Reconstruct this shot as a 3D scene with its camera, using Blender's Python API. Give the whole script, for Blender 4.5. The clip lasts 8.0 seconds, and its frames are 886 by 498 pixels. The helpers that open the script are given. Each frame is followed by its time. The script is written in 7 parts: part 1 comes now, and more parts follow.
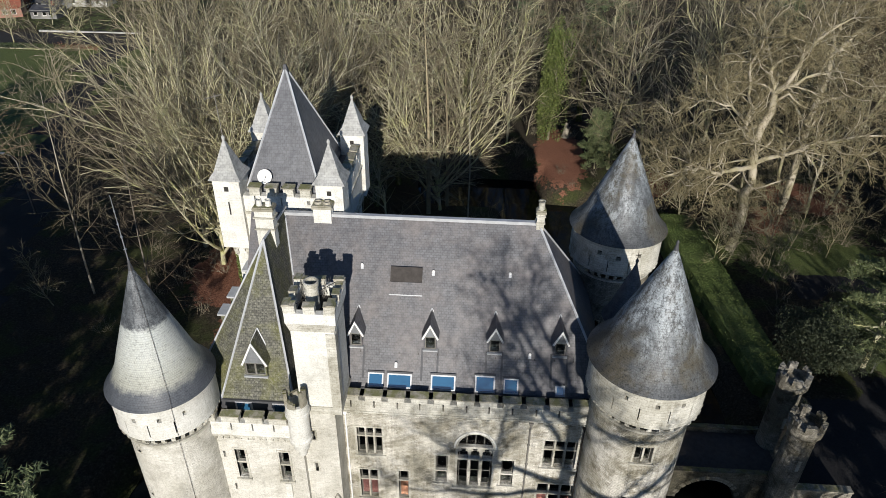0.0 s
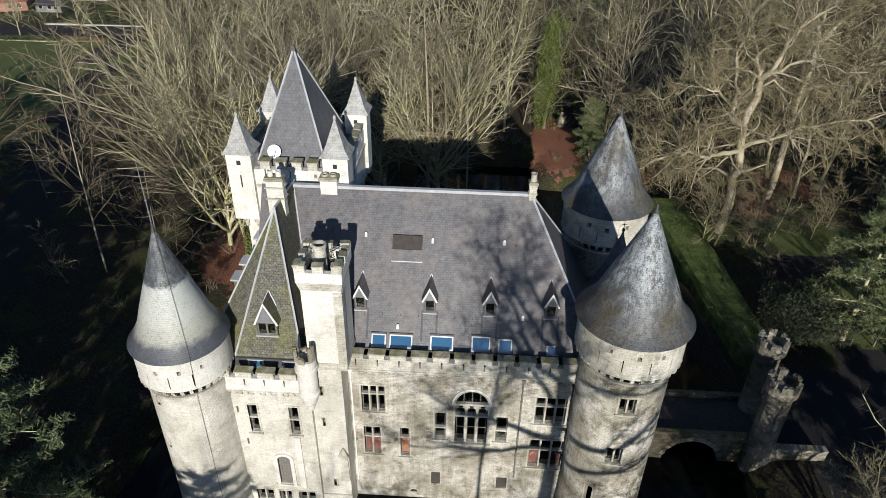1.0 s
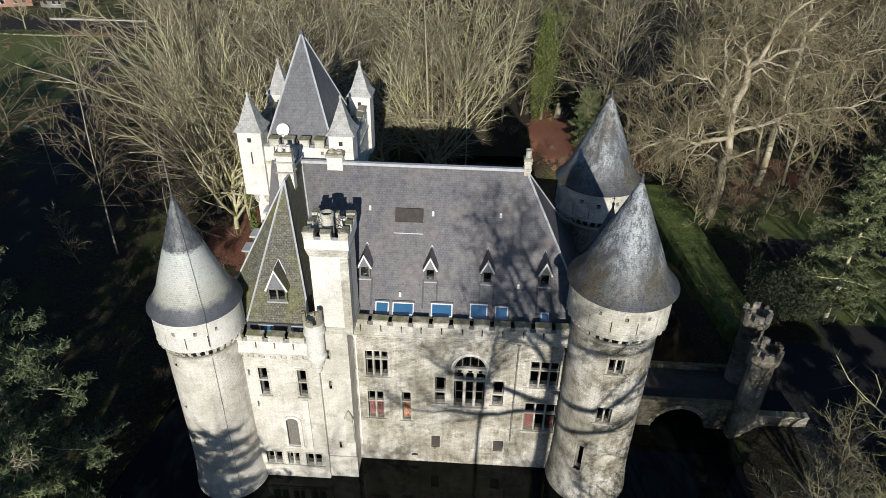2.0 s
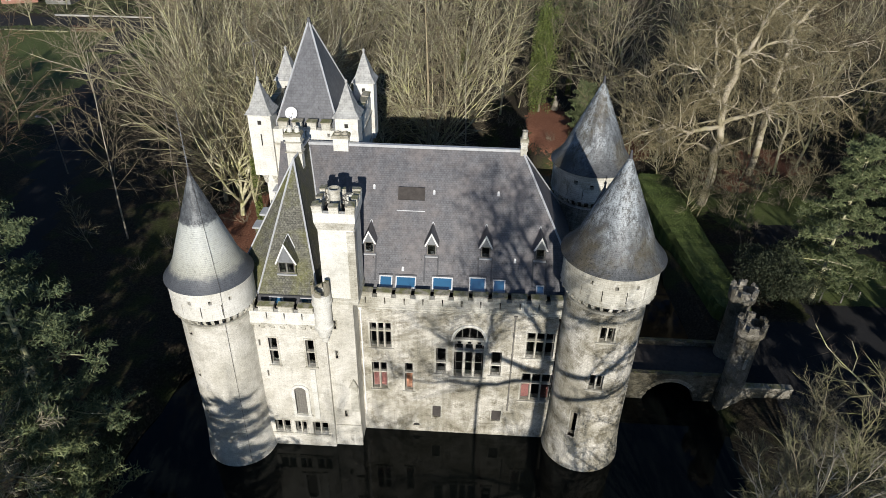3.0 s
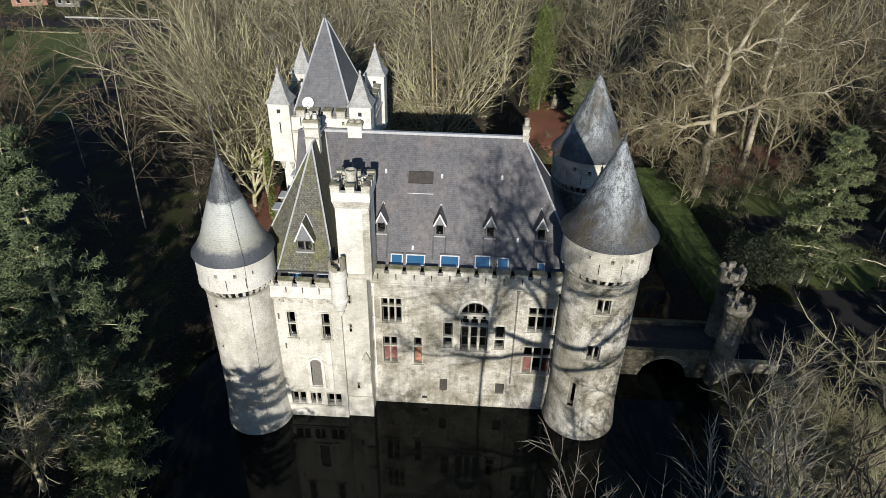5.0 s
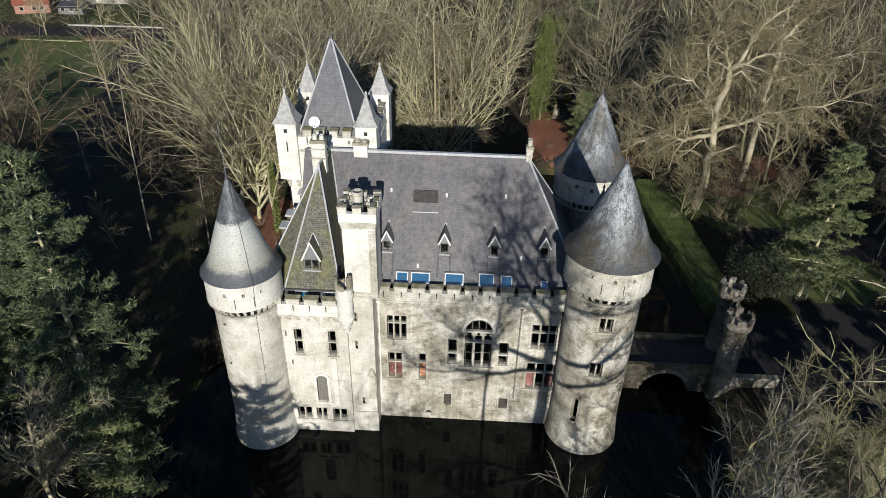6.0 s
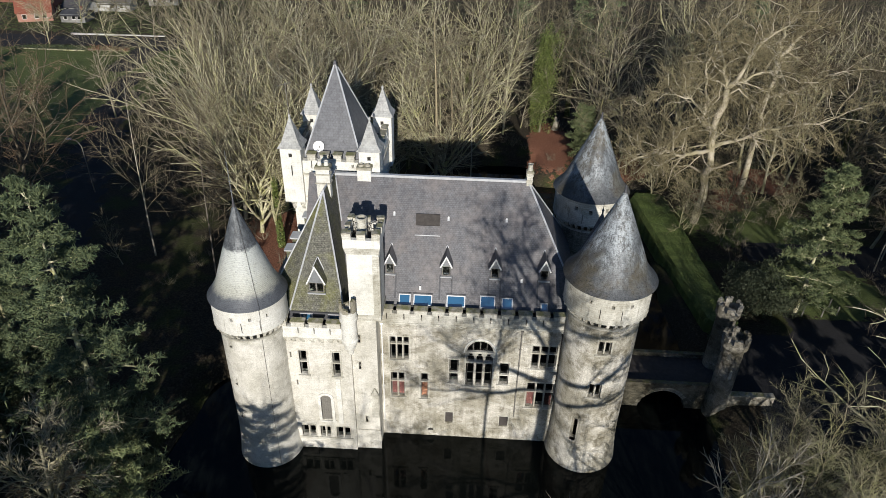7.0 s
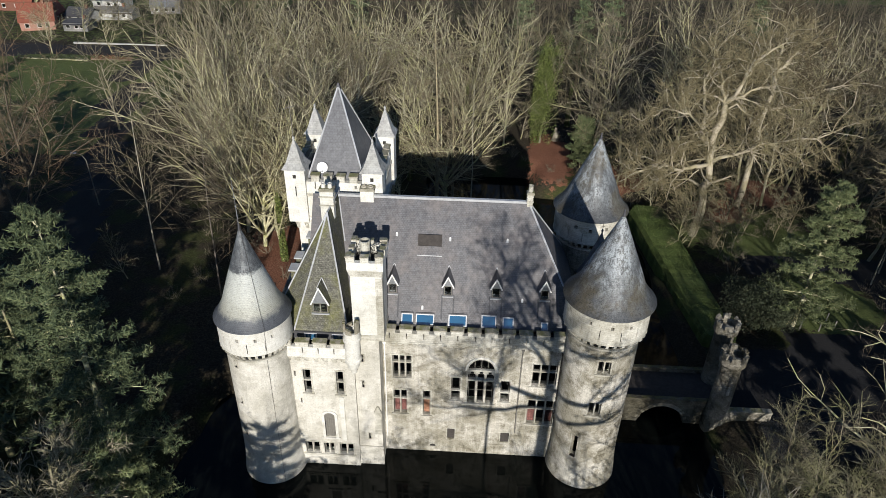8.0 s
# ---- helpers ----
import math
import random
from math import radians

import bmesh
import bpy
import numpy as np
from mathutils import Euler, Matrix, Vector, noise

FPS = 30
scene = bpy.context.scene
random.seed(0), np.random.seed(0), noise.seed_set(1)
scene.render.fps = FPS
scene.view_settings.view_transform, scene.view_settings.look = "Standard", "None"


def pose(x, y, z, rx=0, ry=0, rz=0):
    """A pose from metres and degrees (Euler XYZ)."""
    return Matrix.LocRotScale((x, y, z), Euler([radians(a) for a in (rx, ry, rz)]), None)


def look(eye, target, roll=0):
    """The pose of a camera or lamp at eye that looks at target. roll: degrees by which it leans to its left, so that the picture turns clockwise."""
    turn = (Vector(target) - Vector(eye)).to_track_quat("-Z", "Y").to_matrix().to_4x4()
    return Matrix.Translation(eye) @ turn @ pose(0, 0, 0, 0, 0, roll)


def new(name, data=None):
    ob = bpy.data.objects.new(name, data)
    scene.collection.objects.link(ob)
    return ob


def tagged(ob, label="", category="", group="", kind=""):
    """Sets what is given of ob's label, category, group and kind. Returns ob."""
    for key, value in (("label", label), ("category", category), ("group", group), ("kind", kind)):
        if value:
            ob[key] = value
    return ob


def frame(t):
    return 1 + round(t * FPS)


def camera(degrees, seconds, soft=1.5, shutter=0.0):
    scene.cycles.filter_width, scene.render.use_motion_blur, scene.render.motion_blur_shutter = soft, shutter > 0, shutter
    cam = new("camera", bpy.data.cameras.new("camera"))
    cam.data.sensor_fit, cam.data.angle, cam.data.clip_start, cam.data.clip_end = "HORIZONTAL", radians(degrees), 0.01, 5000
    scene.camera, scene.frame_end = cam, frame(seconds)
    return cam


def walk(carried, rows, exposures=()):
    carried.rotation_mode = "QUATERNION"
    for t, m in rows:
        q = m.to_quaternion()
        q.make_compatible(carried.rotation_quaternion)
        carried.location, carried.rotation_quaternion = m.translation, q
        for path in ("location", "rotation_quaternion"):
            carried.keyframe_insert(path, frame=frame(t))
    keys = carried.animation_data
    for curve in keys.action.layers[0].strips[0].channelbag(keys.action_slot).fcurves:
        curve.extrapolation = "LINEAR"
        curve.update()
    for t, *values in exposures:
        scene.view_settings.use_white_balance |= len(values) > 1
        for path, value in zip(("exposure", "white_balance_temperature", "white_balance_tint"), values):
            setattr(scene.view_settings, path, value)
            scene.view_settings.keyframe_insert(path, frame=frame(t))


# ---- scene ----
cam = camera(68.0, 8.0, soft=0.3)
PATH = [
    (0, (-0.979, -30.656, 45.943), (-1.064, -28.965, 44.877), 0.97),
    (0.5, (-0.812, -32.442, 45.877), (-0.896, -30.755, 44.807), 1.02),
    (1, (-0.730, -34.259, 45.863), (-0.812, -32.573, 44.791), 1.03),
    (1.5, (-0.676, -36.010, 45.731), (-0.756, -34.324, 44.658), 1.08),
    (3, (-0.530, -40.861, 45.473), (-0.606, -39.176, 44.399), 1.12),
    (3.5, (-0.543, -42.515, 45.424), (-0.621, -40.828, 44.351), 1.06),
    (4, (-0.717, -43.950, 45.430), (-0.792, -42.265, 44.355), 1.16),
    (5.5, (-1.209, -45.090, 46.064), (-1.282, -43.393, 45.007), 1.22),
    (6, (-1.477, -45.031, 47.239), (-1.549, -43.335, 46.182), 1.25),
    (6.5, (-1.617, -44.980, 48.315), (-1.687, -43.284, 47.258), 1.31),
    (7, (-1.721, -44.956, 49.466), (-1.792, -43.259, 48.410), 1.31),
    (7.5, (-1.802, -44.912, 50.862), (-1.873, -43.213, 49.809), 1.31),
    (8, (-1.901, -44.856, 51.342), (-1.973, -43.157, 50.290), 1.23),
]
walk(cam, [(t, look(eye, target, roll)) for t, eye, target, roll in PATH])

# ---- light ----
SUN = Vector((0.098, -0.946, 0.310)).normalized()
world = bpy.data.worlds.new("sky")
scene.world = world
world.use_nodes = True
wn = world.node_tree
sky = wn.nodes.new("ShaderNodeTexSky")
sky.sky_type = "NISHITA"
sky.sun_disc = False
sky.ozone_density = 6.0
sky.dust_density = 0.3
sky.sun_elevation = math.asin(SUN.z)
sky.sun_rotation = math.atan2(SUN.x, SUN.y)
wn.nodes["Background"].inputs["Strength"].default_value = 0.075
wn.links.new(sky.outputs["Color"], wn.nodes["Background"].inputs["Color"])
sun = new("sun", bpy.data.lights.new("sun", "SUN"))
sun.data.energy = 5.0
sun.data.angle = radians(0.5)
sun.data.color = (1.0, 0.955, 0.885)
sun.matrix_world = look(SUN * 200, (0, 0, 0))
scene.view_settings.exposure = 0.08


# ---- materials ----
def mat(name, base, rough=0.85, metal=0.0, spec=0.3):
    m = bpy.data.materials.new(name)
    m.use_nodes = True
    b = m.node_tree.nodes["Principled BSDF"]
    b.inputs["Base Color"].default_value = (*base, 1)
    b.inputs["Roughness"].default_value = rough
    b.inputs["Metallic"].default_value = metal
    b.inputs["Specular IOR Level"].default_value = spec
    return m, m.node_tree, b


def node(nt, kind, **values):
    n = nt.nodes.new(kind)
    for key, value in values.items():
        n.inputs[key].default_value = value
    return n


def coords(nt, uv=False, scale=(1, 1, 1)):
    """World position, or the mesh's own UVs in metres."""
    if uv:
        src = nt.nodes.new("ShaderNodeUVMap").outputs["UV"]
    else:
        src = nt.nodes.new("ShaderNodeNewGeometry").outputs["Position"]
    mp = node(nt, "ShaderNodeMapping", Scale=scale)
    nt.links.new(src, mp.inputs["Vector"])
    return mp.outputs["Vector"]


def ramp(nt, fac, stops):
    r = nt.nodes.new("ShaderNodeValToRGB")
    el = r.color_ramp.elements
    for e, (p, c) in ((el[0], stops[0]), (el[1], stops[-1])):
        e.position, e.color = p, (*c, 1)
    for p, c in stops[1:-1]:
        el.new(p).color = (*c, 1)
    nt.links.new(fac, r.inputs["Fac"])
    return r.outputs["Color"]


def noise_tex(nt, vec, scale, detail=4.0, rough=0.6):
    n = node(nt, "ShaderNodeTexNoise", Scale=scale, Detail=detail, Roughness=rough)
    nt.links.new(vec, n.inputs["Vector"])
    return n.outputs["Fac"]


def mix(nt, a, b, fac, how="MIX"):
    m = nt.nodes.new("ShaderNodeMix")
    m.data_type, m.blend_type = "RGBA", how
    for sock, val in ((m.inputs[6], a), (m.inputs[7], b), (m.inputs[0], fac)):
        if isinstance(val, (int, float)):
            sock.default_value = val
        elif isinstance(val, tuple):
            sock.default_value = (*val, 1)
        else:
            nt.links.new(val, sock)
    return m.outputs[2]


def bump(nt, b, height, strength, dist=0.02):
    n = node(nt, "ShaderNodeBump", Strength=strength, Distance=dist)
    nt.links.new(height, n.inputs["Height"])
    nt.links.new(n.outputs["Normal"], b.inputs["Normal"])


def bricks(nt, vec, width, height, mortar, c1, c2, cm, offset=0.5):
    t = node(nt, "ShaderNodeTexBrick", Scale=1.0)
    t.offset = offset
    t.inputs["Brick Width"].default_value = width
    t.inputs["Row Height"].default_value = height
    t.inputs["Mortar Size"].default_value = mortar
    t.inputs["Mortar Smooth"].default_value = 0.3
    t.inputs["Bias"].default_value = 0.0
    t.inputs["Color1"].default_value = (*c1, 1)
    t.inputs["Color2"].default_value = (*c2, 1)
    t.inputs["Mortar"].default_value = (*cm, 1)
    nt.links.new(vec, t.inputs["Vector"])
    return t


def stone_material(name, c1, c2, joint, width, height, stain=0.5, moss=0.0, rough_face=0.5):
    """Coursed stone: blocks of uneven tone with dark joints, grime in patches and rain streaks."""
    m, nt, b = mat(name, c1, 0.9)
    uv, pos = coords(nt, True), coords(nt)
    wob = node(nt, "ShaderNodeVectorMath")
    wob.operation = "MULTIPLY_ADD"
    nz = node(nt, "ShaderNodeTexNoise", Scale=2.2, Detail=3.0)
    nt.links.new(pos, nz.inputs["Vector"])
    nt.links.new(nz.outputs["Color"], wob.inputs[0])
    wob.inputs[1].default_value = (0.42, 0.17, 0)
    nt.links.new(uv, wob.inputs[2])
    br = bricks(nt, wob.outputs[0], width, height, 0.013, c1, c2, joint)
    big = bricks(nt, wob.outputs[0], width * 1.7, height * 2, 0.0, (1, 1, 1), (0.72, 0.70, 0.66), (1, 1, 1), 0.37)
    col = mix(nt, br.outputs["Color"], big.outputs["Color"], 0.18, "MULTIPLY")
    col = mix(nt, col, ramp(nt, noise_tex(nt, pos, 11.0, 8.0, 0.75), [(0.34, (0.50, 0.48, 0.42)), (0.52, (1, 1, 1))]), 0.6, "MULTIPLY")
    col = mix(nt, col, ramp(nt, noise_tex(nt, pos, 0.8, 8.0, 0.72), [(0.38, (0.40, 0.38, 0.32)), (0.50, (1, 1, 1))]), stain, "MULTIPLY")
    col = mix(nt, col, ramp(nt, noise_tex(nt, pos, 0.3, 7.0, 0.62), [(0.44, (0.50, 0.485, 0.42)), (0.57, (1, 1, 1))]), stain, "MULTIPLY")
    st = coords(nt, False, (2.4, 2.4, 0.16))
    col = mix(nt, col, ramp(nt, noise_tex(nt, st, 1.3, 7.0, 0.7), [(0.38, (0.45, 0.44, 0.41)), (0.52, (1, 1, 1))]), stain * 0.4, "MULTIPLY")
    if moss:
        geo = nt.nodes.new("ShaderNodeNewGeometry")
        sep = nt.nodes.new("ShaderNodeSeparateXYZ")
        nt.links.new(geo.outputs["Normal"], sep.inputs[0])
        up = node(nt, "ShaderNodeMath")
        up.operation = "MULTIPLY"
        nt.links.new(sep.outputs["Z"], up.inputs[0])
        nt.links.new(ramp(nt, noise_tex(nt, pos, 1.7, 5.0), [(0.42, (0, 0, 0)), (0.6, (moss, moss, moss))]), up.inputs[1])
        up.use_clamp = True
        col = mix(nt, col, (0.15, 0.155, 0.05), up.outputs[0])
    nt.links.new(col, b.inputs["Base Color"])
    bed = coords(nt, False, (3.2, 3.2, 8.5))
    hb = mix(nt, br.outputs["Color"], noise_tex(nt, bed, 1.0, 6.0, 0.65), 0.72)
    bump(nt, b, hb, rough_face, 0.16)
    return m


def slate_material(name, c1, c2, joint, patch, patch_amount, speck=(0.4, 0.4, 0.38), speck_amount=0.3, width=0.24, height=0.17, rough=0.5, speck_scale=5.5):
    """Slates in courses, with slipped and newer ones, soft patches and lichen specks."""
    m, nt, b = mat(name, c1, rough, spec=0.45)
    uv, pos = coords(nt, True), coords(nt)
    br = bricks(nt, uv, width, height, 0.016, c1, c2, joint)
    big = bricks(nt, uv, width * 2, height * 3, 0.0, (1, 1, 1), (0.80, 0.79, 0.79), (1, 1, 1), 0.4)
    col = mix(nt, br.outputs["Color"], big.outputs["Color"], 0.5, "MULTIPLY")
    col = mix(nt, col, patch, ramp(nt, noise_tex(nt, pos, 0.5, 7.0, 0.7), [(0.42, (0, 0, 0)), (0.64, (patch_amount,) * 3)]))
    col = mix(nt, col, speck, ramp(nt, noise_tex(nt, pos, speck_scale, 9.0, 0.8), [(0.50, (0, 0, 0)), (0.62, (speck_amount,) * 3)]))
    col = mix(nt, col, ramp(nt, noise_tex(nt, pos, 2.2, 8.0, 0.75), [(0.36, (0.45, 0.45, 0.47)), (0.58, (1.12, 1.12, 1.12))]), 0.65, "MULTIPLY")
    nt.links.new(col, b.inputs["Base Color"])
    hb = mix(nt, br.outputs["Color"], noise_tex(nt, pos, 12.0, 6.0), 0.4)
    bump(nt, b, hb, 0.5, 0.05)
    return m


def cone_material(name, span, zones, pale, pale_amount, brown, brown_amount, dark_specks):
    """Small slates round a cone: zones of colour up its height with ragged edges, pale lichen broken by dark specks, brown weathered sides and thin courses."""
    m, nt, b = mat(name, zones[0][1], 0.5, spec=0.45)
    uv, pos = coords(nt, True), coords(nt)
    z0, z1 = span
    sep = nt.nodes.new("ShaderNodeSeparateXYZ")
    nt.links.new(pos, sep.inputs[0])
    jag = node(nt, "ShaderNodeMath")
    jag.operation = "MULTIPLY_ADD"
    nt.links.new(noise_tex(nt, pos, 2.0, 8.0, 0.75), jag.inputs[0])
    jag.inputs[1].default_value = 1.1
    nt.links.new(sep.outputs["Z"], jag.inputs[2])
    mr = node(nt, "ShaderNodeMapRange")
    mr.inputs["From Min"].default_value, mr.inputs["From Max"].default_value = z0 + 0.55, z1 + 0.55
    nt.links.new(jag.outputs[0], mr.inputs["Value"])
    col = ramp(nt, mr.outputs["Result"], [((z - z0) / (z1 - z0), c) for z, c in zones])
    run = coords(nt, False, (1.0, 1.0, 0.38))
    col = mix(nt, col, brown, ramp(nt, noise_tex(nt, pos, 0.33, 4.0, 0.6), [(0.46, (0, 0, 0)), (0.58, (brown_amount,) * 3)]))
    broad = ramp(nt, noise_tex(nt, run, 0.55, 5.0, 0.65), [(0.37, (0, 0, 0)), (0.55, (1, 1, 1))])
    specks = ramp(nt, noise_tex(nt, run, 3.4, 10.0, 0.85), [(0.44, (0, 0, 0)), (0.535, (pale_amount,) * 3)])
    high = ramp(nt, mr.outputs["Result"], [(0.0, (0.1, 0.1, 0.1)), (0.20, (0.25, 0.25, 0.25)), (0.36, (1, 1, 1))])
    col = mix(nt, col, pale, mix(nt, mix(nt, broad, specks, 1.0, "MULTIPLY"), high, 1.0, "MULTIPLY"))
    dots = coords(nt, False, (1.0, 1.0, 1.7))
    col = mix(nt, col, ramp(nt, noise_tex(nt, dots, 5.5, 10.0, 0.8), [(0.40, (0.22, 0.22, 0.23)), (0.47, (1, 1, 1))]), dark_specks, "MULTIPLY")
    br = bricks(nt, uv, 0.17, 0.14, 0.014, (1, 1, 1), (0.84, 0.84, 0.85), (0.50, 0.50, 0.52))
    col = mix(nt, col, br.outputs["Color"], 0.65, "MULTIPLY")
    nt.links.new(col, b.inputs["Base Color"])
    bump(nt, b, mix(nt, br.outputs["Color"], noise_tex(nt, pos, 12.0, 6.0), 0.4), 0.5, 0.05)
    return m


def plain_material(name, c1, c2, scale=3.0, rough=0.8, metal=0.0, relief=0.2, spec=0.3):
    m, nt, b = mat(name, c1, rough, metal, spec)
    pos = coords(nt)
    col = ramp(nt, noise_tex(nt, pos, scale, 6.0), [(0.32, c1), (0.68, c2)])
    nt.links.new(col, b.inputs["Base Color"])
    bump(nt, b, noise_tex(nt, pos, scale * 5, 5.0), relief, 0.02)
    return m


RUBBLE = stone_material("rubble_limestone", (0.80, 0.765, 0.69), (0.66, 0.63, 0.55), (0.47, 0.44, 0.38), 0.38, 0.13, 0.85, 0.0, 1.0)
PALE_RUBBLE = stone_material("clean_rubble_limestone", (0.80, 0.775, 0.705), (0.74, 0.715, 0.645), (0.67, 0.645, 0.58), 0.36, 0.12, 0.36, 0.0, 1.0)
# Darker limestone for side and rear walls, rear turrets and gate.
RUBBLE_DARK = stone_material("darker_limestone", (0.46, 0.43, 0.37), (0.33, 0.31, 0.26), (0.20, 0.18, 0.15), 0.34, 0.12, 0.9, 0.0, 1.0)
# Mossy bridge stone, its colour darkened further for the trees' shade.
BRIDGE_STONE = stone_material("mossy_shade_dark_limestone", (0.25, 0.235, 0.19), (0.17, 0.16, 0.13), (0.10, 0.09, 0.075), 0.34, 0.14, 0.9, 0.6, 1.0)
ASHLAR = stone_material("pale_ashlar", (0.70, 0.68, 0.61), (0.60, 0.58, 0.51), (0.46, 0.44, 0.38), 0.5, 0.2, 0.55, 0.0, 0.5)
WHITE_ASHLAR = stone_material("whitened_ashlar", (0.80, 0.79, 0.74), (0.76, 0.75, 0.70), (0.69, 0.675, 0.625), 0.5, 0.2, 0.26, 0.0, 0.35)
COPING = stone_material("mossy_coping", (0.44, 0.41, 0.34), (0.38, 0.36, 0.29), (0.3, 0.28, 0.22), 0.9, 0.5, 0.5, 0.8, 0.4)
SLATE = slate_material("grey_slate", (0.140, 0.140, 0.150), (0.112, 0.112, 0.120), (0.075, 0.075, 0.08), (0.165, 0.145, 0.138), 0.75, (0.2, 0.195, 0.2), 0.15)
KEEP_SLATE = slate_material("plain_grey_slate", (0.128, 0.131, 0.142), (0.112, 0.115, 0.127), (0.085, 0.086, 0.094), (0.14, 0.14, 0.14), 0.3, (0.2, 0.2, 0.2), 0.1, 0.3, 0.24)
MOSS_SLATE = slate_material("mossy_slate", (0.15, 0.145, 0.115), (0.09, 0.088, 0.072), (0.035, 0.035, 0.028), (0.125, 0.125, 0.03), 0.8, (0.42, 0.41, 0.34), 0.4, rough=0.75, speck_scale=7.0)
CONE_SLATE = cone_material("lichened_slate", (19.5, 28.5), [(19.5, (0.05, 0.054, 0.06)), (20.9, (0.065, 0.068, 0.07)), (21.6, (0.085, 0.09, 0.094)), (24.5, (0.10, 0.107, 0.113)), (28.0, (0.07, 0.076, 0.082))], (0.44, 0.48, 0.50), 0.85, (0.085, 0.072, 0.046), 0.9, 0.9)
WEST_SLATE = cone_material("banded_lichened_slate", (17.5, 27.0), [(17.5, (0.06, 0.067, 0.078)), (18.7, (0.10, 0.108, 0.122)), (19.2, (0.40, 0.40, 0.34)), (20.5, (0.53, 0.54, 0.485)), (22.3, (0.52, 0.54, 0.50)), (22.55, (0.06, 0.066, 0.073)), (26.0, (0.06, 0.066, 0.073))], (0.50, 0.53, 0.54), 0.3, (0.33, 0.32, 0.225), 0.0, 0.5)
SPIRE_SLATE = slate_material("pale_weathered_slate", (0.46, 0.46, 0.44), (0.40, 0.40, 0.385), (0.30, 0.30, 0.285), (0.30, 0.30, 0.27), 0.5, (0.45, 0.45, 0.43), 0.3, 0.3, 0.2, 0.7)
LEAD = plain_material("pale_lead", (0.42, 0.43, 0.44), (0.55, 0.56, 0.57), 2.0, 0.55, 0.3)
ZINC = plain_material("weathered_zinc", (0.20, 0.21, 0.22), (0.30, 0.31, 0.32), 3.0, 0.5, 0.4)
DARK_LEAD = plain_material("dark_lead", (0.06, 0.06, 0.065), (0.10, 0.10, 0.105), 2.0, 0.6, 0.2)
PAINT = plain_material("white_paint", (0.72, 0.71, 0.68), (0.80, 0.79, 0.76), 4.0, 0.5)
RED_PAINT = plain_material("dull_red_shutter", (0.085, 0.03, 0.026), (0.12, 0.042, 0.036), 3.0, 0.6)
ORANGE_PAINT = plain_material("faded_orange_shutter", (0.13, 0.055, 0.032), (0.17, 0.075, 0.042), 3.0, 0.6)
GREY_WOOD = plain_material("grey_wood", (0.14, 0.13, 0.115), (0.21, 0.20, 0.175), 6.0, 0.8)
IRON = plain_material("dark_iron", (0.04, 0.038, 0.035), (0.075, 0.06, 0.05), 6.0, 0.6, 0.6)
DISH_PAINT = plain_material("dish_enamel", (0.78, 0.78, 0.76), (0.82, 0.82, 0.80), 2.0, 0.4)

GLASS, gn, gb = mat("window_glass", (0.85, 0.9, 0.9), 0.02, 0, 0.5)
gb.inputs["Transmission Weight"].default_value = 1.0
gb.inputs["IOR"].default_value = 1.45
# Blue base colour paints in the sky's reflection on the panes.
SKYGLASS, gn, gb = mat("sky_tinted_skylight_glass", (0.03, 0.115, 0.215), 0.04, 0, 1.0)
gb.inputs["IOR"].default_value = 1.9
# Near-black colour that stands in for unlit depth behind openings.
DARK_ROOM = plain_material("unlit_dark_interior", (0.03, 0.028, 0.025), (0.05, 0.045, 0.04), 1.0, 0.9)

WATER, wt, wb = mat("dark_moat_water", (0.004, 0.005, 0.0045), 0.06, 0, 0.24)
wb.inputs["IOR"].default_value = 1.33
bump(wt, wb, noise_tex(wt, coords(wt), 1.2, 3.0), 0.06, 0.05)


def ground_material():
    m, nt, b = mat("park_ground", (0.1, 0.08, 0.05), 0.95, 0, 0.15)
    pos = coords(nt)
    zone = nt.nodes.new("ShaderNodeVertexColor")
    zone.layer_name = "zone"
    sep = nt.nodes.new("ShaderNodeSeparateColor")
    nt.links.new(zone.outputs["Color"], sep.inputs[0])
    fine, coarse = noise_tex(nt, pos, 4.5, 8.0, 0.75), noise_tex(nt, pos, 0.22, 5.0)
    soil = ramp(nt, fine, [(0.36, (0.016, 0.013, 0.009)), (0.52, (0.045, 0.037, 0.025)), (0.68, (0.11, 0.09, 0.06))])
    green = ramp(nt, fine, [(0.3, (0.02, 0.028, 0.008)), (0.7, (0.075, 0.09, 0.026))])
    soil = mix(nt, soil, green, ramp(nt, coarse, [(0.48, (0, 0, 0)), (0.62, (0.7, 0.7, 0.7))]))
    grass = ramp(nt, noise_tex(nt, pos, 6.0, 8.0, 0.8), [(0.3, (0.035, 0.048, 0.014)), (0.5, (0.10, 0.125, 0.042)), (0.68, (0.18, 0.205, 0.08))])
    litter = ramp(nt, noise_tex(nt, pos, 5.0, 8.0, 0.85), [(0.34, (0.04, 0.019, 0.013)), (0.5, (0.20, 0.088, 0.054)), (0.66, (0.36, 0.19, 0.125))])

    def edge(sock):
        a = node(nt, "ShaderNodeMath")
        a.operation = "ADD"
        nt.links.new(sock, a.inputs[0])
        nt.links.new(noise_tex(nt, pos, 0.9, 6.0, 0.7), a.inputs[1])
        return ramp(nt, a.outputs[0], [(0.93, (0, 0, 0)), (1.0, (1, 1, 1))])

    col = mix(nt, soil, grass, edge(sep.outputs[1]))
    col = mix(nt, col, litter, edge(sep.outputs[0]))
    path = ramp(nt, fine, [(0.3, (0.024, 0.024, 0.026)), (0.7, (0.042, 0.041, 0.041))])
    col = mix(nt, col, path, edge(sep.outputs[2]))
    nt.links.new(col, b.inputs["Base Color"])
    bump(nt, b, fine, 0.9, 0.15)
    return m


GROUND = ground_material()


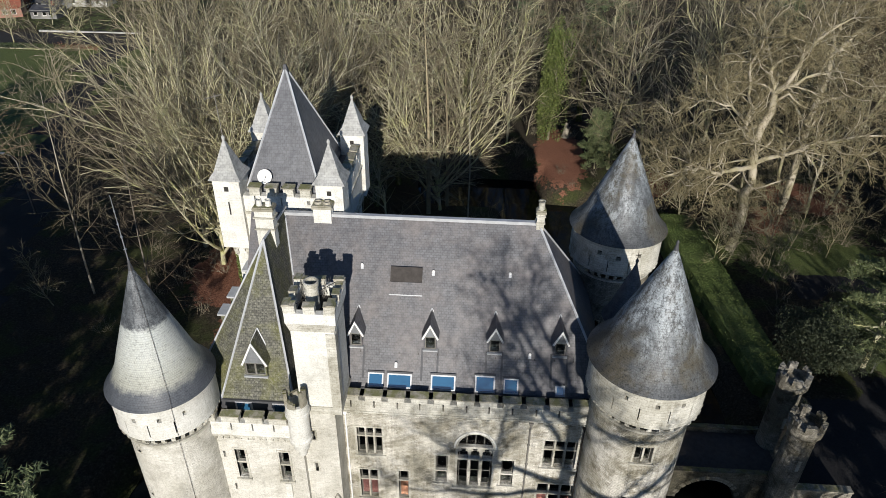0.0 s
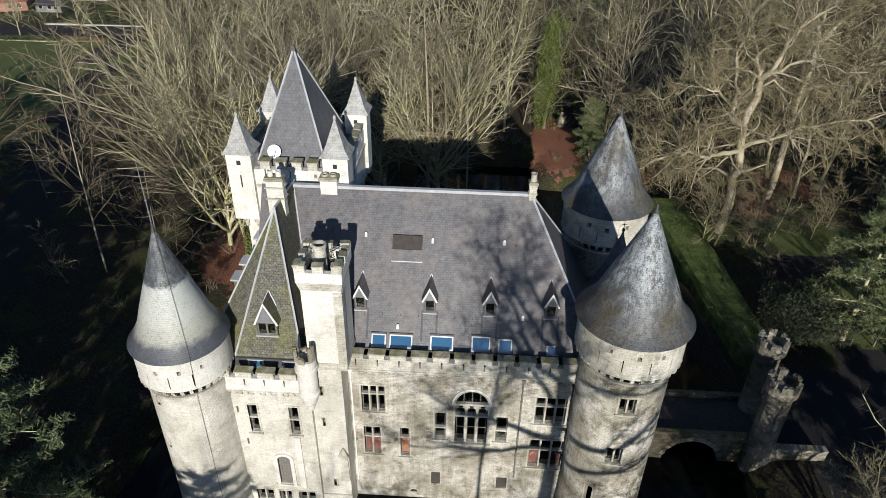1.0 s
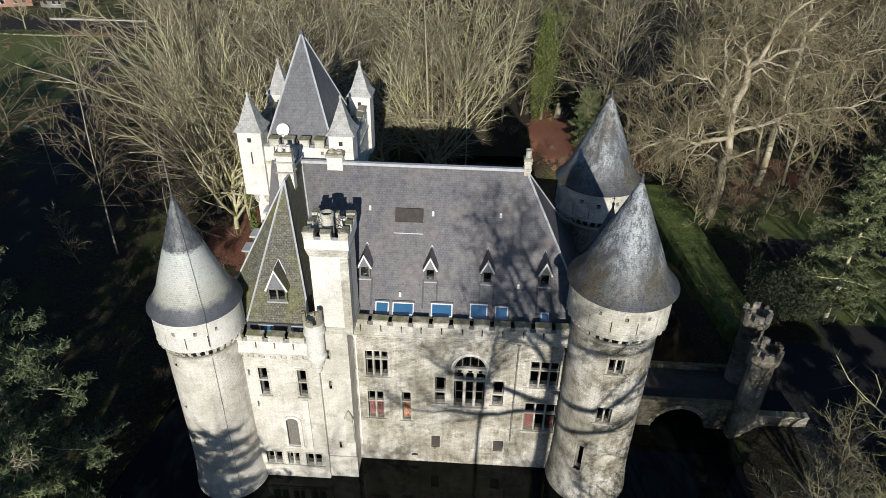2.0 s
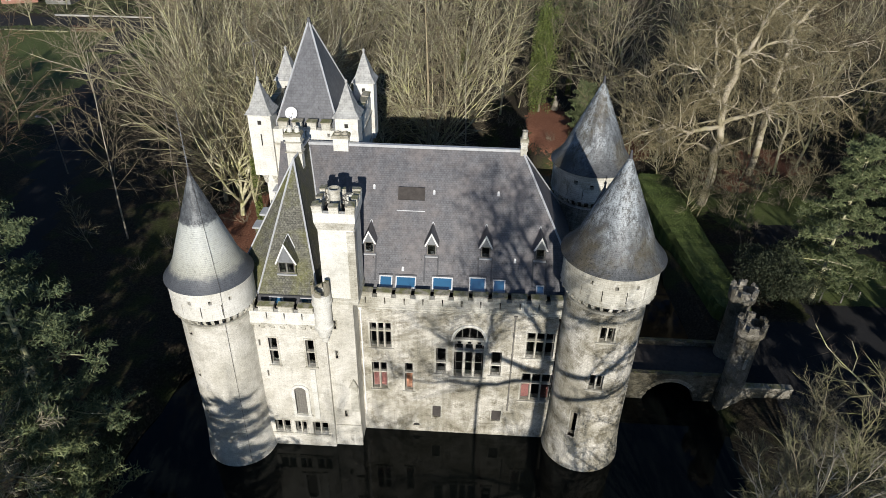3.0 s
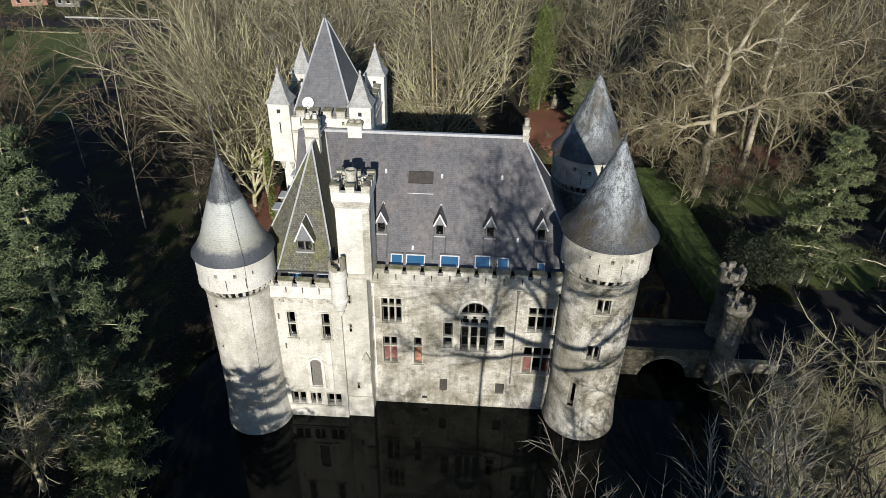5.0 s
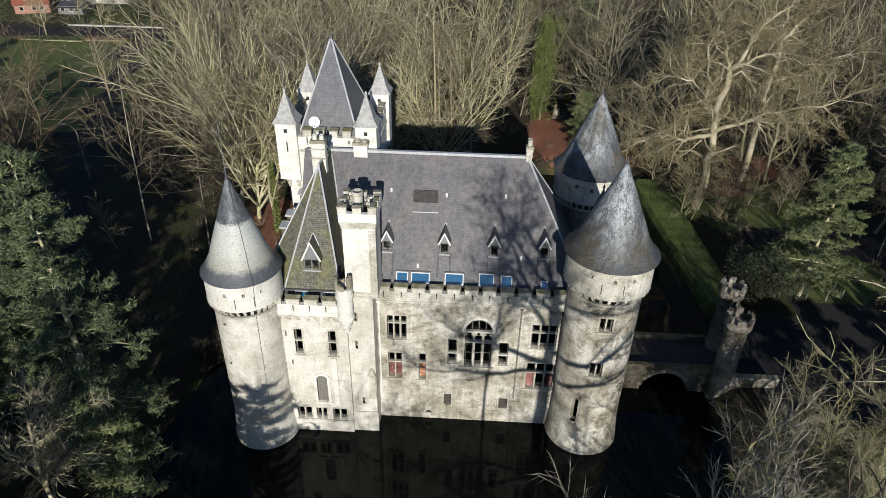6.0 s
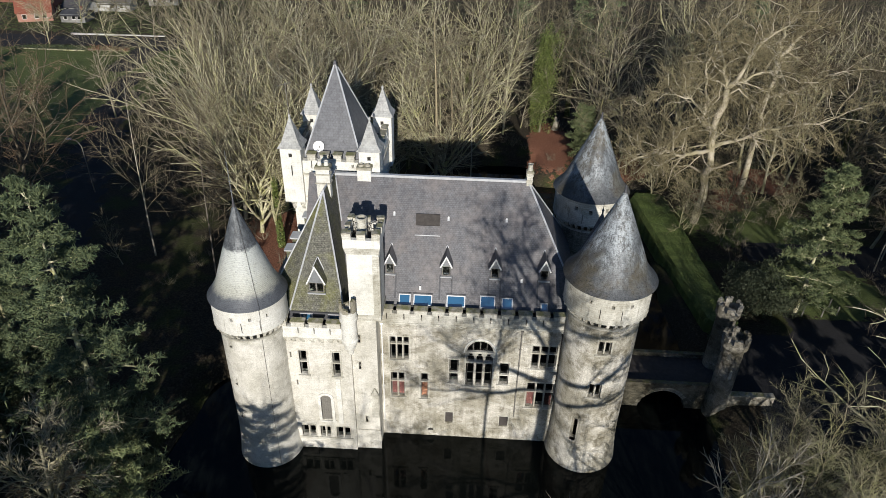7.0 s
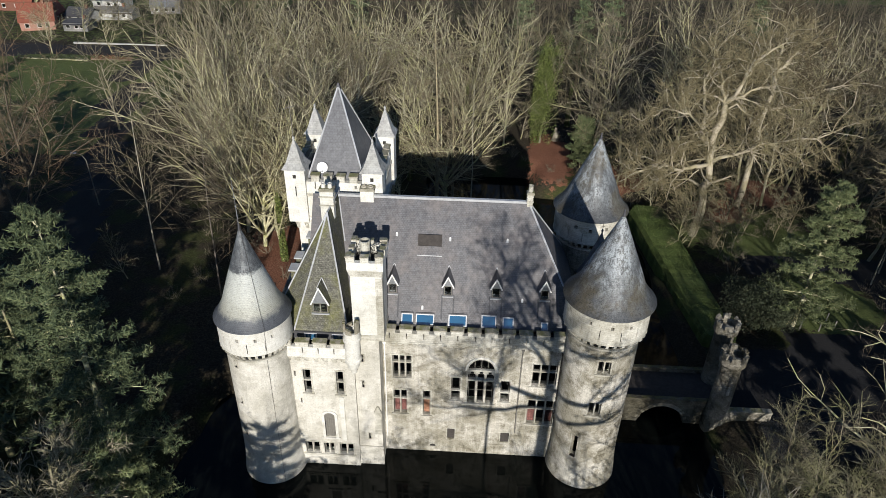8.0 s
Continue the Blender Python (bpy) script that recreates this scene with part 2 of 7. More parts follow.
def leaf_material(name, c1, c2, c3, rough=0.6):
    m, nt, b = mat(name, c1, rough, 0, 0.3)
    geo = nt.nodes.new("ShaderNodeNewGeometry")
    col = ramp(nt, geo.outputs["Random Per Island"], [(0.0, c1), (0.55, c2), (1.0, c3)])
    col = mix(nt, col, ramp(nt, noise_tex(nt, coords(nt), 0.5, 3.0), [(0.35, (0.6, 0.6, 0.6)), (0.65, (1.1, 1.1, 1.1))]), 0.7, "MULTIPLY")
    nt.links.new(col, b.inputs["Base Color"])
    return m


def bark_material(name, c1, c2, moss=None, scale=2.5):
    m, nt, b = mat(name, c1, 0.9, 0, 0.15)
    pos = coords(nt)
    col = ramp(nt, noise_tex(nt, pos, scale, 6.0, 0.7), [(0.35, c1), (0.65, c2)])
    if moss:
        col = mix(nt, col, moss, ramp(nt, noise_tex(nt, pos, 0.6, 4.0), [(0.45, (0, 0, 0)), (0.6, (0.8, 0.8, 0.8))]))
    info = nt.nodes.new("ShaderNodeObjectInfo")
    col = mix(nt, col, ramp(nt, info.outputs["Random"], [(0.0, (0.38, 0.34, 0.32)), (0.35, (0.75, 0.70, 0.64)), (0.7, (1.05, 1.03, 0.94)), (1.0, (1.40, 1.38, 1.18))]), 0.9, "MULTIPLY")
    nt.links.new(col, b.inputs["Base Color"])
    bump(nt, b, noise_tex(nt, pos, 9.0, 5.0), 0.5, 0.05)
    return m


BARK = bark_material("mossy_bark", (0.26, 0.245, 0.185), (0.54, 0.515, 0.41), (0.34, 0.34, 0.175))
NEAR_BARK = bark_material("dark_grey_bark", (0.18, 0.165, 0.13), (0.43, 0.40, 0.315), (0.27, 0.26, 0.15))
GREEN_BARK = bark_material("algae_green_bark", (0.25, 0.235, 0.165), (0.47, 0.44, 0.33), (0.29, 0.285, 0.16))
LARCH_BARK = bark_material("larch_bark", (0.22, 0.19, 0.13), (0.38, 0.33, 0.23))
TWIG = bark_material("bare_twigs", (0.13, 0.112, 0.085), (0.29, 0.26, 0.20))
FAR_TWIG = bark_material("far_twigs", (0.15, 0.135, 0.105), (0.36, 0.33, 0.25), (0.26, 0.26, 0.16), 0.09)
RED_TWIG = bark_material("reddish_twigs", (0.14, 0.118, 0.088), (0.27, 0.235, 0.172))
PLANE_BARK = bark_material("pale_plane_bark", (0.48, 0.45, 0.36), (0.74, 0.70, 0.58), (0.40, 0.38, 0.24), 1.2)
PLANE_TWIG = bark_material("ochre_twigs", (0.15, 0.128, 0.08), (0.31, 0.27, 0.175))
PALE_TWIG = bark_material("pale_grey_twigs", (0.22, 0.20, 0.17), (0.38, 0.35, 0.30))
DARK_BARK = bark_material("dark_bark", (0.10, 0.09, 0.07), (0.20, 0.18, 0.14))
RUSSET_TWIG = bark_material("russet_twigs", (0.15, 0.105, 0.07), (0.28, 0.20, 0.135))
OLIVE_TWIG = bark_material("olive_twigs", (0.16, 0.148, 0.105), (0.34, 0.315, 0.225), (0.24, 0.24, 0.12))
# Hatch felt; also a shade-dark colour for bridge deck and blocked windows.
HATCH_AND_SHADE = plain_material("brown_felt_and_shade", (0.05, 0.044, 0.04), (0.075, 0.066, 0.06), 3.0, 0.9)
OLD_PAINT = plain_material("old_white_wall", (0.45, 0.44, 0.41), (0.55, 0.54, 0.50), 1.0, 0.8)
BIRCH_BARK = bark_material("birch_bark", (0.24, 0.225, 0.19), (0.42, 0.40, 0.35))
FIR_NEEDLES = leaf_material("blue_green_needles", (0.06, 0.084, 0.046), (0.11, 0.142, 0.07), (0.20, 0.23, 0.11))
PINE_NEEDLES = leaf_material("yellow_green_needles", (0.10, 0.125, 0.058), (0.16, 0.19, 0.085), (0.25, 0.28, 0.13))
HOLLY_LEAVES = leaf_material("dark_glossy_leaves", (0.03, 0.042, 0.022), (0.05, 0.062, 0.032), (0.085, 0.095, 0.055), 0.6)
IVY_LEAVES = leaf_material("ivy_leaves", (0.06, 0.085, 0.02), (0.11, 0.14, 0.035), (0.19, 0.21, 0.07), 0.5)
HEDGE_LEAVES = leaf_material("hedge_leaves", (0.065, 0.095, 0.026), (0.11, 0.15, 0.042), (0.18, 0.22, 0.07), 0.55)
RED_LEAVES = leaf_material("withered_leaves", (0.12, 0.055, 0.035), (0.2, 0.10, 0.06), (0.3, 0.17, 0.10), 0.7)
PINK_BRICK = plain_material("pinkish_brick", (0.30, 0.15, 0.11), (0.38, 0.21, 0.16), 1.2, 0.9)
GREY_WALL = plain_material("grey_render", (0.20, 0.195, 0.18), (0.28, 0.27, 0.25), 0.8, 0.9)
BRICK_RED = plain_material("red_brick", (0.15, 0.065, 0.045), (0.2, 0.09, 0.065), 1.5, 0.9)
ROOF_TILE = plain_material("orange_tile", (0.19, 0.06, 0.04), (0.26, 0.09, 0.055), 1.5, 0.8)


# ---- mesh helpers ----
class Geo:
    """A mesh in the making: vertices, faces and UVs in metres."""

    def __init__(self):
        self.v, self.f, self.uv = [], [], []

    def face(self, pts, uvs=None):
        n0 = len(self.v)
        pts = [Vector(p) for p in pts]
        self.v += [tuple(p) for p in pts]
        self.f.append(tuple(range(n0, n0 + len(pts))))
        if uvs is None:
            n = Vector((0, 0, 0))
            for i, p in enumerate(pts):
                n += p.cross(pts[(i + 1) % len(pts)])
            n = n.normalized() if n.length > 1e-9 else Vector((0, 0, 1))
            t = Vector((0, 0, 1)).cross(n)
            t = t.normalized() if t.length > 0.05 else Vector((1, 0, 0))
            s = n.cross(t)
            uvs = [(p.dot(t), p.dot(s)) for p in pts]
        self.uv += uvs
        return self

    def hexa(self, a):
        """Eight corners: four below, counter-clockwise from above, and four above."""
        for i in ((3, 2, 1, 0), (4, 5, 6, 7), (0, 1, 5, 4), (1, 2, 6, 5), (2, 3, 7, 6), (3, 0, 4, 7)):
            self.face([a[k] for k in i])
        return self

    def box(self, x0, x1, y0, y1, z0, z1, m=None):
        a = [(x0, y0, z0), (x1, y0, z0), (x1, y1, z0), (x0, y1, z0), (x0, y0, z1), (x1, y0, z1), (x1, y1, z1), (x0, y1, z1)]
        return self.hexa([m @ Vector(p) for p in a] if m else a)

    def tapered(self, c, a, b, z0, z1):
        """A box with half sizes a below and b above, around the centre c (x, y)."""
        pts = []
        for (hx, hy), z in ((a, z0), (b, z1)):
            pts += [(c[0] - hx, c[1] - hy, z), (c[0] + hx, c[1] - hy, z), (c[0] + hx, c[1] + hy, z), (c[0] - hx, c[1] + hy, z)]
        return self.hexa(pts)

    def revolve(self, profile, c, segs=48, a0=0.0, a1=2 * math.pi, wob=0.0):
        """Turns a profile of (radius, z) round the centre; counter-clockwise profiles (going up) face outwards."""
        rr = max(p[0] for p in profile)
        lens = [0.0]
        for p, q in zip(profile, profile[1:]):
            lens.append(lens[-1] + math.hypot(q[0] - p[0], q[1] - p[1]))
        for i in range(segs):
            ta, tb = a0 + (a1 - a0) * i / segs, a0 + (a1 - a0) * (i + 1) / segs
            for k in range(len(profile) - 1):
                (r0, z0), (r1, z1) = profile[k], profile[k + 1]
                pts = [(c[0] + r0 * math.cos(ta), c[1] + r0 * math.sin(ta), z0), (c[0] + r0 * math.cos(tb), c[1] + r0 * math.sin(tb), z0),
                       (c[0] + r1 * math.cos(tb), c[1] + r1 * math.sin(tb), z1), (c[0] + r1 * math.cos(ta), c[1] + r1 * math.sin(ta), z1)]
                uvs = [(ta * rr, lens[k]), (tb * rr, lens[k]), (tb * rr, lens[k + 1]), (ta * rr, lens[k + 1])]
                if r1 < 1e-4:
                    pts, uvs = pts[:3], uvs[:3]
                elif r0 < 1e-4:
                    pts, uvs = pts[1:], uvs[1:]
                self.face(pts, uvs)
        return self

    def tube(self, pts, radii, sides=6, caps=True):
        rings = []
        pts = [Vector(p) for p in pts]
        for i, p in enumerate(pts):
            d = (pts[min(i + 1, len(pts) - 1)] - pts[max(i - 1, 0)]).normalized()
            u = d.cross(Vector((0.3, 0.9, 0.2))).normalized()
            w = d.cross(u)
            r = radii[i] if isinstance(radii, (list, tuple)) else radii
            rings.append([p + r * (math.cos(2 * math.pi * k / sides) * u + math.sin(2 * math.pi * k / sides) * w) for k in range(sides)])
        for a, b in zip(rings, rings[1:]):
            for k in range(sides):
                self.face([a[k], a[(k + 1) % sides], b[(k + 1) % sides], b[k]])
        if caps:
            self.face(rings[0][::-1])
            self.face(rings[-1])
        return self

    def grid_wall(self, us, zs, holes, depth, fn, closed=False):
        """A thick wall over the lines us and zs, less its holes (u0, u1, z0, z1); fn(u, z, d) lays it into the world."""
        us = sorted(set([round(u, 4) for u in us] + [round(u, 4) for h in holes for u in h[:2] if us[0] < u < us[-1]]))
        zs = sorted(set([round(z, 4) for z in zs] + [round(z, 4) for h in holes for z in h[2:] if zs[0] < z < zs[-1]]))
        nu, nz = len(us) - 1, len(zs) - 1

        def solid(i, j):
            if j < 0 or j >= nz:
                return False
            if closed:
                i %= nu
            elif i < 0 or i >= nu:
                return False
            u, z = (us[i] + us[i + 1]) / 2, (zs[j] + zs[j + 1]) / 2
            return not any(h[0] < u < h[1] and h[2] < z < h[3] for h in holes)

        for i in range(nu):
            for j in range(nz):
                if not solid(i, j):
                    continue
                u0, u1, z0, z1 = us[i], us[i + 1], zs[j], zs[j + 1]
                P = lambda u, z, d: fn(u, z, d)
                self.face([P(u0, z0, 0), P(u1, z0, 0), P(u1, z1, 0), P(u0, z1, 0)], [(u0, z0), (u1, z0), (u1, z1), (u0, z1)])
                self.face([P(u1, z0, depth), P(u0, z0, depth), P(u0, z1, depth), P(u1, z1, depth)], [(u1, z0), (u0, z0), (u0, z1), (u1, z1)])
                for di, dj, a, b in ((-1, 0, (u0, z1), (u0, z0)), (1, 0, (u1, z0), (u1, z1)), (0, -1, (u0, z0), (u1, z0)), (0, 1, (u1, z1), (u0, z1))):
                    if not solid(i + di, j + dj):
                        self.face([P(*b, 0), P(*a, 0), P(*a, depth), P(*b, depth)], [(b[0], b[1]), (a[0], a[1]), (a[0] + depth, a[1]), (b[0] + depth, b[1])])
        return self

    def mesh(self, name, smooth=False, weld=True):
        me = bpy.data.meshes.new(name)
        me.from_pydata(self.v, [], self.f)
        uv = me.uv_layers.new(name="UVMap")
        uv.data.foreach_set("uv", [c for p in self.uv for c in p])
        if smooth:
            bm = bmesh.new()
            bm.from_mesh(me)
            bmesh.ops.remove_doubles(bm, verts=bm.verts, dist=0.0005)
            bm.to_mesh(me)
            bm.free()
            me.polygons.foreach_set("use_smooth", [True] * len(me.polygons))
            me.set_sharp_from_angle(angle=radians(35))
        return me


def thing(name, base, label, category, group="", kind=""):
    ob = new(name)
    ob.empty_display_size = 0.5
    ob.matrix_basis = Matrix.Translation(base)
    return tagged(ob, label, category, group, kind)


def part(name, geo, material, parent, label="", smooth=False):
    me = geo if isinstance(geo, bpy.types.Mesh) else geo.mesh(name, smooth)
    if not me.materials:
        me.materials.append(material)
    ob = new(name, me)
    root = parent
    shift = Vector((0, 0, 0))
    while root is not None:
        shift += root.matrix_basis.translation
        root = root.parent
    ob.parent = parent
    ob.matrix_parent_inverse = Matrix.Translation(-shift) if parent.parent is None else Matrix.Identity(4)
    return tagged(ob, label)


def placed(name, me, m, parent, label=""):
    """Another part on the same mesh, at the world pose m."""
    ob = new(name, me)
    ob.parent = parent
    shift = parent.matrix_basis.translation if parent.parent is None else Vector((0, 0, 0))
    ob.matrix_parent_inverse = Matrix.Translation(-shift)
    ob.matrix_basis = m
    return tagged(ob, label)


def structure(name, geo, material, label, category, smooth=False):
    me = geo.mesh(name, smooth)
    me.materials.append(material)
    return tagged(new(name, me), label, category, "", "structure")


def shared(geo, material, name, smooth=False):
    me = geo.mesh(name, smooth)
    me.materials.append(material)
    return me


rng = random.Random(7)


def wall_fn(origin, angle):
    """A flat wall that starts at origin and runs along the angle (degrees); depth goes to its left-hand side."""
    ca, sa = math.cos(radians(angle)), math.sin(radians(angle))
    return lambda u, z, d: (origin[0] + u * ca - d * sa, origin[1] + u * sa + d * ca, z)


def wall_pose(origin, angle, u=0.0, z=0.0):
    """Local axes of that wall: x along it, y into it, z up."""
    return Matrix.Translation(Vector(wall_fn(origin, angle)(u, z, 0))) @ Matrix.Rotation(radians(angle), 4, "Z")


# ---- windows ----
def local_box(geo, m, x0, x1, y0, y1, z0, z1):
    return geo.box(x0, x1, y0, y1, z0, z1, m)


def cross_window(parent, m, w, h, cols=2, split=(0.62,), label="", shutter=None, sill=True, surround=0.14, shut_cols=None):
    """A stone cross window in an opening w by h whose lower middle is at the pose m; splits are parts of its height."""
    fr = Geo()
    t = surround
    local_box(fr, m, -w / 2 - t, -w / 2, -0.045, 0.2, -0.02, h + t)
    local_box(fr, m, w / 2, w / 2 + t, -0.045, 0.2, -0.02, h + t)
    local_box(fr, m, -w / 2, w / 2, -0.045, 0.2, h, h + t)
    win = part("window", fr, ASHLAR, parent, label)
    if sill:
        s = Geo()
        local_box(s, m, -w / 2 - t - 0.05, w / 2 + t + 0.05, -0.16, 0.22, -0.16, -0.025)
        part("sill", s, ASHLAR, win)
    cw = w / cols
    for i in range(1, cols):
        g = Geo()
        local_box(g, m, -w / 2 + i * cw - 0.06, -w / 2 + i * cw + 0.06, 0.06, 0.24, 0, h)
        part("mullion", g, ASHLAR, win)
    for s in split:
        g = Geo()
        local_box(g, m, -w / 2, w / 2, 0.05, 0.235, h * s - 0.065, h * s + 0.065)
        part("transom", g, ASHLAR, win)
    rows = [0.0, *split, 1.0]
    for i in range(cols):
        for r0, r1 in zip(rows, rows[1:]):
            x0, x1, z0, z1 = -w / 2 + i * cw + 0.05, -w / 2 + (i + 1) * cw - 0.05, h * r0 + 0.05, h * r1 - 0.05
            g = Geo()
            local_box(g, m, x0, x1, 0.27, 0.285, z0, z1)
            p = part("pane", g, GLASS, win)
            lit = shutter and r0 == 0.0 and (shut_cols is None or i in shut_cols)
            p.visible_shadow = not lit
            b = Geo()
            for a in ((x0, x0 + 0.05, z0, z1), (x1 - 0.05, x1, z0, z1), (x0 + 0.05, x1 - 0.05, z0, z0 + 0.05), (x0 + 0.05, x1 - 0.05, z1 - 0.05, z1)):
                local_box(b, m, a[0], a[1], 0.25, 0.30, a[2], a[3])
            part("casement", b, GREY_WOOD, win)
            if lit:
                k = Geo()
                local_box(k, m, x0, x1, 0.33, 0.36, z0, z1)
                part("curtain", k, shutter, win, "dull red curtain" if shutter is RED_PAINT else "faded orange blind")
    return win


def slit(parent, m, w=0.16, h=0.9, depth=0.3):
    """The splayed stone edge of an arrow slit."""
    g = Geo()
    local_box(g, m, -w / 2 - 0.1, -w / 2, -0.03, depth, -0.06, h + 0.06)
    local_box(g, m, w / 2, w / 2 + 0.1, -0.03, depth, -0.06, h + 0.06)
    local_box(g, m, -w / 2, w / 2, -0.03, depth, h, h + 0.06)
    local_box(g, m, -w / 2, w / 2, -0.03, depth, -0.06, 0)
    return part("slit_frame", g, ASHLAR, parent)


# ---- battlements ----
def merlon_mesh(w, th, h, cap=0.16, over=0.07):
    """A merlon with a weathered, sloping cap; its foot is in the middle."""
    g = Geo()
    g.box(-w / 2, w / 2, -th / 2, th / 2, 0, h)
    body = g.mesh("merlon")
    body.materials.append(ASHLAR)
    c = Geo()
    b = over
    c.hexa([(-w / 2 - b, -th / 2 - b, h), (w / 2 + b, -th / 2 - b, h), (w / 2 + b, th / 2 + b, h), (-w / 2 - b, th / 2 + b, h),
            (-w / 2 - b, -th / 2 - b, h + cap * 0.55), (w / 2 + b, -th / 2 - b, h + cap * 0.55), (w / 2 + b, th / 2 + b, h + cap), (-w / 2 - b, th / 2 + b, h + cap)])
    cm = c.mesh("coping_stone")
    cm.materials.append(COPING)
    return body, cm


def battlement(parent, origin, angle, length, z, n, gap=0.45, th=0.4, h=0.62, out=0.2, first=True):
    """n merlons on a straight parapet, each with its coping stone; gaps in between."""
    w = (length - gap * (n - 1 if first else n)) / n
    body, cap = merlon_mesh(w, th, h)
    for i in range(n):
        u = (0 if first else gap / 2) + w / 2 + i * (w + gap)
        m = wall_pose(origin, angle, u, z) @ Matrix.Translation((0, th / 2 - out, rng.uniform(-0.02, 0.02))) @ Matrix.Rotation(rng.uniform(-0.008, 0.008), 4, "Z")
        a = placed("merlon", body, m, parent)
        k = placed("coping_stone", cap, m @ pose(0, 0, rng.uniform(0, 0.02), rng.uniform(-1, 1), rng.uniform(-0.8, 0.8), 0), parent)


def corbel_mesh(w=0.26, out=0.32, h=0.7):
    """A two-step quarter-round corbel; its top back edge is in the middle."""
    g = Geo()
    prof = [(0, -h), (-out * 0.45, -h * 0.72), (-out * 0.5, -h * 0.5), (-out * 0.95, -h * 0.28), (-out, 0), (0, 0)]
    k = len(prof)
    for i in range(k):
        a, b = prof[i], prof[(i + 1) % k]
        g.face([(-w / 2, a[0], a[1]), (w / 2, a[0], a[1]), (w / 2, b[0], b[1]), (-w / 2, b[0], b[1])])
    g.face([(-w / 2, p[0], p[1]) for p in prof])
    g.face([(w / 2, p[0], p[1]) for p in prof][::-1])
    me = g.mesh("corbel")
    me.materials.append(ASHLAR)
    return me


def corbel_table(parent, origin, angle, length, z, n, out=0.32, h=0.7, arches=True, w=0.26):
    """A row of corbels that carries a parapet, with small pointed arches between them."""
    me = corbel_mesh(w, out, h)
    step = length / n
    for i in range(n + 1):
        placed("corbel", me, wall_pose(origin, angle, i * step, z), parent)
    if arches:
        g = Geo()
        a = step - w
        for s in (-1, 1):
            g.hexa([(s * a / 2 - (0 if s > 0 else 0), -out, -h * 0.55), (s * a / 2, -out + 0.2, -h * 0.55), (s * a / 2, -out + 0.2, -h * 0.55), (s * a / 2, -out, -h * 0.55),
                    (0, -out, 0), (0, -out + 0.2, 0), (s * a / 2, -out + 0.2, 0), (s * a / 2, -out, 0)] if s > 0 else
                   [(s * a / 2, -out, -h * 0.55), (s * a / 2, -out, -h * 0.55), (s * a / 2, -out + 0.2, -h * 0.55), (s * a / 2, -out + 0.2, -h * 0.55),
                    (s * a / 2, -out, 0), (0, -out, 0), (0, -out + 0.2, 0), (s * a / 2, -out + 0.2, 0)])
        ar = g.mesh("corbel_arch")
        ar.materials.append(ASHLAR)
        for i in range(n):
            placed("corbel_arch", ar, wall_pose(origin, angle, (i + 0.5) * step, z), parent)


# ---- the round towers ----
def ring_points(c, r, angle):
    """The pose on a round wall at an angle (degrees, -90 faces south): x along it, y inwards."""
    a = radians(angle)
    return Matrix.Translation((c[0] + r * math.cos(a), c[1] + r * math.sin(a), 0)) @ Matrix.Rotation(a + math.pi / 2, 4, "Z")


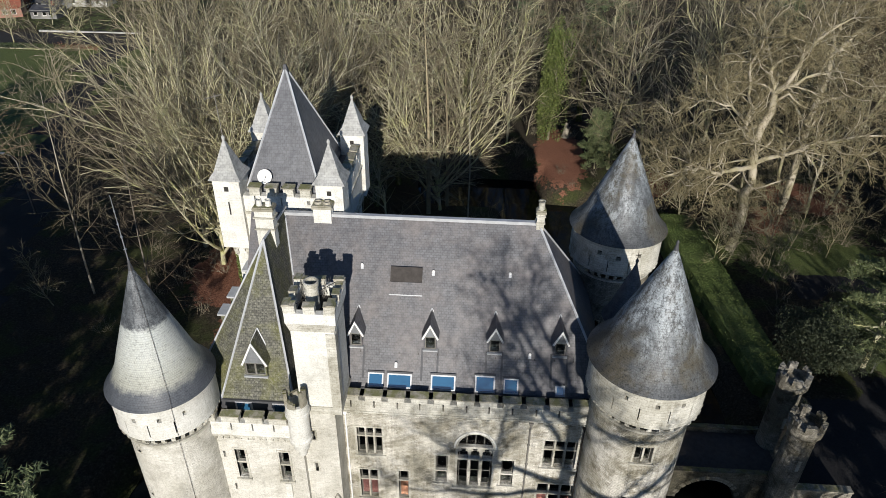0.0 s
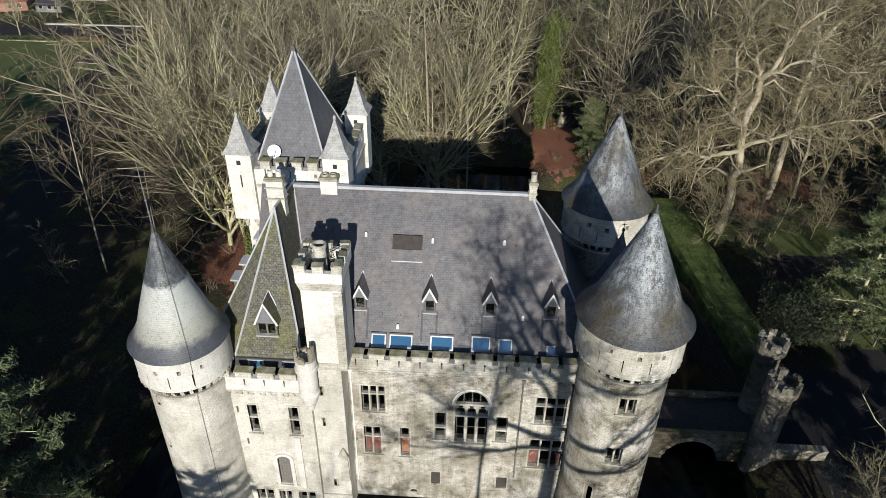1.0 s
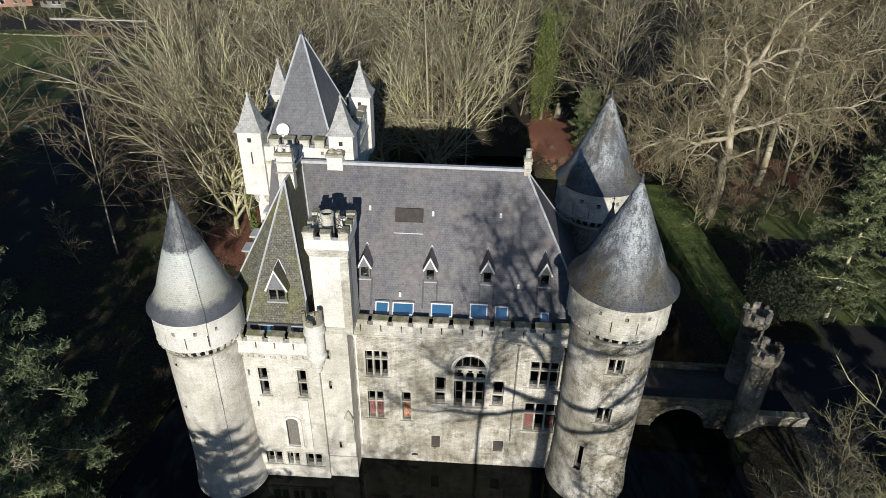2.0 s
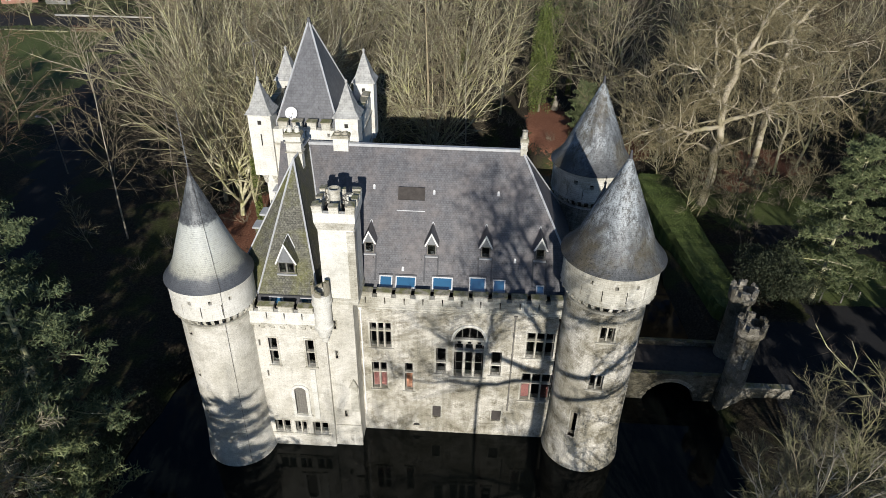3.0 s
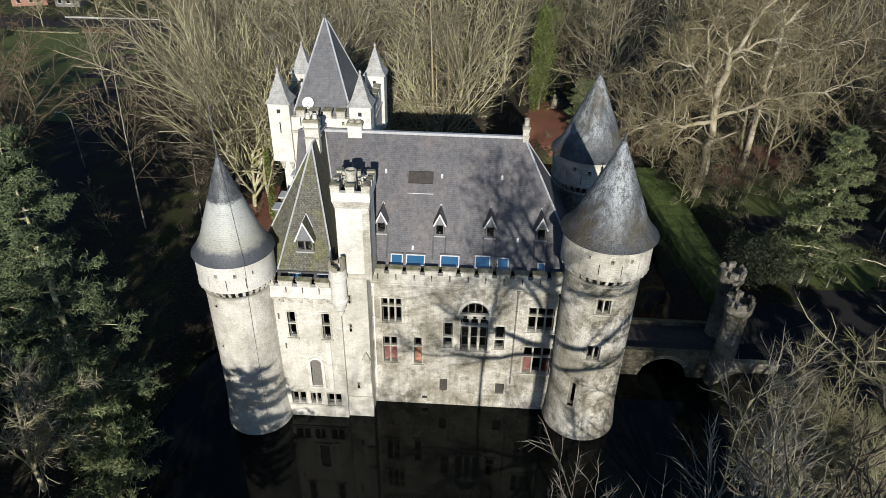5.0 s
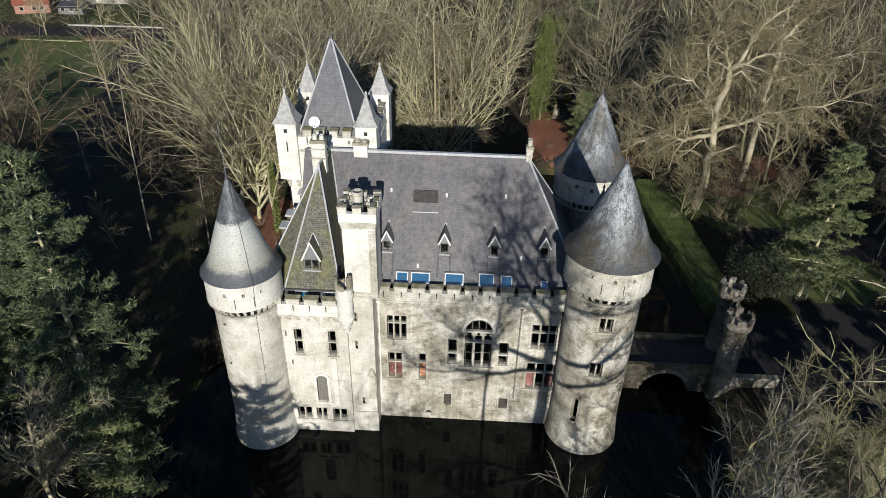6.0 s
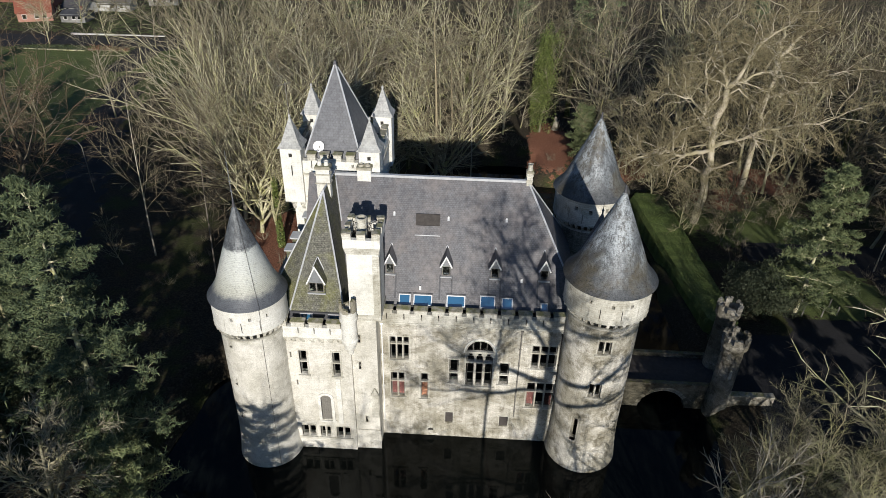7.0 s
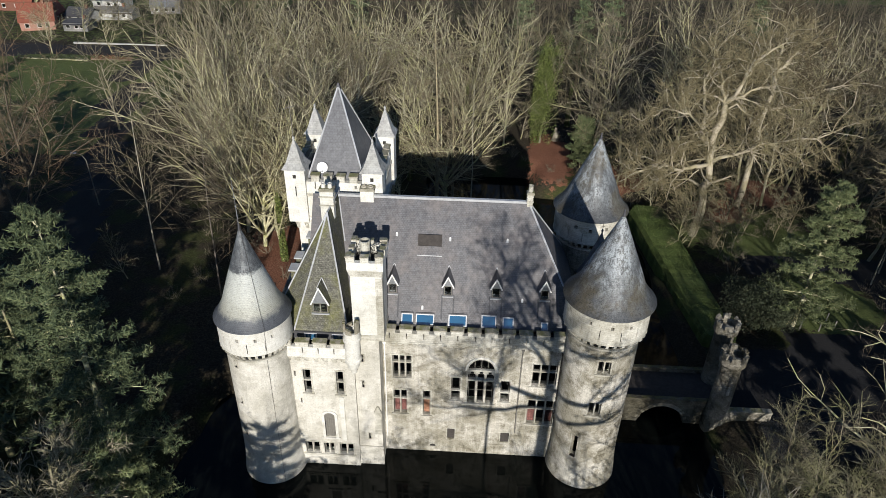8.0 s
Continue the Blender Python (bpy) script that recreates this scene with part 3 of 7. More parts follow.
def round_tower(label, c, r_foot, r, z_head, r_head, z_eave, r_eave, z_apex, holes, head_slits, wins, group, rub, flare=0.75, pole=0.0, slate=None):
    t = thing("round_tower", (c[0], c[1], 0), label, "castle tower", group)
    R = r

    def fn(u, z, d):
        a = u / R
        k = 1.0 - min(max(z / 4.5, 0), 1)
        rr = r + (r_foot - r) * k * k - d
        return (c[0] + rr * math.cos(a), c[1] + rr * math.sin(a), z)

    us = [R * 2 * math.pi * i / 56 - R * math.pi for i in range(57)]
    zs = [-1.5, 0, 0.8, 1.6, 2.6, 3.6, 4.5, 7, 10, 13, z_head - 0.9]
    cut = []
    for ang, z0, w, h in holes:
        u = R * radians(ang)
        cut.append((u - w / 2, u + w / 2, z0, z0 + h))
    g = Geo().grid_wall(us, zs, cut, 0.7, fn, True)
    part("shaft", g, rub, t, smooth=False)
    for ang, z0, w, h in holes:
        m = ring_points(c, r, ang) @ Matrix.Translation((0, 0.0, z0))
        if w > 0.7:
            cross_window(t, m @ Matrix.Translation((0, 0.1, 0)), w, h, 2, (), sill=True)
        else:
            slit(t, m @ Matrix.Translation((0, 0.02, 0)), w, h)
    # corbelled head
    g = Geo()
    g.revolve([(r - 0.1, z_head - 0.95), (r + 0.06, z_head - 0.9), (r + 0.08, z_head - 0.72), (r - 0.1, z_head - 0.7)], c, 56)
    part("string_course", g, ASHLAR, t)
    n = 34
    me = corbel_mesh(0.22, r_head - r + 0.02, 0.62)
    for i in range(n):
        placed("corbel", me, ring_points(c, r + 0.02, i * 360 / n) @ Matrix.Translation((0, 0, z_head)), t)
    RH = r_head

    def fh(u, z, d):
        a = u / RH
        return (c[0] + (r_head - d) * math.cos(a), c[1] + (r_head - d) * math.sin(a), z)

    cut = [(RH * radians(a) - w / 2, RH * radians(a) + w / 2, z0, z0 + h) for a, z0, w, h in head_slits]
    us = [RH * 2 * math.pi * i / 56 - RH * math.pi for i in range(57)]
    part("head", Geo().grid_wall(us, [z_head, (z_head + z_eave) / 2, z_eave + 0.1], cut, 0.5, fh, True), WHITE_ASHLAR if rub is PALE_RUBBLE else ASHLAR, t)
    part("head_floor", Geo().revolve([(r_head - 0.3, z_head + 0.02), (0.0, z_head + 0.03)], c, 32), DARK_ROOM, t)
    # slated cone with a bell-cast foot
    h = z_apex - z_eave
    prof = [(r_eave - 0.12, z_eave - 0.10), (r_eave, z_eave - 0.03), (r_eave * 0.88, z_eave + h * 0.055), (r_eave * (flare - 0.03) + 0.02, z_eave + h * 0.16), (r_eave * flare * 0.81, z_eave + h * 0.30)]
    top = prof[-1]
    for k in range(1, 7):
        prof.append((top[0] * (1 - k / 6) + 0.05 * (k / 6), top[1] + (z_apex - 0.3 - top[1]) * k / 6))
    g = Geo().revolve(prof, c, 64)
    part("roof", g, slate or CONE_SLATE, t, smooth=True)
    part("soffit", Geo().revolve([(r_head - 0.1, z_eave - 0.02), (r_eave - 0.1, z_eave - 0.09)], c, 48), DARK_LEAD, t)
    f = Geo().revolve([(0.16, z_apex - 0.75), (0.13, z_apex - 0.4), (0.07, z_apex - 0.1), (0.09, z_apex), (0.03, z_apex + 0.12), (0.0, z_apex + 0.14)], c, 12)
    fin = part("finial", f, DARK_LEAD, t)
    if pole:
        part("spike", Geo().tube([(c[0], c[1], z_apex + 0.1), (c[0], c[1], z_apex + pole)], [0.035, 0.018], 6), ZINC, fin)
        for k in range(1, 5):
            z = z_apex + pole * k / 5.2
            part("collar", Geo().revolve([(0.02, z - 0.07), (0.11 - 0.012 * k, z), (0.02, z + 0.07)], c, 8), ZINC, fin)
    return t


# ---- ground and water ----
def moat_edge(x, y):
    """Signed distance-like value: below zero in the moat, above it on land."""
    wob = 1.2 * noise.noise(Vector((x * 0.07, y * 0.07, 1.3))) + 0.5 * noise.noise(Vector((x * 0.25, y * 0.25, 4.3)))
    def rect(x0, x1, y0, y1):
        dx, dy = max(x0 - x, x - x1), max(y0 - y, y - y1)
        return max(dx, dy) if max(dx, dy) < 0 or min(dx, dy) < 0 else math.hypot(max(dx, 0), max(dy, 0))
    front = rect(-27.5, 22.3, -21.0, 6.5)
    right = rect(4.0, 22.6, 0.0, 55.0)
    rear = rect(-9.0, 8.0, 52.0, 63.0)
    return min(front, right, rear) + wob


def ground_height(x, y):
    d = moat_edge(x, y)
    s = min(max((d + 0.6) / 2.6, 0), 1)
    s = s * s * (3 - 2 * s)
    far = min(max((math.hypot(x, y) - 60) / 80, 0), 1)
    base = 2.1 + 0.5 * noise.noise(Vector((x * 0.03, y * 0.03, 9.0))) + 0.12 * noise.noise(Vector((x * 0.3, y * 0.3, 2.0)))
    base += 1.2 * min(max((y - 55) / 20, 0), 1) * (1 - far * 0.5)
    return -1.6 + (base + 1.6) * s


def axis_lines(lo, hi, fine, a, b, far):
    out, p = [], a
    while p <= b:
        out.append(p)
        p += fine
    step, p = fine, a
    while p > lo:
        step = min(step * 1.25, far)
        p -= step
        out.append(p)
    step, p = fine, b
    while p < hi:
        step = min(step * 1.25, far)
        p += step
        out.append(p)
    return sorted(out)


def zone_colour(x, y):
    """Red: fallen leaves; green: grass; blue: the drive."""
    def blob(cx, cy, rx, ry):
        return max(0.0, 1.25 - math.hypot((x - cx) / rx, (y - cy) / ry))
    litter = max(blob(-28, 32, 7, 9), blob(-24, 22, 4, 7), blob(12.6, 67, 5.0, 13), blob(47, 57, 8, 6), blob(38, 50, 6, 5), blob(24, 60, 6, 6))
    grass = max(blob(43.2, 25.0, 9.6, 8.6), blob(40, 43, 13, 11))
    if x < -68 and 60 < y < 119:
        grass = 0.75
    if x < -66 and 131 <= y <= 183:
        grass = 0.45
    if (x < -66 and y > 183) or y > 215:
        grass = 0.9
    drive = 1.0 if x > 29 and 0 < y < 36 and math.hypot((x - 42.5) / 8.6, (y - 25.5) / 7.2) > 1 and not (x < 36 and y > 16) else 0.0
    if 24 < x < 40 and abs(y - 7.3) < 2.2:
        drive = 1.0
    # the village street beyond the field, and the lane that leads to it
    if x < -60 and abs(y - (125.5 + 0.1 * (x + 100))) < 4.2:
        drive = 1.0
    if y < 122 and abs(x - (-60.5 - 0.34 * (y - 40))) < 3.2 and y > 20:
        drive = 1.0
    return (min(litter, 1), min(grass, 1), min(drive, 1), 1)


def build_ground():
    xs = axis_lines(-2500, 2500, 1.6, -62, 66, 250)
    ys = axis_lines(-2500, 2600, 1.6, -46, 96, 250)
    verts = [(x, y, ground_height(x, y)) for y in ys for x in xs]
    nx = len(xs)
    faces = [(j * nx + i, j * nx + i + 1, (j + 1) * nx + i + 1, (j + 1) * nx + i) for j in range(len(ys) - 1) for i in range(nx - 1)]
    me = bpy.data.meshes.new("ground")
    me.from_pydata(verts, [], faces)
    col = me.color_attributes.new("zone", "FLOAT_COLOR", "POINT")
    col.data.foreach_set("color", [c for v in verts for c in zone_colour(v[0], v[1])])
    me.polygons.foreach_set("use_smooth", [True] * len(faces))
    me.materials.append(GROUND)
    tagged(new("ground", me), "park ground with soil, grass and fallen leaves", "ground", "", "structure")


build_ground()
structure("water", Geo().face([(-60, -60, 0), (60, -60, 0), (60, 80, 0), (-60, 80, 0)]), WATER, "dark still water of the castle moat", "moat")


# ---- the main hall ----
hall = thing("main_hall", (-1, 7, 0), "pale limestone castle hall with steep slate roof", "castle wing")
FX0, FX1, PAR = -9.0, 7.2, 14.85
OPEN = [(-8.15, -6.42, 9.62, 12.2), (-8.13, -6.87, 5.05, 8.0), (-5.38, -4.68, 4.95, 8.05), (-2.78, -1.95, 7.12, 9.85), (-1.28, 1.12, 6.88, 12.15),
        (1.76, 2.62, 7.2, 9.72), (4.5, 6.72, 9.3, 11.9), (4.4, 6.88, 4.52, 7.55), (-3.02, -2.3, 1.85, 3.25), (2.13, 2.95, 1.75, 3.05), (-4.72, -4.1, 0.65, 1.12)]
facade = (FX0, 0.0)
front = wall_fn(facade, 0)
g = Geo().grid_wall([0, FX1 - FX0], [-1.5, PAR - 1.0], [(a - FX0, b - FX0, c, d) for a, b, c, d in OPEN], 0.8, front)
part("wall", g, RUBBLE, hall, "rough limestone front wall")
for a, b, c, d, cols, split, sh, sc in ((-8.15, -6.42, 9.62, 12.2, 3, (0.66,), None, None), (-8.13, -6.87, 5.05, 8.0, 2, (0.62,), RED_PAINT, None), (-5.38, -4.68, 4.95, 8.05, 1, (0.64,), ORANGE_PAINT, None),
                                        (-2.78, -1.95, 7.12, 9.85, 1, (0.4,), None, None), (1.76, 2.62, 7.2, 9.72, 1, (0.4,), None, None),
                                        (4.5, 6.72, 9.3, 11.9, 3, (0.64,), None, None), (4.4, 6.88, 4.52, 7.55, 3, (0.62,), RED_PAINT, (0, 2))):
    cross_window(hall, wall_pose(facade, 0, (a + b) / 2 - FX0, c), b - a, d - c, cols, split, shutter=sh, shut_cols=sc)
# bricked-up cellar lights and a drain
for a, b, c, d in ((-3.02, -2.3, 1.85, 3.25), (2.13, 2.95, 1.75, 3.05)):
    g = Geo().box(a, b, 0.14, 0.4, c, d)
    # Fill coloured dark brown so that the recess reads as shaded.
    w = part("blocked_window", g, HATCH_AND_SHADE, hall, "blocked-up small window")
    g = Geo()
    m = wall_pose(facade, 0, (a + b) / 2 - FX0, c)
    k = (b - a) / 2
    local_box(g, m, -k - 0.12, -k, -0.03, 0.14, -0.1, d - c + 0.12)
    local_box(g, m, k, k + 0.12, -0.03, 0.14, -0.1, d - c + 0.12)
    local_box(g, m, -k, k, -0.03, 0.14, d - c, d - c + 0.12)
    part("stone_frame", g, ASHLAR, w)
g = Geo()
for k in range(8):
    a0, a1 = math.pi * k / 8, math.pi * (k + 1) / 8
    pts = []
    for y in (-0.05, 0.25):
        pts.append([(-4.41 + r * math.cos(a), y, 0.78 + r * 0.9 * math.sin(a)) for r, a in ((0.31, a0), (0.47, a0), (0.47, a1), (0.31, a1))])
    g.face(pts[0])
    g.face([pts[0][3], pts[0][0], pts[1][0], pts[1][3]])
    g.face([pts[0][1], pts[0][2], pts[1][2], pts[1][1]])
dr = part("drain_arch", g, ASHLAR, hall, "small arched drain opening")
# Near-black block painted as the darkness inside the drain hole.
part("drain_grate", Geo().box(-4.66, -4.16, -0.02, 0.2, 0.72, 1.0), DARK_ROOM, dr)


def great_window(parent, x0, x1, z0, z1):
    """The arched hall window: three tall lights, a band of tracery and a glazed pointed head."""
    w, cx = x1 - x0, (x0 + x1) / 2
    zs = z1 - 1.35
    g = Geo()
    t = 0.16
    g.box(x0 - t, x0, -0.07, 0.3, z0 - 0.02, zs)
    g.box(x1, x1 + t, -0.07, 0.3, z0 - 0.02, zs)
    n = 14
    arc = lambda r, k: (cx + (w / 2 + r) * math.cos(math.pi * k / n), zs + (z1 - zs + r) * math.sin(math.pi * k / n))
    for k in range(n):
        a, b, c, d = arc(0, k), arc(t, k), arc(t, k + 1), arc(0, k + 1)
        g.hexa([(a[0], -0.07, a[1]), (b[0], -0.07, b[1]), (b[0], 0.3, b[1]), (a[0], 0.3, a[1]), (d[0], -0.07, d[1]), (c[0], -0.07, c[1]), (c[0], 0.3, c[1]), (d[0], 0.3, d[1])])
    win = part("great_window", g, ASHLAR, parent, "arched stone window with three tall lights and tracery")
    # masonry between the arch and its square opening
    sp = Geo()
    for k in range(n):
        a, d = arc(t * 0.5, k), arc(t * 0.5, k + 1)
        zt = z1 + 0.02
        if min(a[1], d[1]) < zt:
            pts = [(a[0], min(a[1], zt)), (a[0], zt), (d[0], zt), (d[0], min(d[1], zt))]
            if abs(pts[0][0]-pts[2][0]) > 1e-4:
                xa, xb = max(min(a[0], x1), x0), max(min(d[0], x1), x0)
                if xa - xb > 1e-3:
                    sp.hexa([(xb, 0.0, min(d[1], zt)), (xa, 0.0, min(a[1], zt)), (xa, 0.5, min(a[1], zt)), (xb, 0.5, min(d[1], zt)), (xb, 0.0, zt), (xa, 0.0, zt), (xa, 0.5, zt), (xb, 0.5, zt)])
    part("spandrel", sp, RUBBLE, win)
    # hood mould
    hd = Geo()
    for k in range(n):
        a, b, c, d = arc(t, k), arc(t + 0.12, k), arc(t + 0.12, k + 1), arc(t, k + 1)
        hd.hexa([(a[0], -0.13, a[1]), (b[0], -0.13, b[1]), (b[0], 0.0, b[1]), (a[0], 0.0, a[1]), (d[0], -0.13, d[1]), (c[0], -0.13, c[1]), (c[0], 0.0, c[1]), (d[0], 0.0, d[1])])
    part("hood_mould", hd, WHITE_ASHLAR, win)
    s = Geo().box(x0 - 0.3, x1 + 0.3, -0.22, 0.3, z0 - 0.22, z0 - 0.03)
    part("sill", s, ASHLAR, win)
    zt0, zt1 = z0 + (z1 - z0) * 0.52, z0 + (z1 - z0) * 0.735
    cw = w / 3
    for i in (1, 2):
        part("mullion", Geo().box(x0 + i * cw - 0.09, x0 + i * cw + 0.09, 0.0, 0.26, z0, zt1), ASHLAR, win)
    for z in (zt0, zt1):
        part("transom", Geo().box(x0, x1, -0.02, 0.255, z - 0.08, z + 0.10), ASHLAR, win)
    for i in range(3):
        xc = x0 + (i + 0.5) * cw
        # trefoil heads: a stone plate with a stepped opening
        tr = Geo()
        zb, top = zt1 - 0.62, zt1 - 0.08
        for s in (-1, 1):
            e = xc + s * cw / 2
            for za, zb2, wd in ((zb + 0.12, zb + 0.22, 0.14), (zb + 0.22, zb + 0.36, 0.26), (zb + 0.36, zb + 0.46, 0.20), (zb + 0.46, top, 0.36)):
                tr.box(min(e, e - s * wd), max(e, e - s * wd), 0.06, 0.2, za, zb2)
        part("tracery", tr, ASHLAR, win)
        for a, b in ((z0 + 0.04, zt0 - 0.08), (zt0 + 0.1, zt1 - 0.08)):
            p = part("pane", Geo().box(xc - cw / 2 + 0.09, xc + cw / 2 - 0.09, 0.28, 0.295, a, b), GLASS, win)
            fr = Geo()
            for q in ((xc - cw / 2 + 0.09, xc - cw / 2 + 0.14, a, b), (xc + cw / 2 - 0.14, xc + cw / 2 - 0.09, a, b), (xc - cw / 2 + 0.14, xc + cw / 2 - 0.14, a, a + 0.05), (xc - cw / 2 + 0.14, xc + cw / 2 - 0.14, (a + b) / 2 - 0.02, (a + b) / 2 + 0.02)):
                fr.box(q[0], q[1], 0.26, 0.31, q[2], q[3])
            part("casement", fr, GREY_WOOD, win)
    hg = Geo()
    hg.face([(arc(0, k)[0], 0.28, arc(0, k)[1]) for k in range(n + 1)] + [(x0, 0.28, zt1 + 0.1), (x1, 0.28, zt1 + 0.1)])
    p = part("pane", hg, GLASS, win)
    bars = Geo()
    for i in (-1, 0, 1):
        bars.box(cx + i * w / 4 - 0.03, cx + i * w / 4 + 0.03, 0.22, 0.29, zt1 + 0.1, zs + (z1 - zs) * math.sqrt(max(0, 1 - (i / 2) ** 2)))
    part("glazing_bars", bars, GREY_WOOD, win)


great_window(hall, -1.28, 1.12, 6.88, 12.15)
# blind relieving arch beside the great window
g = Geo()
for k in range(8):
    a0, a1 = math.pi * k / 8, math.pi * (k + 1) / 8
    q = [(-2.37 + r * math.cos(a), 10.35 + r * 1.05 * math.sin(a)) for r, a in ((0.46, a0), (0.6, a0), (0.6, a1), (0.46, a1))]
    g.hexa([(q[0][0], -0.025, q[0][1]), (q[1][0], -0.025, q[1][1]), (q[1][0], 0.05, q[1][1]), (q[0][0], 0.05, q[0][1]), (q[3][0], -0.025, q[3][1]), (q[2][0], -0.025, q[2][1]), (q[2][0], 0.05, q[2][1]), (q[3][0], 0.05, q[3][1])])
part("relieving_arch", g, ASHLAR, hall)
# parapet on a moulded cornice
g = Geo()
g.box(FX0, FX1, -0.10, 0.2, PAR - 1.24, PAR - 1.08)
g.box(FX0, FX1, -0.22, 0.2, PAR - 1.08, PAR - 0.96)
part("cornice", g, ASHLAR, hall)
me = corbel_mesh(0.30, 0.16, 0.26)
for i in range(26):
    placed("corbel", me, wall_pose(facade, 0, 0.35 + i * 0.62, PAR - 1.22), hall)
SL = [(0.6 + i * 1.5 + d, 0.6 + i * 1.5 + d + 0.1, PAR - 0.62, PAR + 0.0) for i, d in ((k, 0.02 * (k % 3)) for k in range(10))]
g = Geo().grid_wall([0, FX1 - FX0], [PAR - 0.96, PAR], SL, 0.45, wall_fn((FX0, -0.18), 0))
part("parapet", g, ASHLAR, hall, "pale parapet with narrow slits")
battlement(hall, (FX0 + 0.1, -0.18), 0, FX1 - FX0 - 0.2, PAR, 11, 0.42, 0.45, 0.42, 0.0)
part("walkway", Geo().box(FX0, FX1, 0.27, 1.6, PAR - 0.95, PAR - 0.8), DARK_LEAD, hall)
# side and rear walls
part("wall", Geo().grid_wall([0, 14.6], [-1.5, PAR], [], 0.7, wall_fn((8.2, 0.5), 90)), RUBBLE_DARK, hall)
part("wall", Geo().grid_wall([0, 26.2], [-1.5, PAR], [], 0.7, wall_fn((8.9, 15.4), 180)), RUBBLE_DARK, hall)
# Floors and backing wall, coloured near black to read as unlit rooms.
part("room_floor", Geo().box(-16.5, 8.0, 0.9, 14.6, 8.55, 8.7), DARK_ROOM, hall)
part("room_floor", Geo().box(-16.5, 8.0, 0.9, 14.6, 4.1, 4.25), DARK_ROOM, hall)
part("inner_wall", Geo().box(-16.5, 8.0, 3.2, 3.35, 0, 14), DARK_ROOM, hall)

# roof: front and back slopes and the hipped end
SLOPE = 1.37
zr = lambda y: 15.2 + SLOPE * (y - 1.2)
EY0, EY1, RY, RZ = 1.0, 14.5, 7.72, zr(7.72)
RL, RR, EX = -13.7, 3.45, 8.6
ez = zr(EY0)
bx = EX
g = Geo()
F = [(-16.0, EY0, ez), (bx, EY0, ez), (RR, RY, RZ), (RL - 2.3, RY, RZ)]
g.face(F)
B = [(bx, EY1, ez), (-16.0, EY1, ez), (RL - 2.3, RY, RZ), (RR, RY, RZ)]
g.face(B)
g.face([(bx, EY0, ez), (bx, EY1, ez), (RR, RY, RZ)])
roof = part("roof", g, SLATE, hall, "dark grey slate roof with brownish patches")
part("roof_underside", Geo().face([(-16, EY0, ez - 0.15), (-16, EY1, ez - 0.15), (bx, EY1, ez - 0.15), (bx, EY0, ez - 0.15)]), DARK_ROOM, hall)
part("ridge_capping", Geo().box(RL, RR, RY - 0.16, RY + 0.16, RZ - 0.12, RZ + 0.1), LEAD, roof, "pale lead ridge capping")
part("hip_capping", Geo().tube([(RR, RY, RZ + 0.02), (bx, EY0, ez + 0.02)], 0.09, 6), LEAD, roof)
part("hip_capping", Geo().tube([(RR, RY, RZ + 0.02), (bx, EY1, ez + 0.02)], 0.09, 6), LEAD, roof)
g = Geo()
for x0, x1 in ((-8.6, 6.8),):
    g.box(x0, x1, EY0 - 0.1, EY0 + 0.12, ez - 0.1, ez + 0.03)
part("gutter", g, DARK_LEAD, roof)


def roof_pose(x, y):
    """On the front slope: x along it, y up the slope, z out of it."""
    return Matrix.Translation((x, y, zr(y))) @ Matrix.Rotation(math.atan(SLOPE), 4, "X")


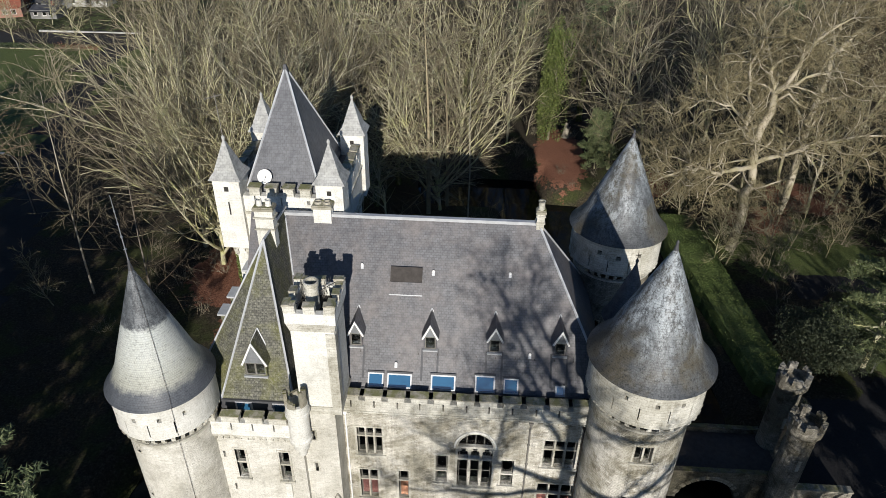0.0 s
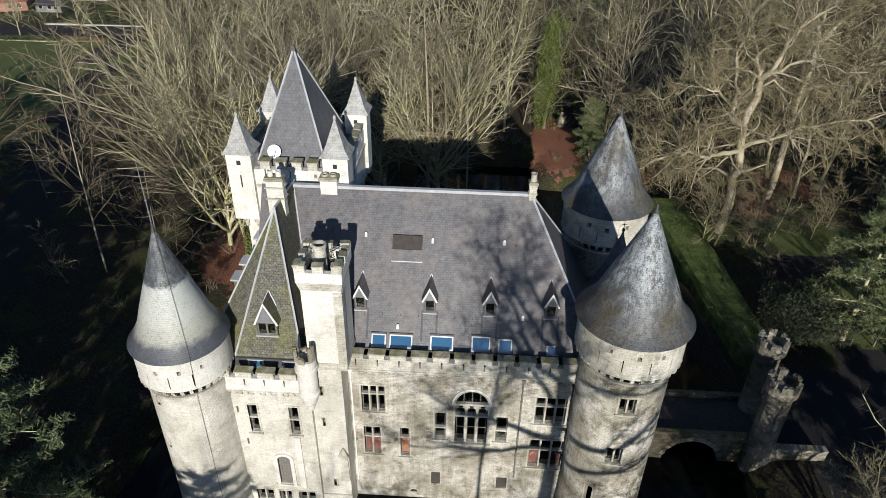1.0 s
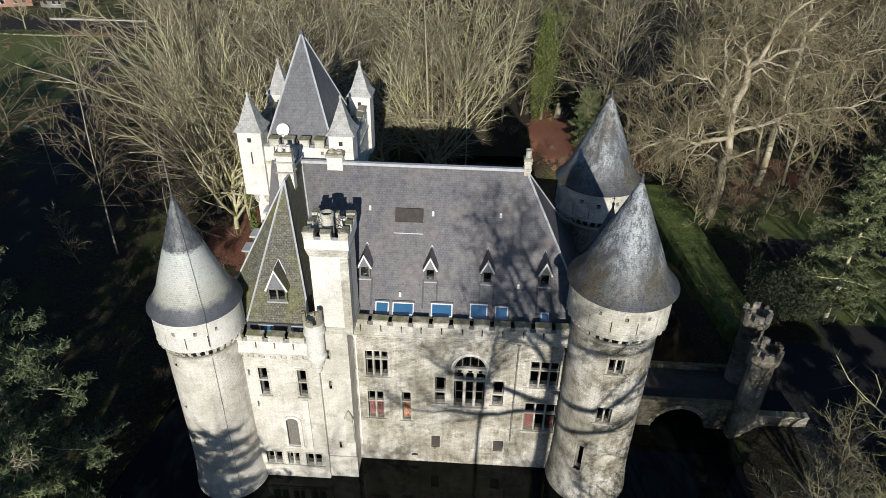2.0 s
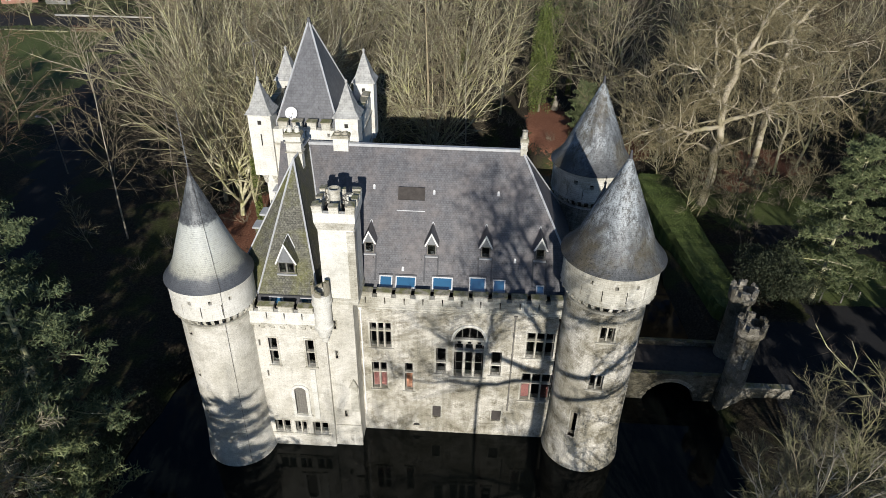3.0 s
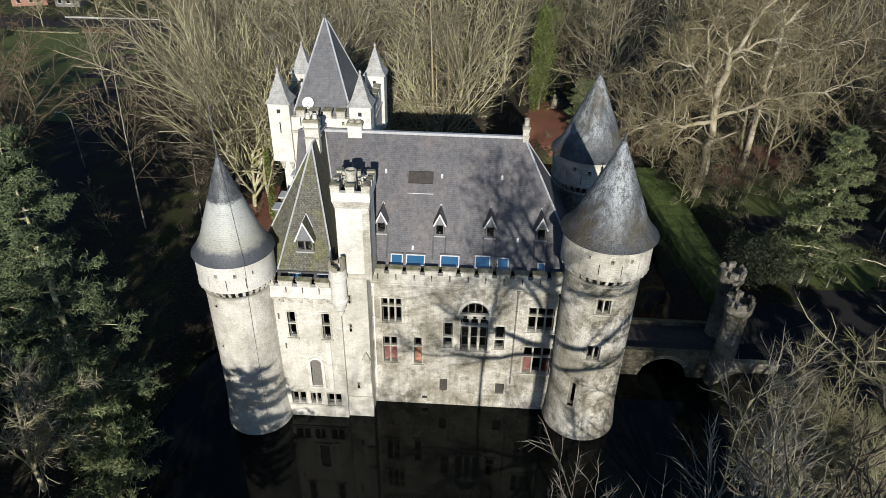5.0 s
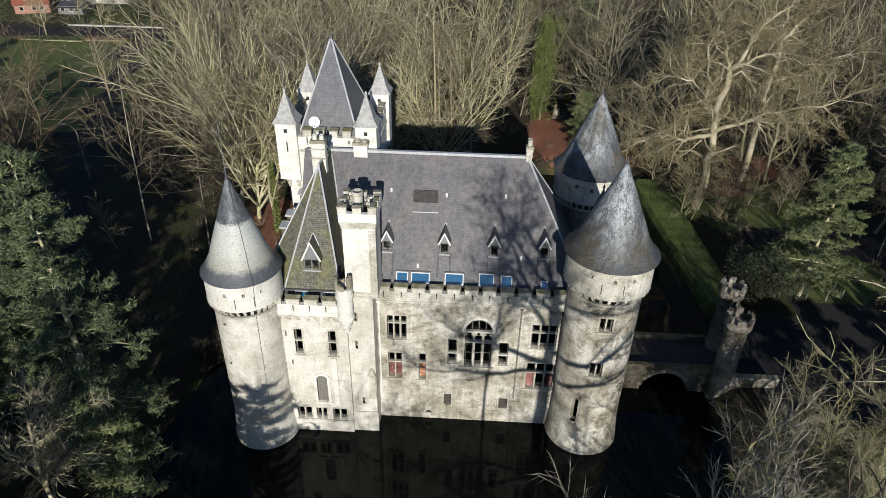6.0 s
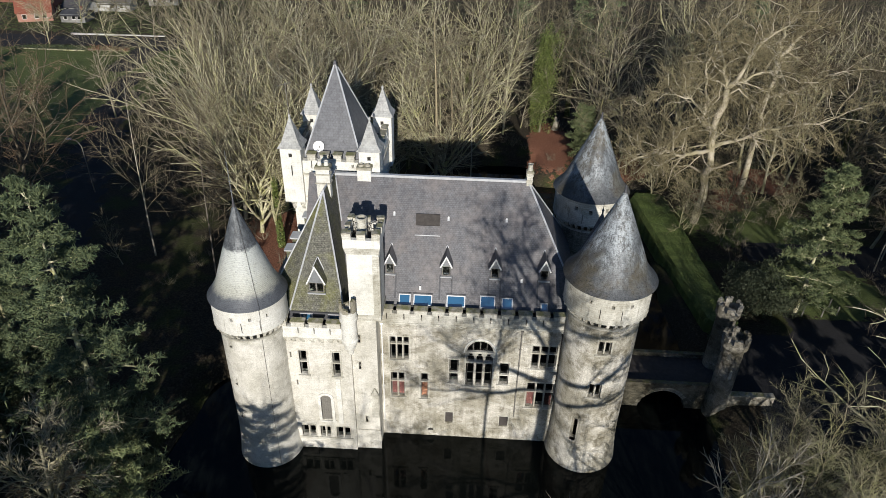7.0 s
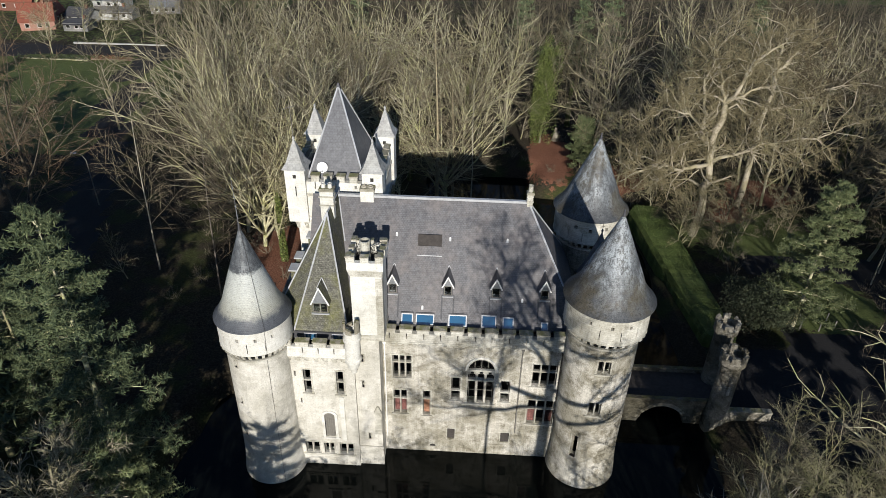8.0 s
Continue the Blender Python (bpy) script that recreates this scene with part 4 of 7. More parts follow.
def dormer(parent, x, y, z, w, h, depth, slate, two=False, face=0.55):
    """A small gabled dormer that stands upright on the slope, with its foot in front at (x, y, z)."""
    g = Geo()
    m = Matrix.Translation((x, y, z))
    cheek = Geo()
    local_box(cheek, m, -w / 2, -w / 2 + 0.08, 0, depth * 0.8, -0.1, h * face)
    local_box(cheek, m, w / 2 - 0.08, w / 2, 0, depth * 0.8, -0.1, h * face)
    local_box(cheek, m, -w / 2 + 0.08, w / 2 - 0.08, 0.0, 0.1, -0.1, 0.1)
    d = part("dormer", cheek, slate, parent, "small gabled roof dormer with pale trim")
    gable = Geo()
    zt, ze = h, h * face
    for yy, flip in ((0.02, False), (0.10, True)):
        tri = [(x - w / 2, y + yy, z + ze), (x + w / 2, y + yy, z + ze), (x, y + yy, z + zt - 0.08)]
        gable.face(tri[::-1] if flip else tri)
    part("gable", gable, ZINC, d)
    ov = 0.14
    rf = Geo()
    for s in (-1, 1):
        e = (x + s * (w / 2 + ov), ze - 0.08)
        top = [(x, y - 0.12, z + zt), (e[0], y - 0.12, z + e[1]), (e[0], y + depth * (e[1] / zt) + 0.35, z + e[1]), (x, y + depth, z + zt)]
        top = top if s < 0 else top[::-1]
        rf.face(top)
        rf.face([(p[0], p[1], p[2] - 0.06) for p in top][::-1])
    part("dormer_roof", rf, slate, d)
    tr = Geo()
    for s in (-1, 1):
        a, b = Vector((x, y - 0.13, z + zt + 0.03)), Vector((x + s * (w / 2 + ov), y - 0.13, z + ze - 0.08))
        n = Vector((s * (zt - ze), 0, w / 2)).normalized() * 0.12
        pts = [a, b, b - n, a - Vector((0, 0, 0.24))]
        back = [p + Vector((0, 0.06, 0)) for p in pts]
        tr.face(pts if s < 0 else pts[::-1])
        tr.face(back[::-1] if s < 0 else back)
        for i in range(4):
            tr.face([pts[i], pts[(i + 1) % 4], back[(i + 1) % 4], back[i]][::(-1 if s < 0 else 1)])
    part("barge_board", tr, PAINT, d, "pale barge boards")
    for s in (-1, 1):
        fl = Geo().tube([(x, y + depth - 0.02, z + zt + 0.03), (x + s * (w / 2 + ov), y + depth * (ze / zt) + 0.3, z + ze - 0.02)], 0.05, 5)
        part("flashing", fl, LEAD, d)
    n = 2 if two else 1
    iw = (w - 0.16) / n
    for i in range(n):
        xa = x - w / 2 + 0.08 + i * iw
        fr = Geo()
        for q in ((xa, xa + 0.06, 0.1, ze), (xa + iw - 0.06, xa + iw, 0.1, ze), (xa + 0.06, xa + iw - 0.06, 0.1, 0.16), (xa + 0.06, xa + iw - 0.06, ze - 0.06, ze)):
            fr.box(q[0], q[1], y + 0.03, y + 0.1, z + q[2], z + q[3])
        part("window_frame", fr, GREY_WOOD, d)
        part("pane", Geo().box(xa + 0.06, xa + iw - 0.06, y + 0.07, y + 0.08, z + 0.16, z + ze - 0.06), GLASS, d)
    # Near-black board added as the unlit space behind the panes.
    part("back_board", Geo().box(x - w / 2 + 0.08, x + w / 2 - 0.08, y + 0.3, y + 0.33, z - 0.1, z + ze), DARK_ROOM, d)
    part("sill", Geo().box(x - w / 2 - 0.06, x + w / 2 + 0.06, y - 0.14, y + 0.02, z - 0.04, z + 0.06), LEAD, d)
    return d


for x in (-8.3, -3.38, 0.86, 5.13):
    dormer(hall, x, 2.5, 17.1, 0.86, 2.15, 1.7, SLATE, face=0.50)
    # lead apron that runs down from each dormer
    for s in (-0.52, 0.52):
        part("lead_strip", local_box(Geo(), roof_pose(x + s, 2.1), -0.07, 0.07, -1.3, 0.9, -0.02, 0.012), DARK_LEAD, roof)

# skylights low on the slope and the roof hatch
for x0, x1, up, frame_mat in ((-7.42, -6.39, 0.95, PAINT), (-6.13, -4.51, 0.95, PAINT), (-3.24, -1.62, 1.0, PAINT), (-0.33, 0.98, 1.1, PAINT), (1.55, 2.52, 1.0, PAINT), (4.93, 5.55, 0.7, PAINT)):
    m = roof_pose((x0 + x1) / 2, 1.02)
    k = (x1 - x0) / 2
    g = Geo()
    for q in ((-k, -k + 0.09, 0, up), (k - 0.09, k, 0, up), (-k + 0.09, k - 0.09, 0, 0.09), (-k + 0.09, k - 0.09, up - 0.09, up)):
        local_box(g, m, q[0], q[1], q[2], q[3], 0.0, 0.11)
    s = part("skylight", g, LEAD, hall, "roof skylight with pale frame and pane tinted sky blue")
    part("pane", local_box(Geo(), m, -k + 0.09, k - 0.09, 0.09, up - 0.09, 0.05, 0.07), SKYGLASS, s)
    part("upper_flashing", local_box(Geo(), m, -k - 0.05, k + 0.05, up, up + 0.12, -0.02, 0.13), DARK_LEAD, s)
m = roof_pose(-5.2, 4.66)
hatch = part("roof_hatch", local_box(Geo(), m, -1.06, 1.06, 0.85, 1.85, -0.05, 0.22), HATCH_AND_SHADE, hall, "square lead roof hatch")
part("hatch_apron", local_box(Geo(), m, -1.06, 1.06, 0, 0.83, -0.05, 0.07), SLATE, hatch)
part("hatch_flashing", local_box(Geo(), m, -1.12, 1.12, -0.06, 0.0, -0.05, 0.09), LEAD, hatch)
for x, y in ((-8.2, 5.7), (-3.4, 5.55), (1.7, 5.6), (3.2, 2.5), (-5.6, 1.9)):
    m = roof_pose(x, y)
    g = local_box(Geo(), m, -0.09, 0.09, -0.16, 0.16, -0.02, 0.10)
    v = part("roof_vent", g, LEAD, hall, "small pale roof vent")
    part("cowl", local_box(Geo(), m, -0.06, 0.06, 0.05, 0.2, 0.1, 0.22), PAINT, v)
# snow-guard line and ladder hooks
for k in range(12):
    part("roof_hook", local_box(Geo(), roof_pose(-8 + k * 1.28, 2.35), -0.02, 0.02, 0, 0.12, 0, 0.06), IRON, roof)


def chimney(parent, x, y, z0, z1, w, d, pots=1, label="", mt=None):
    mt = mt or ASHLAR
    g = Geo().box(x - w / 2, x + w / 2, y - d / 2, y + d / 2, z0, z1 - 0.25)
    c = part("chimney", g, mt, parent, label)
    k = Geo()
    k.box(x - w / 2 - 0.09, x + w / 2 + 0.09, y - d / 2 - 0.09, y + d / 2 + 0.09, z1 - 0.25, z1 - 0.08)
    k.box(x - w / 2 - 0.04, x + w / 2 + 0.04, y - d / 2 - 0.04, y + d / 2 + 0.04, z1 - 0.08, z1)
    part("chimney_cap", k, COPING, c)
    for i in range(pots):
        px = x + (i - (pots - 1) / 2) * w * 0.5
        p = Geo().revolve([(0.2, z1), (0.17, z1 + 0.35), (0.2, z1 + 0.4), (0.14, z1 + 0.41), (0.13, z1 + 0.05)], (px, y), 14)
        part("chimney_pot", p, mt, c)
    return c


chimney(hall, -11.05, 7.75, 23.0, 24.95, 1.2, 0.8, 0, "stone ridge chimney with mossy cap", WHITE_ASHLAR)
for s in (-0.3, 0.3):
    part("flue", Geo().revolve([(0.26, 24.9), (0.24, 25.1), (0.18, 25.1), (0.17, 24.92)], (-11.05 + s, 7.75), 12), COPING, hall)
c = chimney(hall, 3.55, 7.7, 23.2, 25.2, 0.5, 0.5, 0, "slim pale stone ridge chimney")
for z in (24.2, 24.7):
    part("chimney_band", Geo().box(3.24, 3.86, 7.39, 8.01, z, z + 0.12), ASHLAR, c)
part("chimney_pot", Geo().revolve([(0.22, 25.2), (0.2, 25.75), (0.25, 25.8), (0.17, 25.8), (0.16, 25.25)], (3.55, 7.7), 14), ASHLAR, c)

# rainwater pipes
def downpipe(parent, x, y, z0, z1, mt, label):
    g = Geo().tube([(x, y, z0), (x, y, z1)], 0.06, 8)
    p = part("downpipe", g, mt, parent, label)
    part("hopper", Geo().tapered((x, y - 0.02), (0.08, 0.08), (0.16, 0.12), z1, z1 + 0.3), mt, p)
    for z in np.arange(z0 + 0.6, z1, 1.9):
        part("bracket", Geo().box(x - 0.1, x + 0.1, y - 0.02, y + 0.13, z, z + 0.05), mt, p)


downpipe(hall, -8.82, -0.1, 1.9, 13.5, PAINT, "pale rainwater pipe")
downpipe(hall, 3.45, -0.09, 3.2, 13.3, GREY_WOOD, "weathered grey rainwater pipe")
downpipe(hall, 6.95, -0.2, 5.5, 13.2, IRON, "dark rainwater pipe")

# ---- the stair tower with its chimney crown ----
st = thing("stair_tower", (-10.0, -0.4, 0), "tall pale stair tower with broken battlemented crown", "castle tower")
part("shaft", Geo().grid_wall([0, 2.2], [-1.5, 15.6], [(0.55, 0.75, 9.9, 10.7), (0.9, 1.1, 3.4, 4.1), (0.6, 0.78, 12.9, 13.7)], 0.6, wall_fn((-11.2, -1.9), 0)), PALE_RUBBLE, st)
for u, z, h in ((0.65, 9.9, 0.8), (1.0, 3.4, 0.7), (0.69, 12.9, 0.8)):
    slit(st, wall_pose((-11.2, -1.9), 0, u, z), 0.2, h)
part("shaft", Geo().grid_wall([0.6, 3.2], [-1.5, 15.6], [], 0.6, wall_fn((-9.003, -1.9), 90)), PALE_RUBBLE, st)
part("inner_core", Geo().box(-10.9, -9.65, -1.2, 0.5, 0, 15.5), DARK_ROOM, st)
g = Geo().box(-11.15, -8.6, -1.75, 1.05, 15.5, 21.7)
up = part("upper_shaft", g, WHITE_ASHLAR, st, "whitened smooth upper shaft")
part("corner_strip", Geo().box(-9.12, -8.54, -1.82, -1.2, 15.4, 21.6), ASHLAR, up)
part("set_off", Geo().tapered((-9.9, -0.4), (1.38, 1.6), (1.3, 1.42), 15.35, 15.75), ASHLAR, st)
g = Geo().tapered((-9.88, -0.35), (1.29, 1.41), (1.45, 1.6), 21.7, 22.4)
part("crown_corbelling", g, ASHLAR, st)
me = corbel_mesh(0.24, 0.2, 0.5)
for i in range(5):
    placed("corbel", me, wall_pose((-11.15, -1.72), 0, 0.2 + i * 0.54, 22.4), st)
crown = [((-11.34, -1.96), 0, 2.92), ((-8.42, -1.96), 90, 3.2), ((-8.42, 1.24), 180, 2.92), ((-11.34, 1.24), 270, 3.2)]
for o, a, L in crown:
    tr_ = 0.38 if a in (90, 270) else 0.0
    part("crown_wall", Geo().grid_wall([tr_, L - tr_], [22.4, 23.15], [], 0.38, wall_fn(o, a)), WHITE_ASHLAR, st)
    body, cap = merlon_mesh(0.66, 0.38, 0.5, 0.12, 0.03)
    for k in range(3):
        u = 0.33 + k * (L - 0.66) / 2
        m = wall_pose(o, a, u, 23.15) @ Matrix.Translation((0, 0.19, 0)) @ pose(0, 0, 0, rng.uniform(-4, 4), rng.uniform(-4, 4), rng.uniform(-6, 6)) @ Matrix.Diagonal((rng.uniform(0.85, 1.1), 1, rng.uniform(0.55, 1.25), 1))
        placed("merlon", body, m, st)
        placed("coping_stone", cap, m, st)
# Floor coloured near black for the shade inside the crown.
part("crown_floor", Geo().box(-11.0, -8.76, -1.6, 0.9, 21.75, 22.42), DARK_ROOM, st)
pot = Geo().revolve([(0.42, 22.4), (0.40, 24.0), (0.46, 24.05), (0.46, 24.3), (0.40, 24.32), (0.34, 24.3), (0.33, 22.6)], (-10.05, -0.35), 20)
part("chimney_pot", pot, ASHLAR, st, "round pale chimney pot", smooth=True)
for a, b in (((-11.2, -1.6, 23.2), (-8.7, 1.0, 23.5)), ((-11.3, 0.9, 23.3), (-8.5, -1.2, 23.6))):
    part("tie_bar", Geo().tube([a, b], 0.025, 5), IRON, st)
tw = Geo()
for i in range(60):
    p = Vector((rng.uniform(-11.0, -9.2), rng.uniform(0.2, 1.2), 22.6))
    tw.tube([p, p + Vector((rng.uniform(-0.4, 0.4), rng.uniform(-0.3, 0.3), rng.uniform(0.4, 1.1)))], [0.015, 0.006], 3, False)
part("dead_weeds", tw, GREY_WOOD, st, "dead weeds growing behind the crown")
# sloped buttress and small gabled niche on the shaft
g = Geo().hexa([(-9.7, -2.12, 4.2), (-9.0, -2.12, 4.2), (-9.0, -1.9, 4.2), (-9.7, -1.9, 4.2), (-9.62, -2.06, 6.9), (-9.08, -2.06, 6.9), (-9.08, -1.9, 6.9), (-9.62, -1.9, 6.9)])
bt = part("buttress", g, ASHLAR, st)
part("buttress_cap", Geo().tapered((-9.35, -2.0), (0.38, 0.18), (0.04, 0.08), 6.9, 7.7), ASHLAR, bt)
part("plinth", Geo().box(-11.2, -8.92, -2.02, -1.9, -1.5, 2.4), PALE_RUBBLE, st)

# ---- the west wing ----
ww = thing("west_wing", (-14, 2, 0), "pale limestone wing with mossy steep slate roof", "castle wing")
WX0, WX1, WY = -17.6, -11.2, -2.3
WOPEN = [(-15.75, -15.1, 9.35, 12.05), (-12.85, -12.2, 9.3, 12.0), (-14.25, -13.3, 3.85, 6.9), (-16.3, -15.0, 1.6, 3.0), (-14.55, -13.6, 1.6, 2.95), (-13.05, -11.75, 1.55, 2.95)]
west = (WX0, WY)
part("wall", Geo().grid_wall([0, WX1 - WX0], [-1.5, 13.4], [(a - WX0, b - WX0, c, d) for a, b, c, d in WOPEN] + [(1.05, 1.2, 11.2, 11.8), (1.35, 1.5, 8.0, 8.6)], 0.7, wall_fn(west, 0)), PALE_RUBBLE, ww)
cross_window(ww, wall_pose(west, 0, -15.425 - WX0, 9.35), 0.65, 2.7, 1, (0.52,))
cross_window(ww, wall_pose(west, 0, -12.525 - WX0, 9.3), 0.65, 2.7, 1, (0.52,))
for a, b, c, d in WOPEN[3:]:
    cross_window(ww, wall_pose(west, 0, (a + b) / 2 - WX0, c), b - a, d - c, 2, (), surround=0.1)
part("string_course", Geo().box(-16.6, -11.5, WY - 0.1, WY, 1.28, 1.48), ASHLAR, ww)
# arched opening with a grey board
m = wall_pose(west, 0, -13.775 - WX0, 3.85)
g = Geo()
local_box(g, m, -0.74, -0.475, -0.12, 0.15, -0.05, 2.7)
local_box(g, m, 0.475, 0.74, -0.12, 0.15, -0.05, 2.7)
for k in range(8):
    a0, a1 = math.pi * k / 8, math.pi * (k + 1) / 8
    q = [(r * math.cos(a), 2.7 + r * 0.85 * math.sin(a)) for r, a in ((0.475, a0), (0.74, a0), (0.74, a1), (0.475, a1))]
    g.hexa([m @ Vector(p) for p in ((q[0][0], -0.12, q[0][1]), (q[1][0], -0.12, q[1][1]), (q[1][0], 0.15, q[1][1]), (q[0][0], 0.15, q[0][1]), (q[3][0], -0.12, q[3][1]), (q[2][0], -0.12, q[2][1]), (q[2][0], 0.15, q[2][1]), (q[3][0], 0.15, q[3][1]))])
ad = part("arched_opening", g, WHITE_ASHLAR, ww, "arched stone opening closed with grey boards")
part("sill", local_box(Geo(), m, -0.85, 0.85, -0.14, 0.2, -0.24, -0.06), WHITE_ASHLAR, ad)
for i in range(5):
    part("board", local_box(Geo(), m, -0.47 + i * 0.188, -0.47 + i * 0.188 + 0.18, 0.16, 0.2, 0, 3.02), GREY_WOOD, ad)
part("pilaster", Geo().box(-12.72, -12.3, WY - 0.13, WY, 3.5, 9.0), WHITE_ASHLAR, ww, "pale smooth pilaster strip")
# machicolated parapet
corbel_table(ww, west, 0, WX1 - WX0, 13.75, 8, 0.34, 0.75)
SL = [(0.75 + i * 1.35, 0.85 + i * 1.35, PAR - 0.65, PAR - 0.05) for i in range(5)]
part("parapet", Geo().grid_wall([0, WX1 - WX0], [13.75, PAR], SL, 0.42, wall_fn((WX0, WY - 0.34), 0)), WHITE_ASHLAR, ww)
battlement(ww, (WX0 + 0.1, WY - 0.34), 0, WX1 - WX0 - 0.8, PAR, 4, 0.4, 0.42, 0.5, 0.0)
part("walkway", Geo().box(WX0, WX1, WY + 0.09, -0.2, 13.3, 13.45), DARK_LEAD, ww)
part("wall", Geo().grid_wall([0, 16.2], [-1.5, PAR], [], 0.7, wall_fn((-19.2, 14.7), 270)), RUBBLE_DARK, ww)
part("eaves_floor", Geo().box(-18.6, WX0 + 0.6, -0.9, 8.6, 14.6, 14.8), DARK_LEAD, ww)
# flat-topped lucarnes on the west slope
for x, y, z in ((-17.35, 3.9, 18.6), (-17.2, 5.5, 18.9), (-16.1, 6.2, 20.7)):
    lu = part("lucarne", Geo().box(x - 0.25, x + 1.1, y - 0.45, y + 0.45, z - 1.2, z - 0.14), MOSS_SLATE, ww, "small flat-topped roof lucarne with pale lead top")
    part("lead_top", Geo().box(x - 0.42, x + 1.0, y - 0.6, y + 0.6, z - 0.14, z), LEAD, lu)
    # Near-black plate painted as an unlit opening; the box is solid.
    part("opening", Geo().box(x - 0.27, x - 0.25, y - 0.33, y + 0.33, z - 0.95, z - 0.25), DARK_ROOM, lu)
# steep mossy roof with a hipped front
wb0, wy0, wz0 = (-16.45, -11.75), -1.15, 15.35
ax, ay, az = -13.75, 3.1, 24.75
g = Geo()
L0, R0, Rk, Lk = (wb0[0], wy0, wz0), (wb0[1], wy0, wz0), (wb0[1], 9.5, wz0), (wb0[0], 9.5, wz0)
A0, A1 = (ax, ay, az), (ax, 8.2, 24.3)
g.face([L0, R0, A0])
g.face([R0, (wb0[1], 8.2, wz0), A1, A0])
D0 = (-18.7, 0.35, wz0)
g.face([D0, L0, A0])
g.face([(-18.7, 8.6, wz0), D0, A0, A1])
wr = part("roof", g, MOSS_SLATE, ww, "steep slate roof overgrown with yellow-green moss")
for p in (L0, R0, D0):
    part("hip_capping", Geo().tube([A0, p], 0.075, 6), LEAD, wr)
part("ridge_capping", Geo().tube([A0, A1], 0.08, 6), LEAD, wr)
part("valley", Geo().tube([(RL, RY, RZ + 0.05), (-12.85, 5.2, zr(5.2) + 0.05)], 0.06, 6), LEAD, wr, "pale lead valley")
part("eaves_course", Geo().box(wb0[0] - 0.05, wb0[1] + 0.05, wy0 - 0.12, wy0 + 0.1, wz0 - 0.7, wz0 + 0.05), DARK_LEAD, wr)
dormer(ww, -14.1, -0.62, 16.95, 1.4, 2.75, 1.35, MOSS_SLATE, True, 0.38)
for x in (-15.0, -12.6):
    g = Geo().box(x - 0.55, x + 0.55, wy0 - 0.16, wy0 - 0.1, 14.55, 15.3)
    s = part("skylight", g, LEAD, ww, "low roof skylight with pale frame")
    part("pane", Geo().box(x - 0.42, x + 0.42, wy0 - 0.18, wy0 - 0.16, 14.65, 15.2), SKYGLASS, s)
chimney(ww, -14.05, 4.9, 23.0, 26.2, 1.15, 0.7, 2, "pale carved stone chimney with two pots", WHITE_ASHLAR)
for z in (24.6, 25.4):
    part("chimney_band", Geo().box(-14.72, -13.38, 4.46, 5.34, z, z + 0.1), ASHLAR, ww)

# ---- corner bartizan ----
BC = (-11.2, -2.35)
g = Geo().revolve([(0.10, 11.9), (0.28, 12.1), (0.30, 12.5), (0.50, 12.75), (0.52, 13.1), (0.72, 13.4), (0.74, 13.7), (0.66, 13.8), (0.66, 15.6), (0.76, 15.7), (0.76, 15.95), (0.70, 16.0), (0.70, 16.7), (0.5, 16.7), (0.48, 15.6), (0.0, 15.6)], BC, 28)
bz = part("bartizan", g, WHITE_ASHLAR, ww, "small round corner turret with broken mossy battlements", smooth=True)
for k in range(5):
    a0 = radians(k * 72 + 20)
    h = (0.75, 0.35, 0.95, 0.5, 1.2)[k]
    g = Geo()
    for j in range(4):
        b0, b1 = a0 + j * 0.2, a0 + (j + 1) * 0.2
        hh = h * (1 - 0.12 * j * (k % 2))
        q = [(BC[0] + r * math.cos(a), BC[1] + r * math.sin(a)) for r, a in ((0.5, b0), (0.71, b0), (0.71, b1), (0.5, b1))]
        g.hexa([(*p, 16.65) for p in q] + [(*p, 16.7 + hh * (0.9 if j % 2 else 1.0)) for p in q])
    part("broken_merlon", g, COPING, bz)

# ---- round towers ----
ET = (9.98, -0.25)
round_tower("round limestone corner tower with slate cone roof", ET, 3.3, 3.02, 17.4, 3.48, 20.05, 3.78, 27.85,
            [(-92, 14.0, 1.05, 1.35), (-95, 9.2, 1.05, 1.5), (-118, 3.6, 0.55, 2.7)],
            [(-122, 19.1, 0.22, 0.3), (-93, 19.0, 0.26, 0.3), (-68, 19.0, 0.26, 0.3), (-108, 17.9, 0.07, 0.95), (-80, 17.9, 0.07, 0.95), (-134, 17.9, 0.07, 0.95), (-56, 17.9, 0.07, 0.95)], [], "round corner towers", RUBBLE)
WT = (-19.4, -2.05)
round_tower("round pale limestone tower with lichened slate cone", WT, 2.95, 2.66, 15.6, 3.02, 18.05, 3.2, 26.25,
            [(-118, 13.8, 0.3, 0.8), (-122, 9.6, 0.3, 0.8), (-126, 5.6, 0.3, 0.8)],
            [(-128, 17.0, 0.24, 0.32), (-100, 17.0, 0.24, 0.32), (-72, 17.0, 0.24, 0.32), (-45, 17.0, 0.24, 0.32), (-114, 15.9, 0.07, 0.95), (-86, 15.9, 0.07, 0.95), (-58, 15.9, 0.07, 0.95)], [], "round corner towers", PALE_RUBBLE, pole=4.0, slate=WEST_SLATE)
NT = (10.5, 14.95)
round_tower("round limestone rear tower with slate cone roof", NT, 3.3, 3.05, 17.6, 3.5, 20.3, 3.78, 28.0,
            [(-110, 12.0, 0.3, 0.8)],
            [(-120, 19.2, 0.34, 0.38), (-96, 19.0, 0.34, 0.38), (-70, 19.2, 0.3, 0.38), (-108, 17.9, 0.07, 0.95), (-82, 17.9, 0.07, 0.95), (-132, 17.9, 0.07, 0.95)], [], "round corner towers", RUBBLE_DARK)
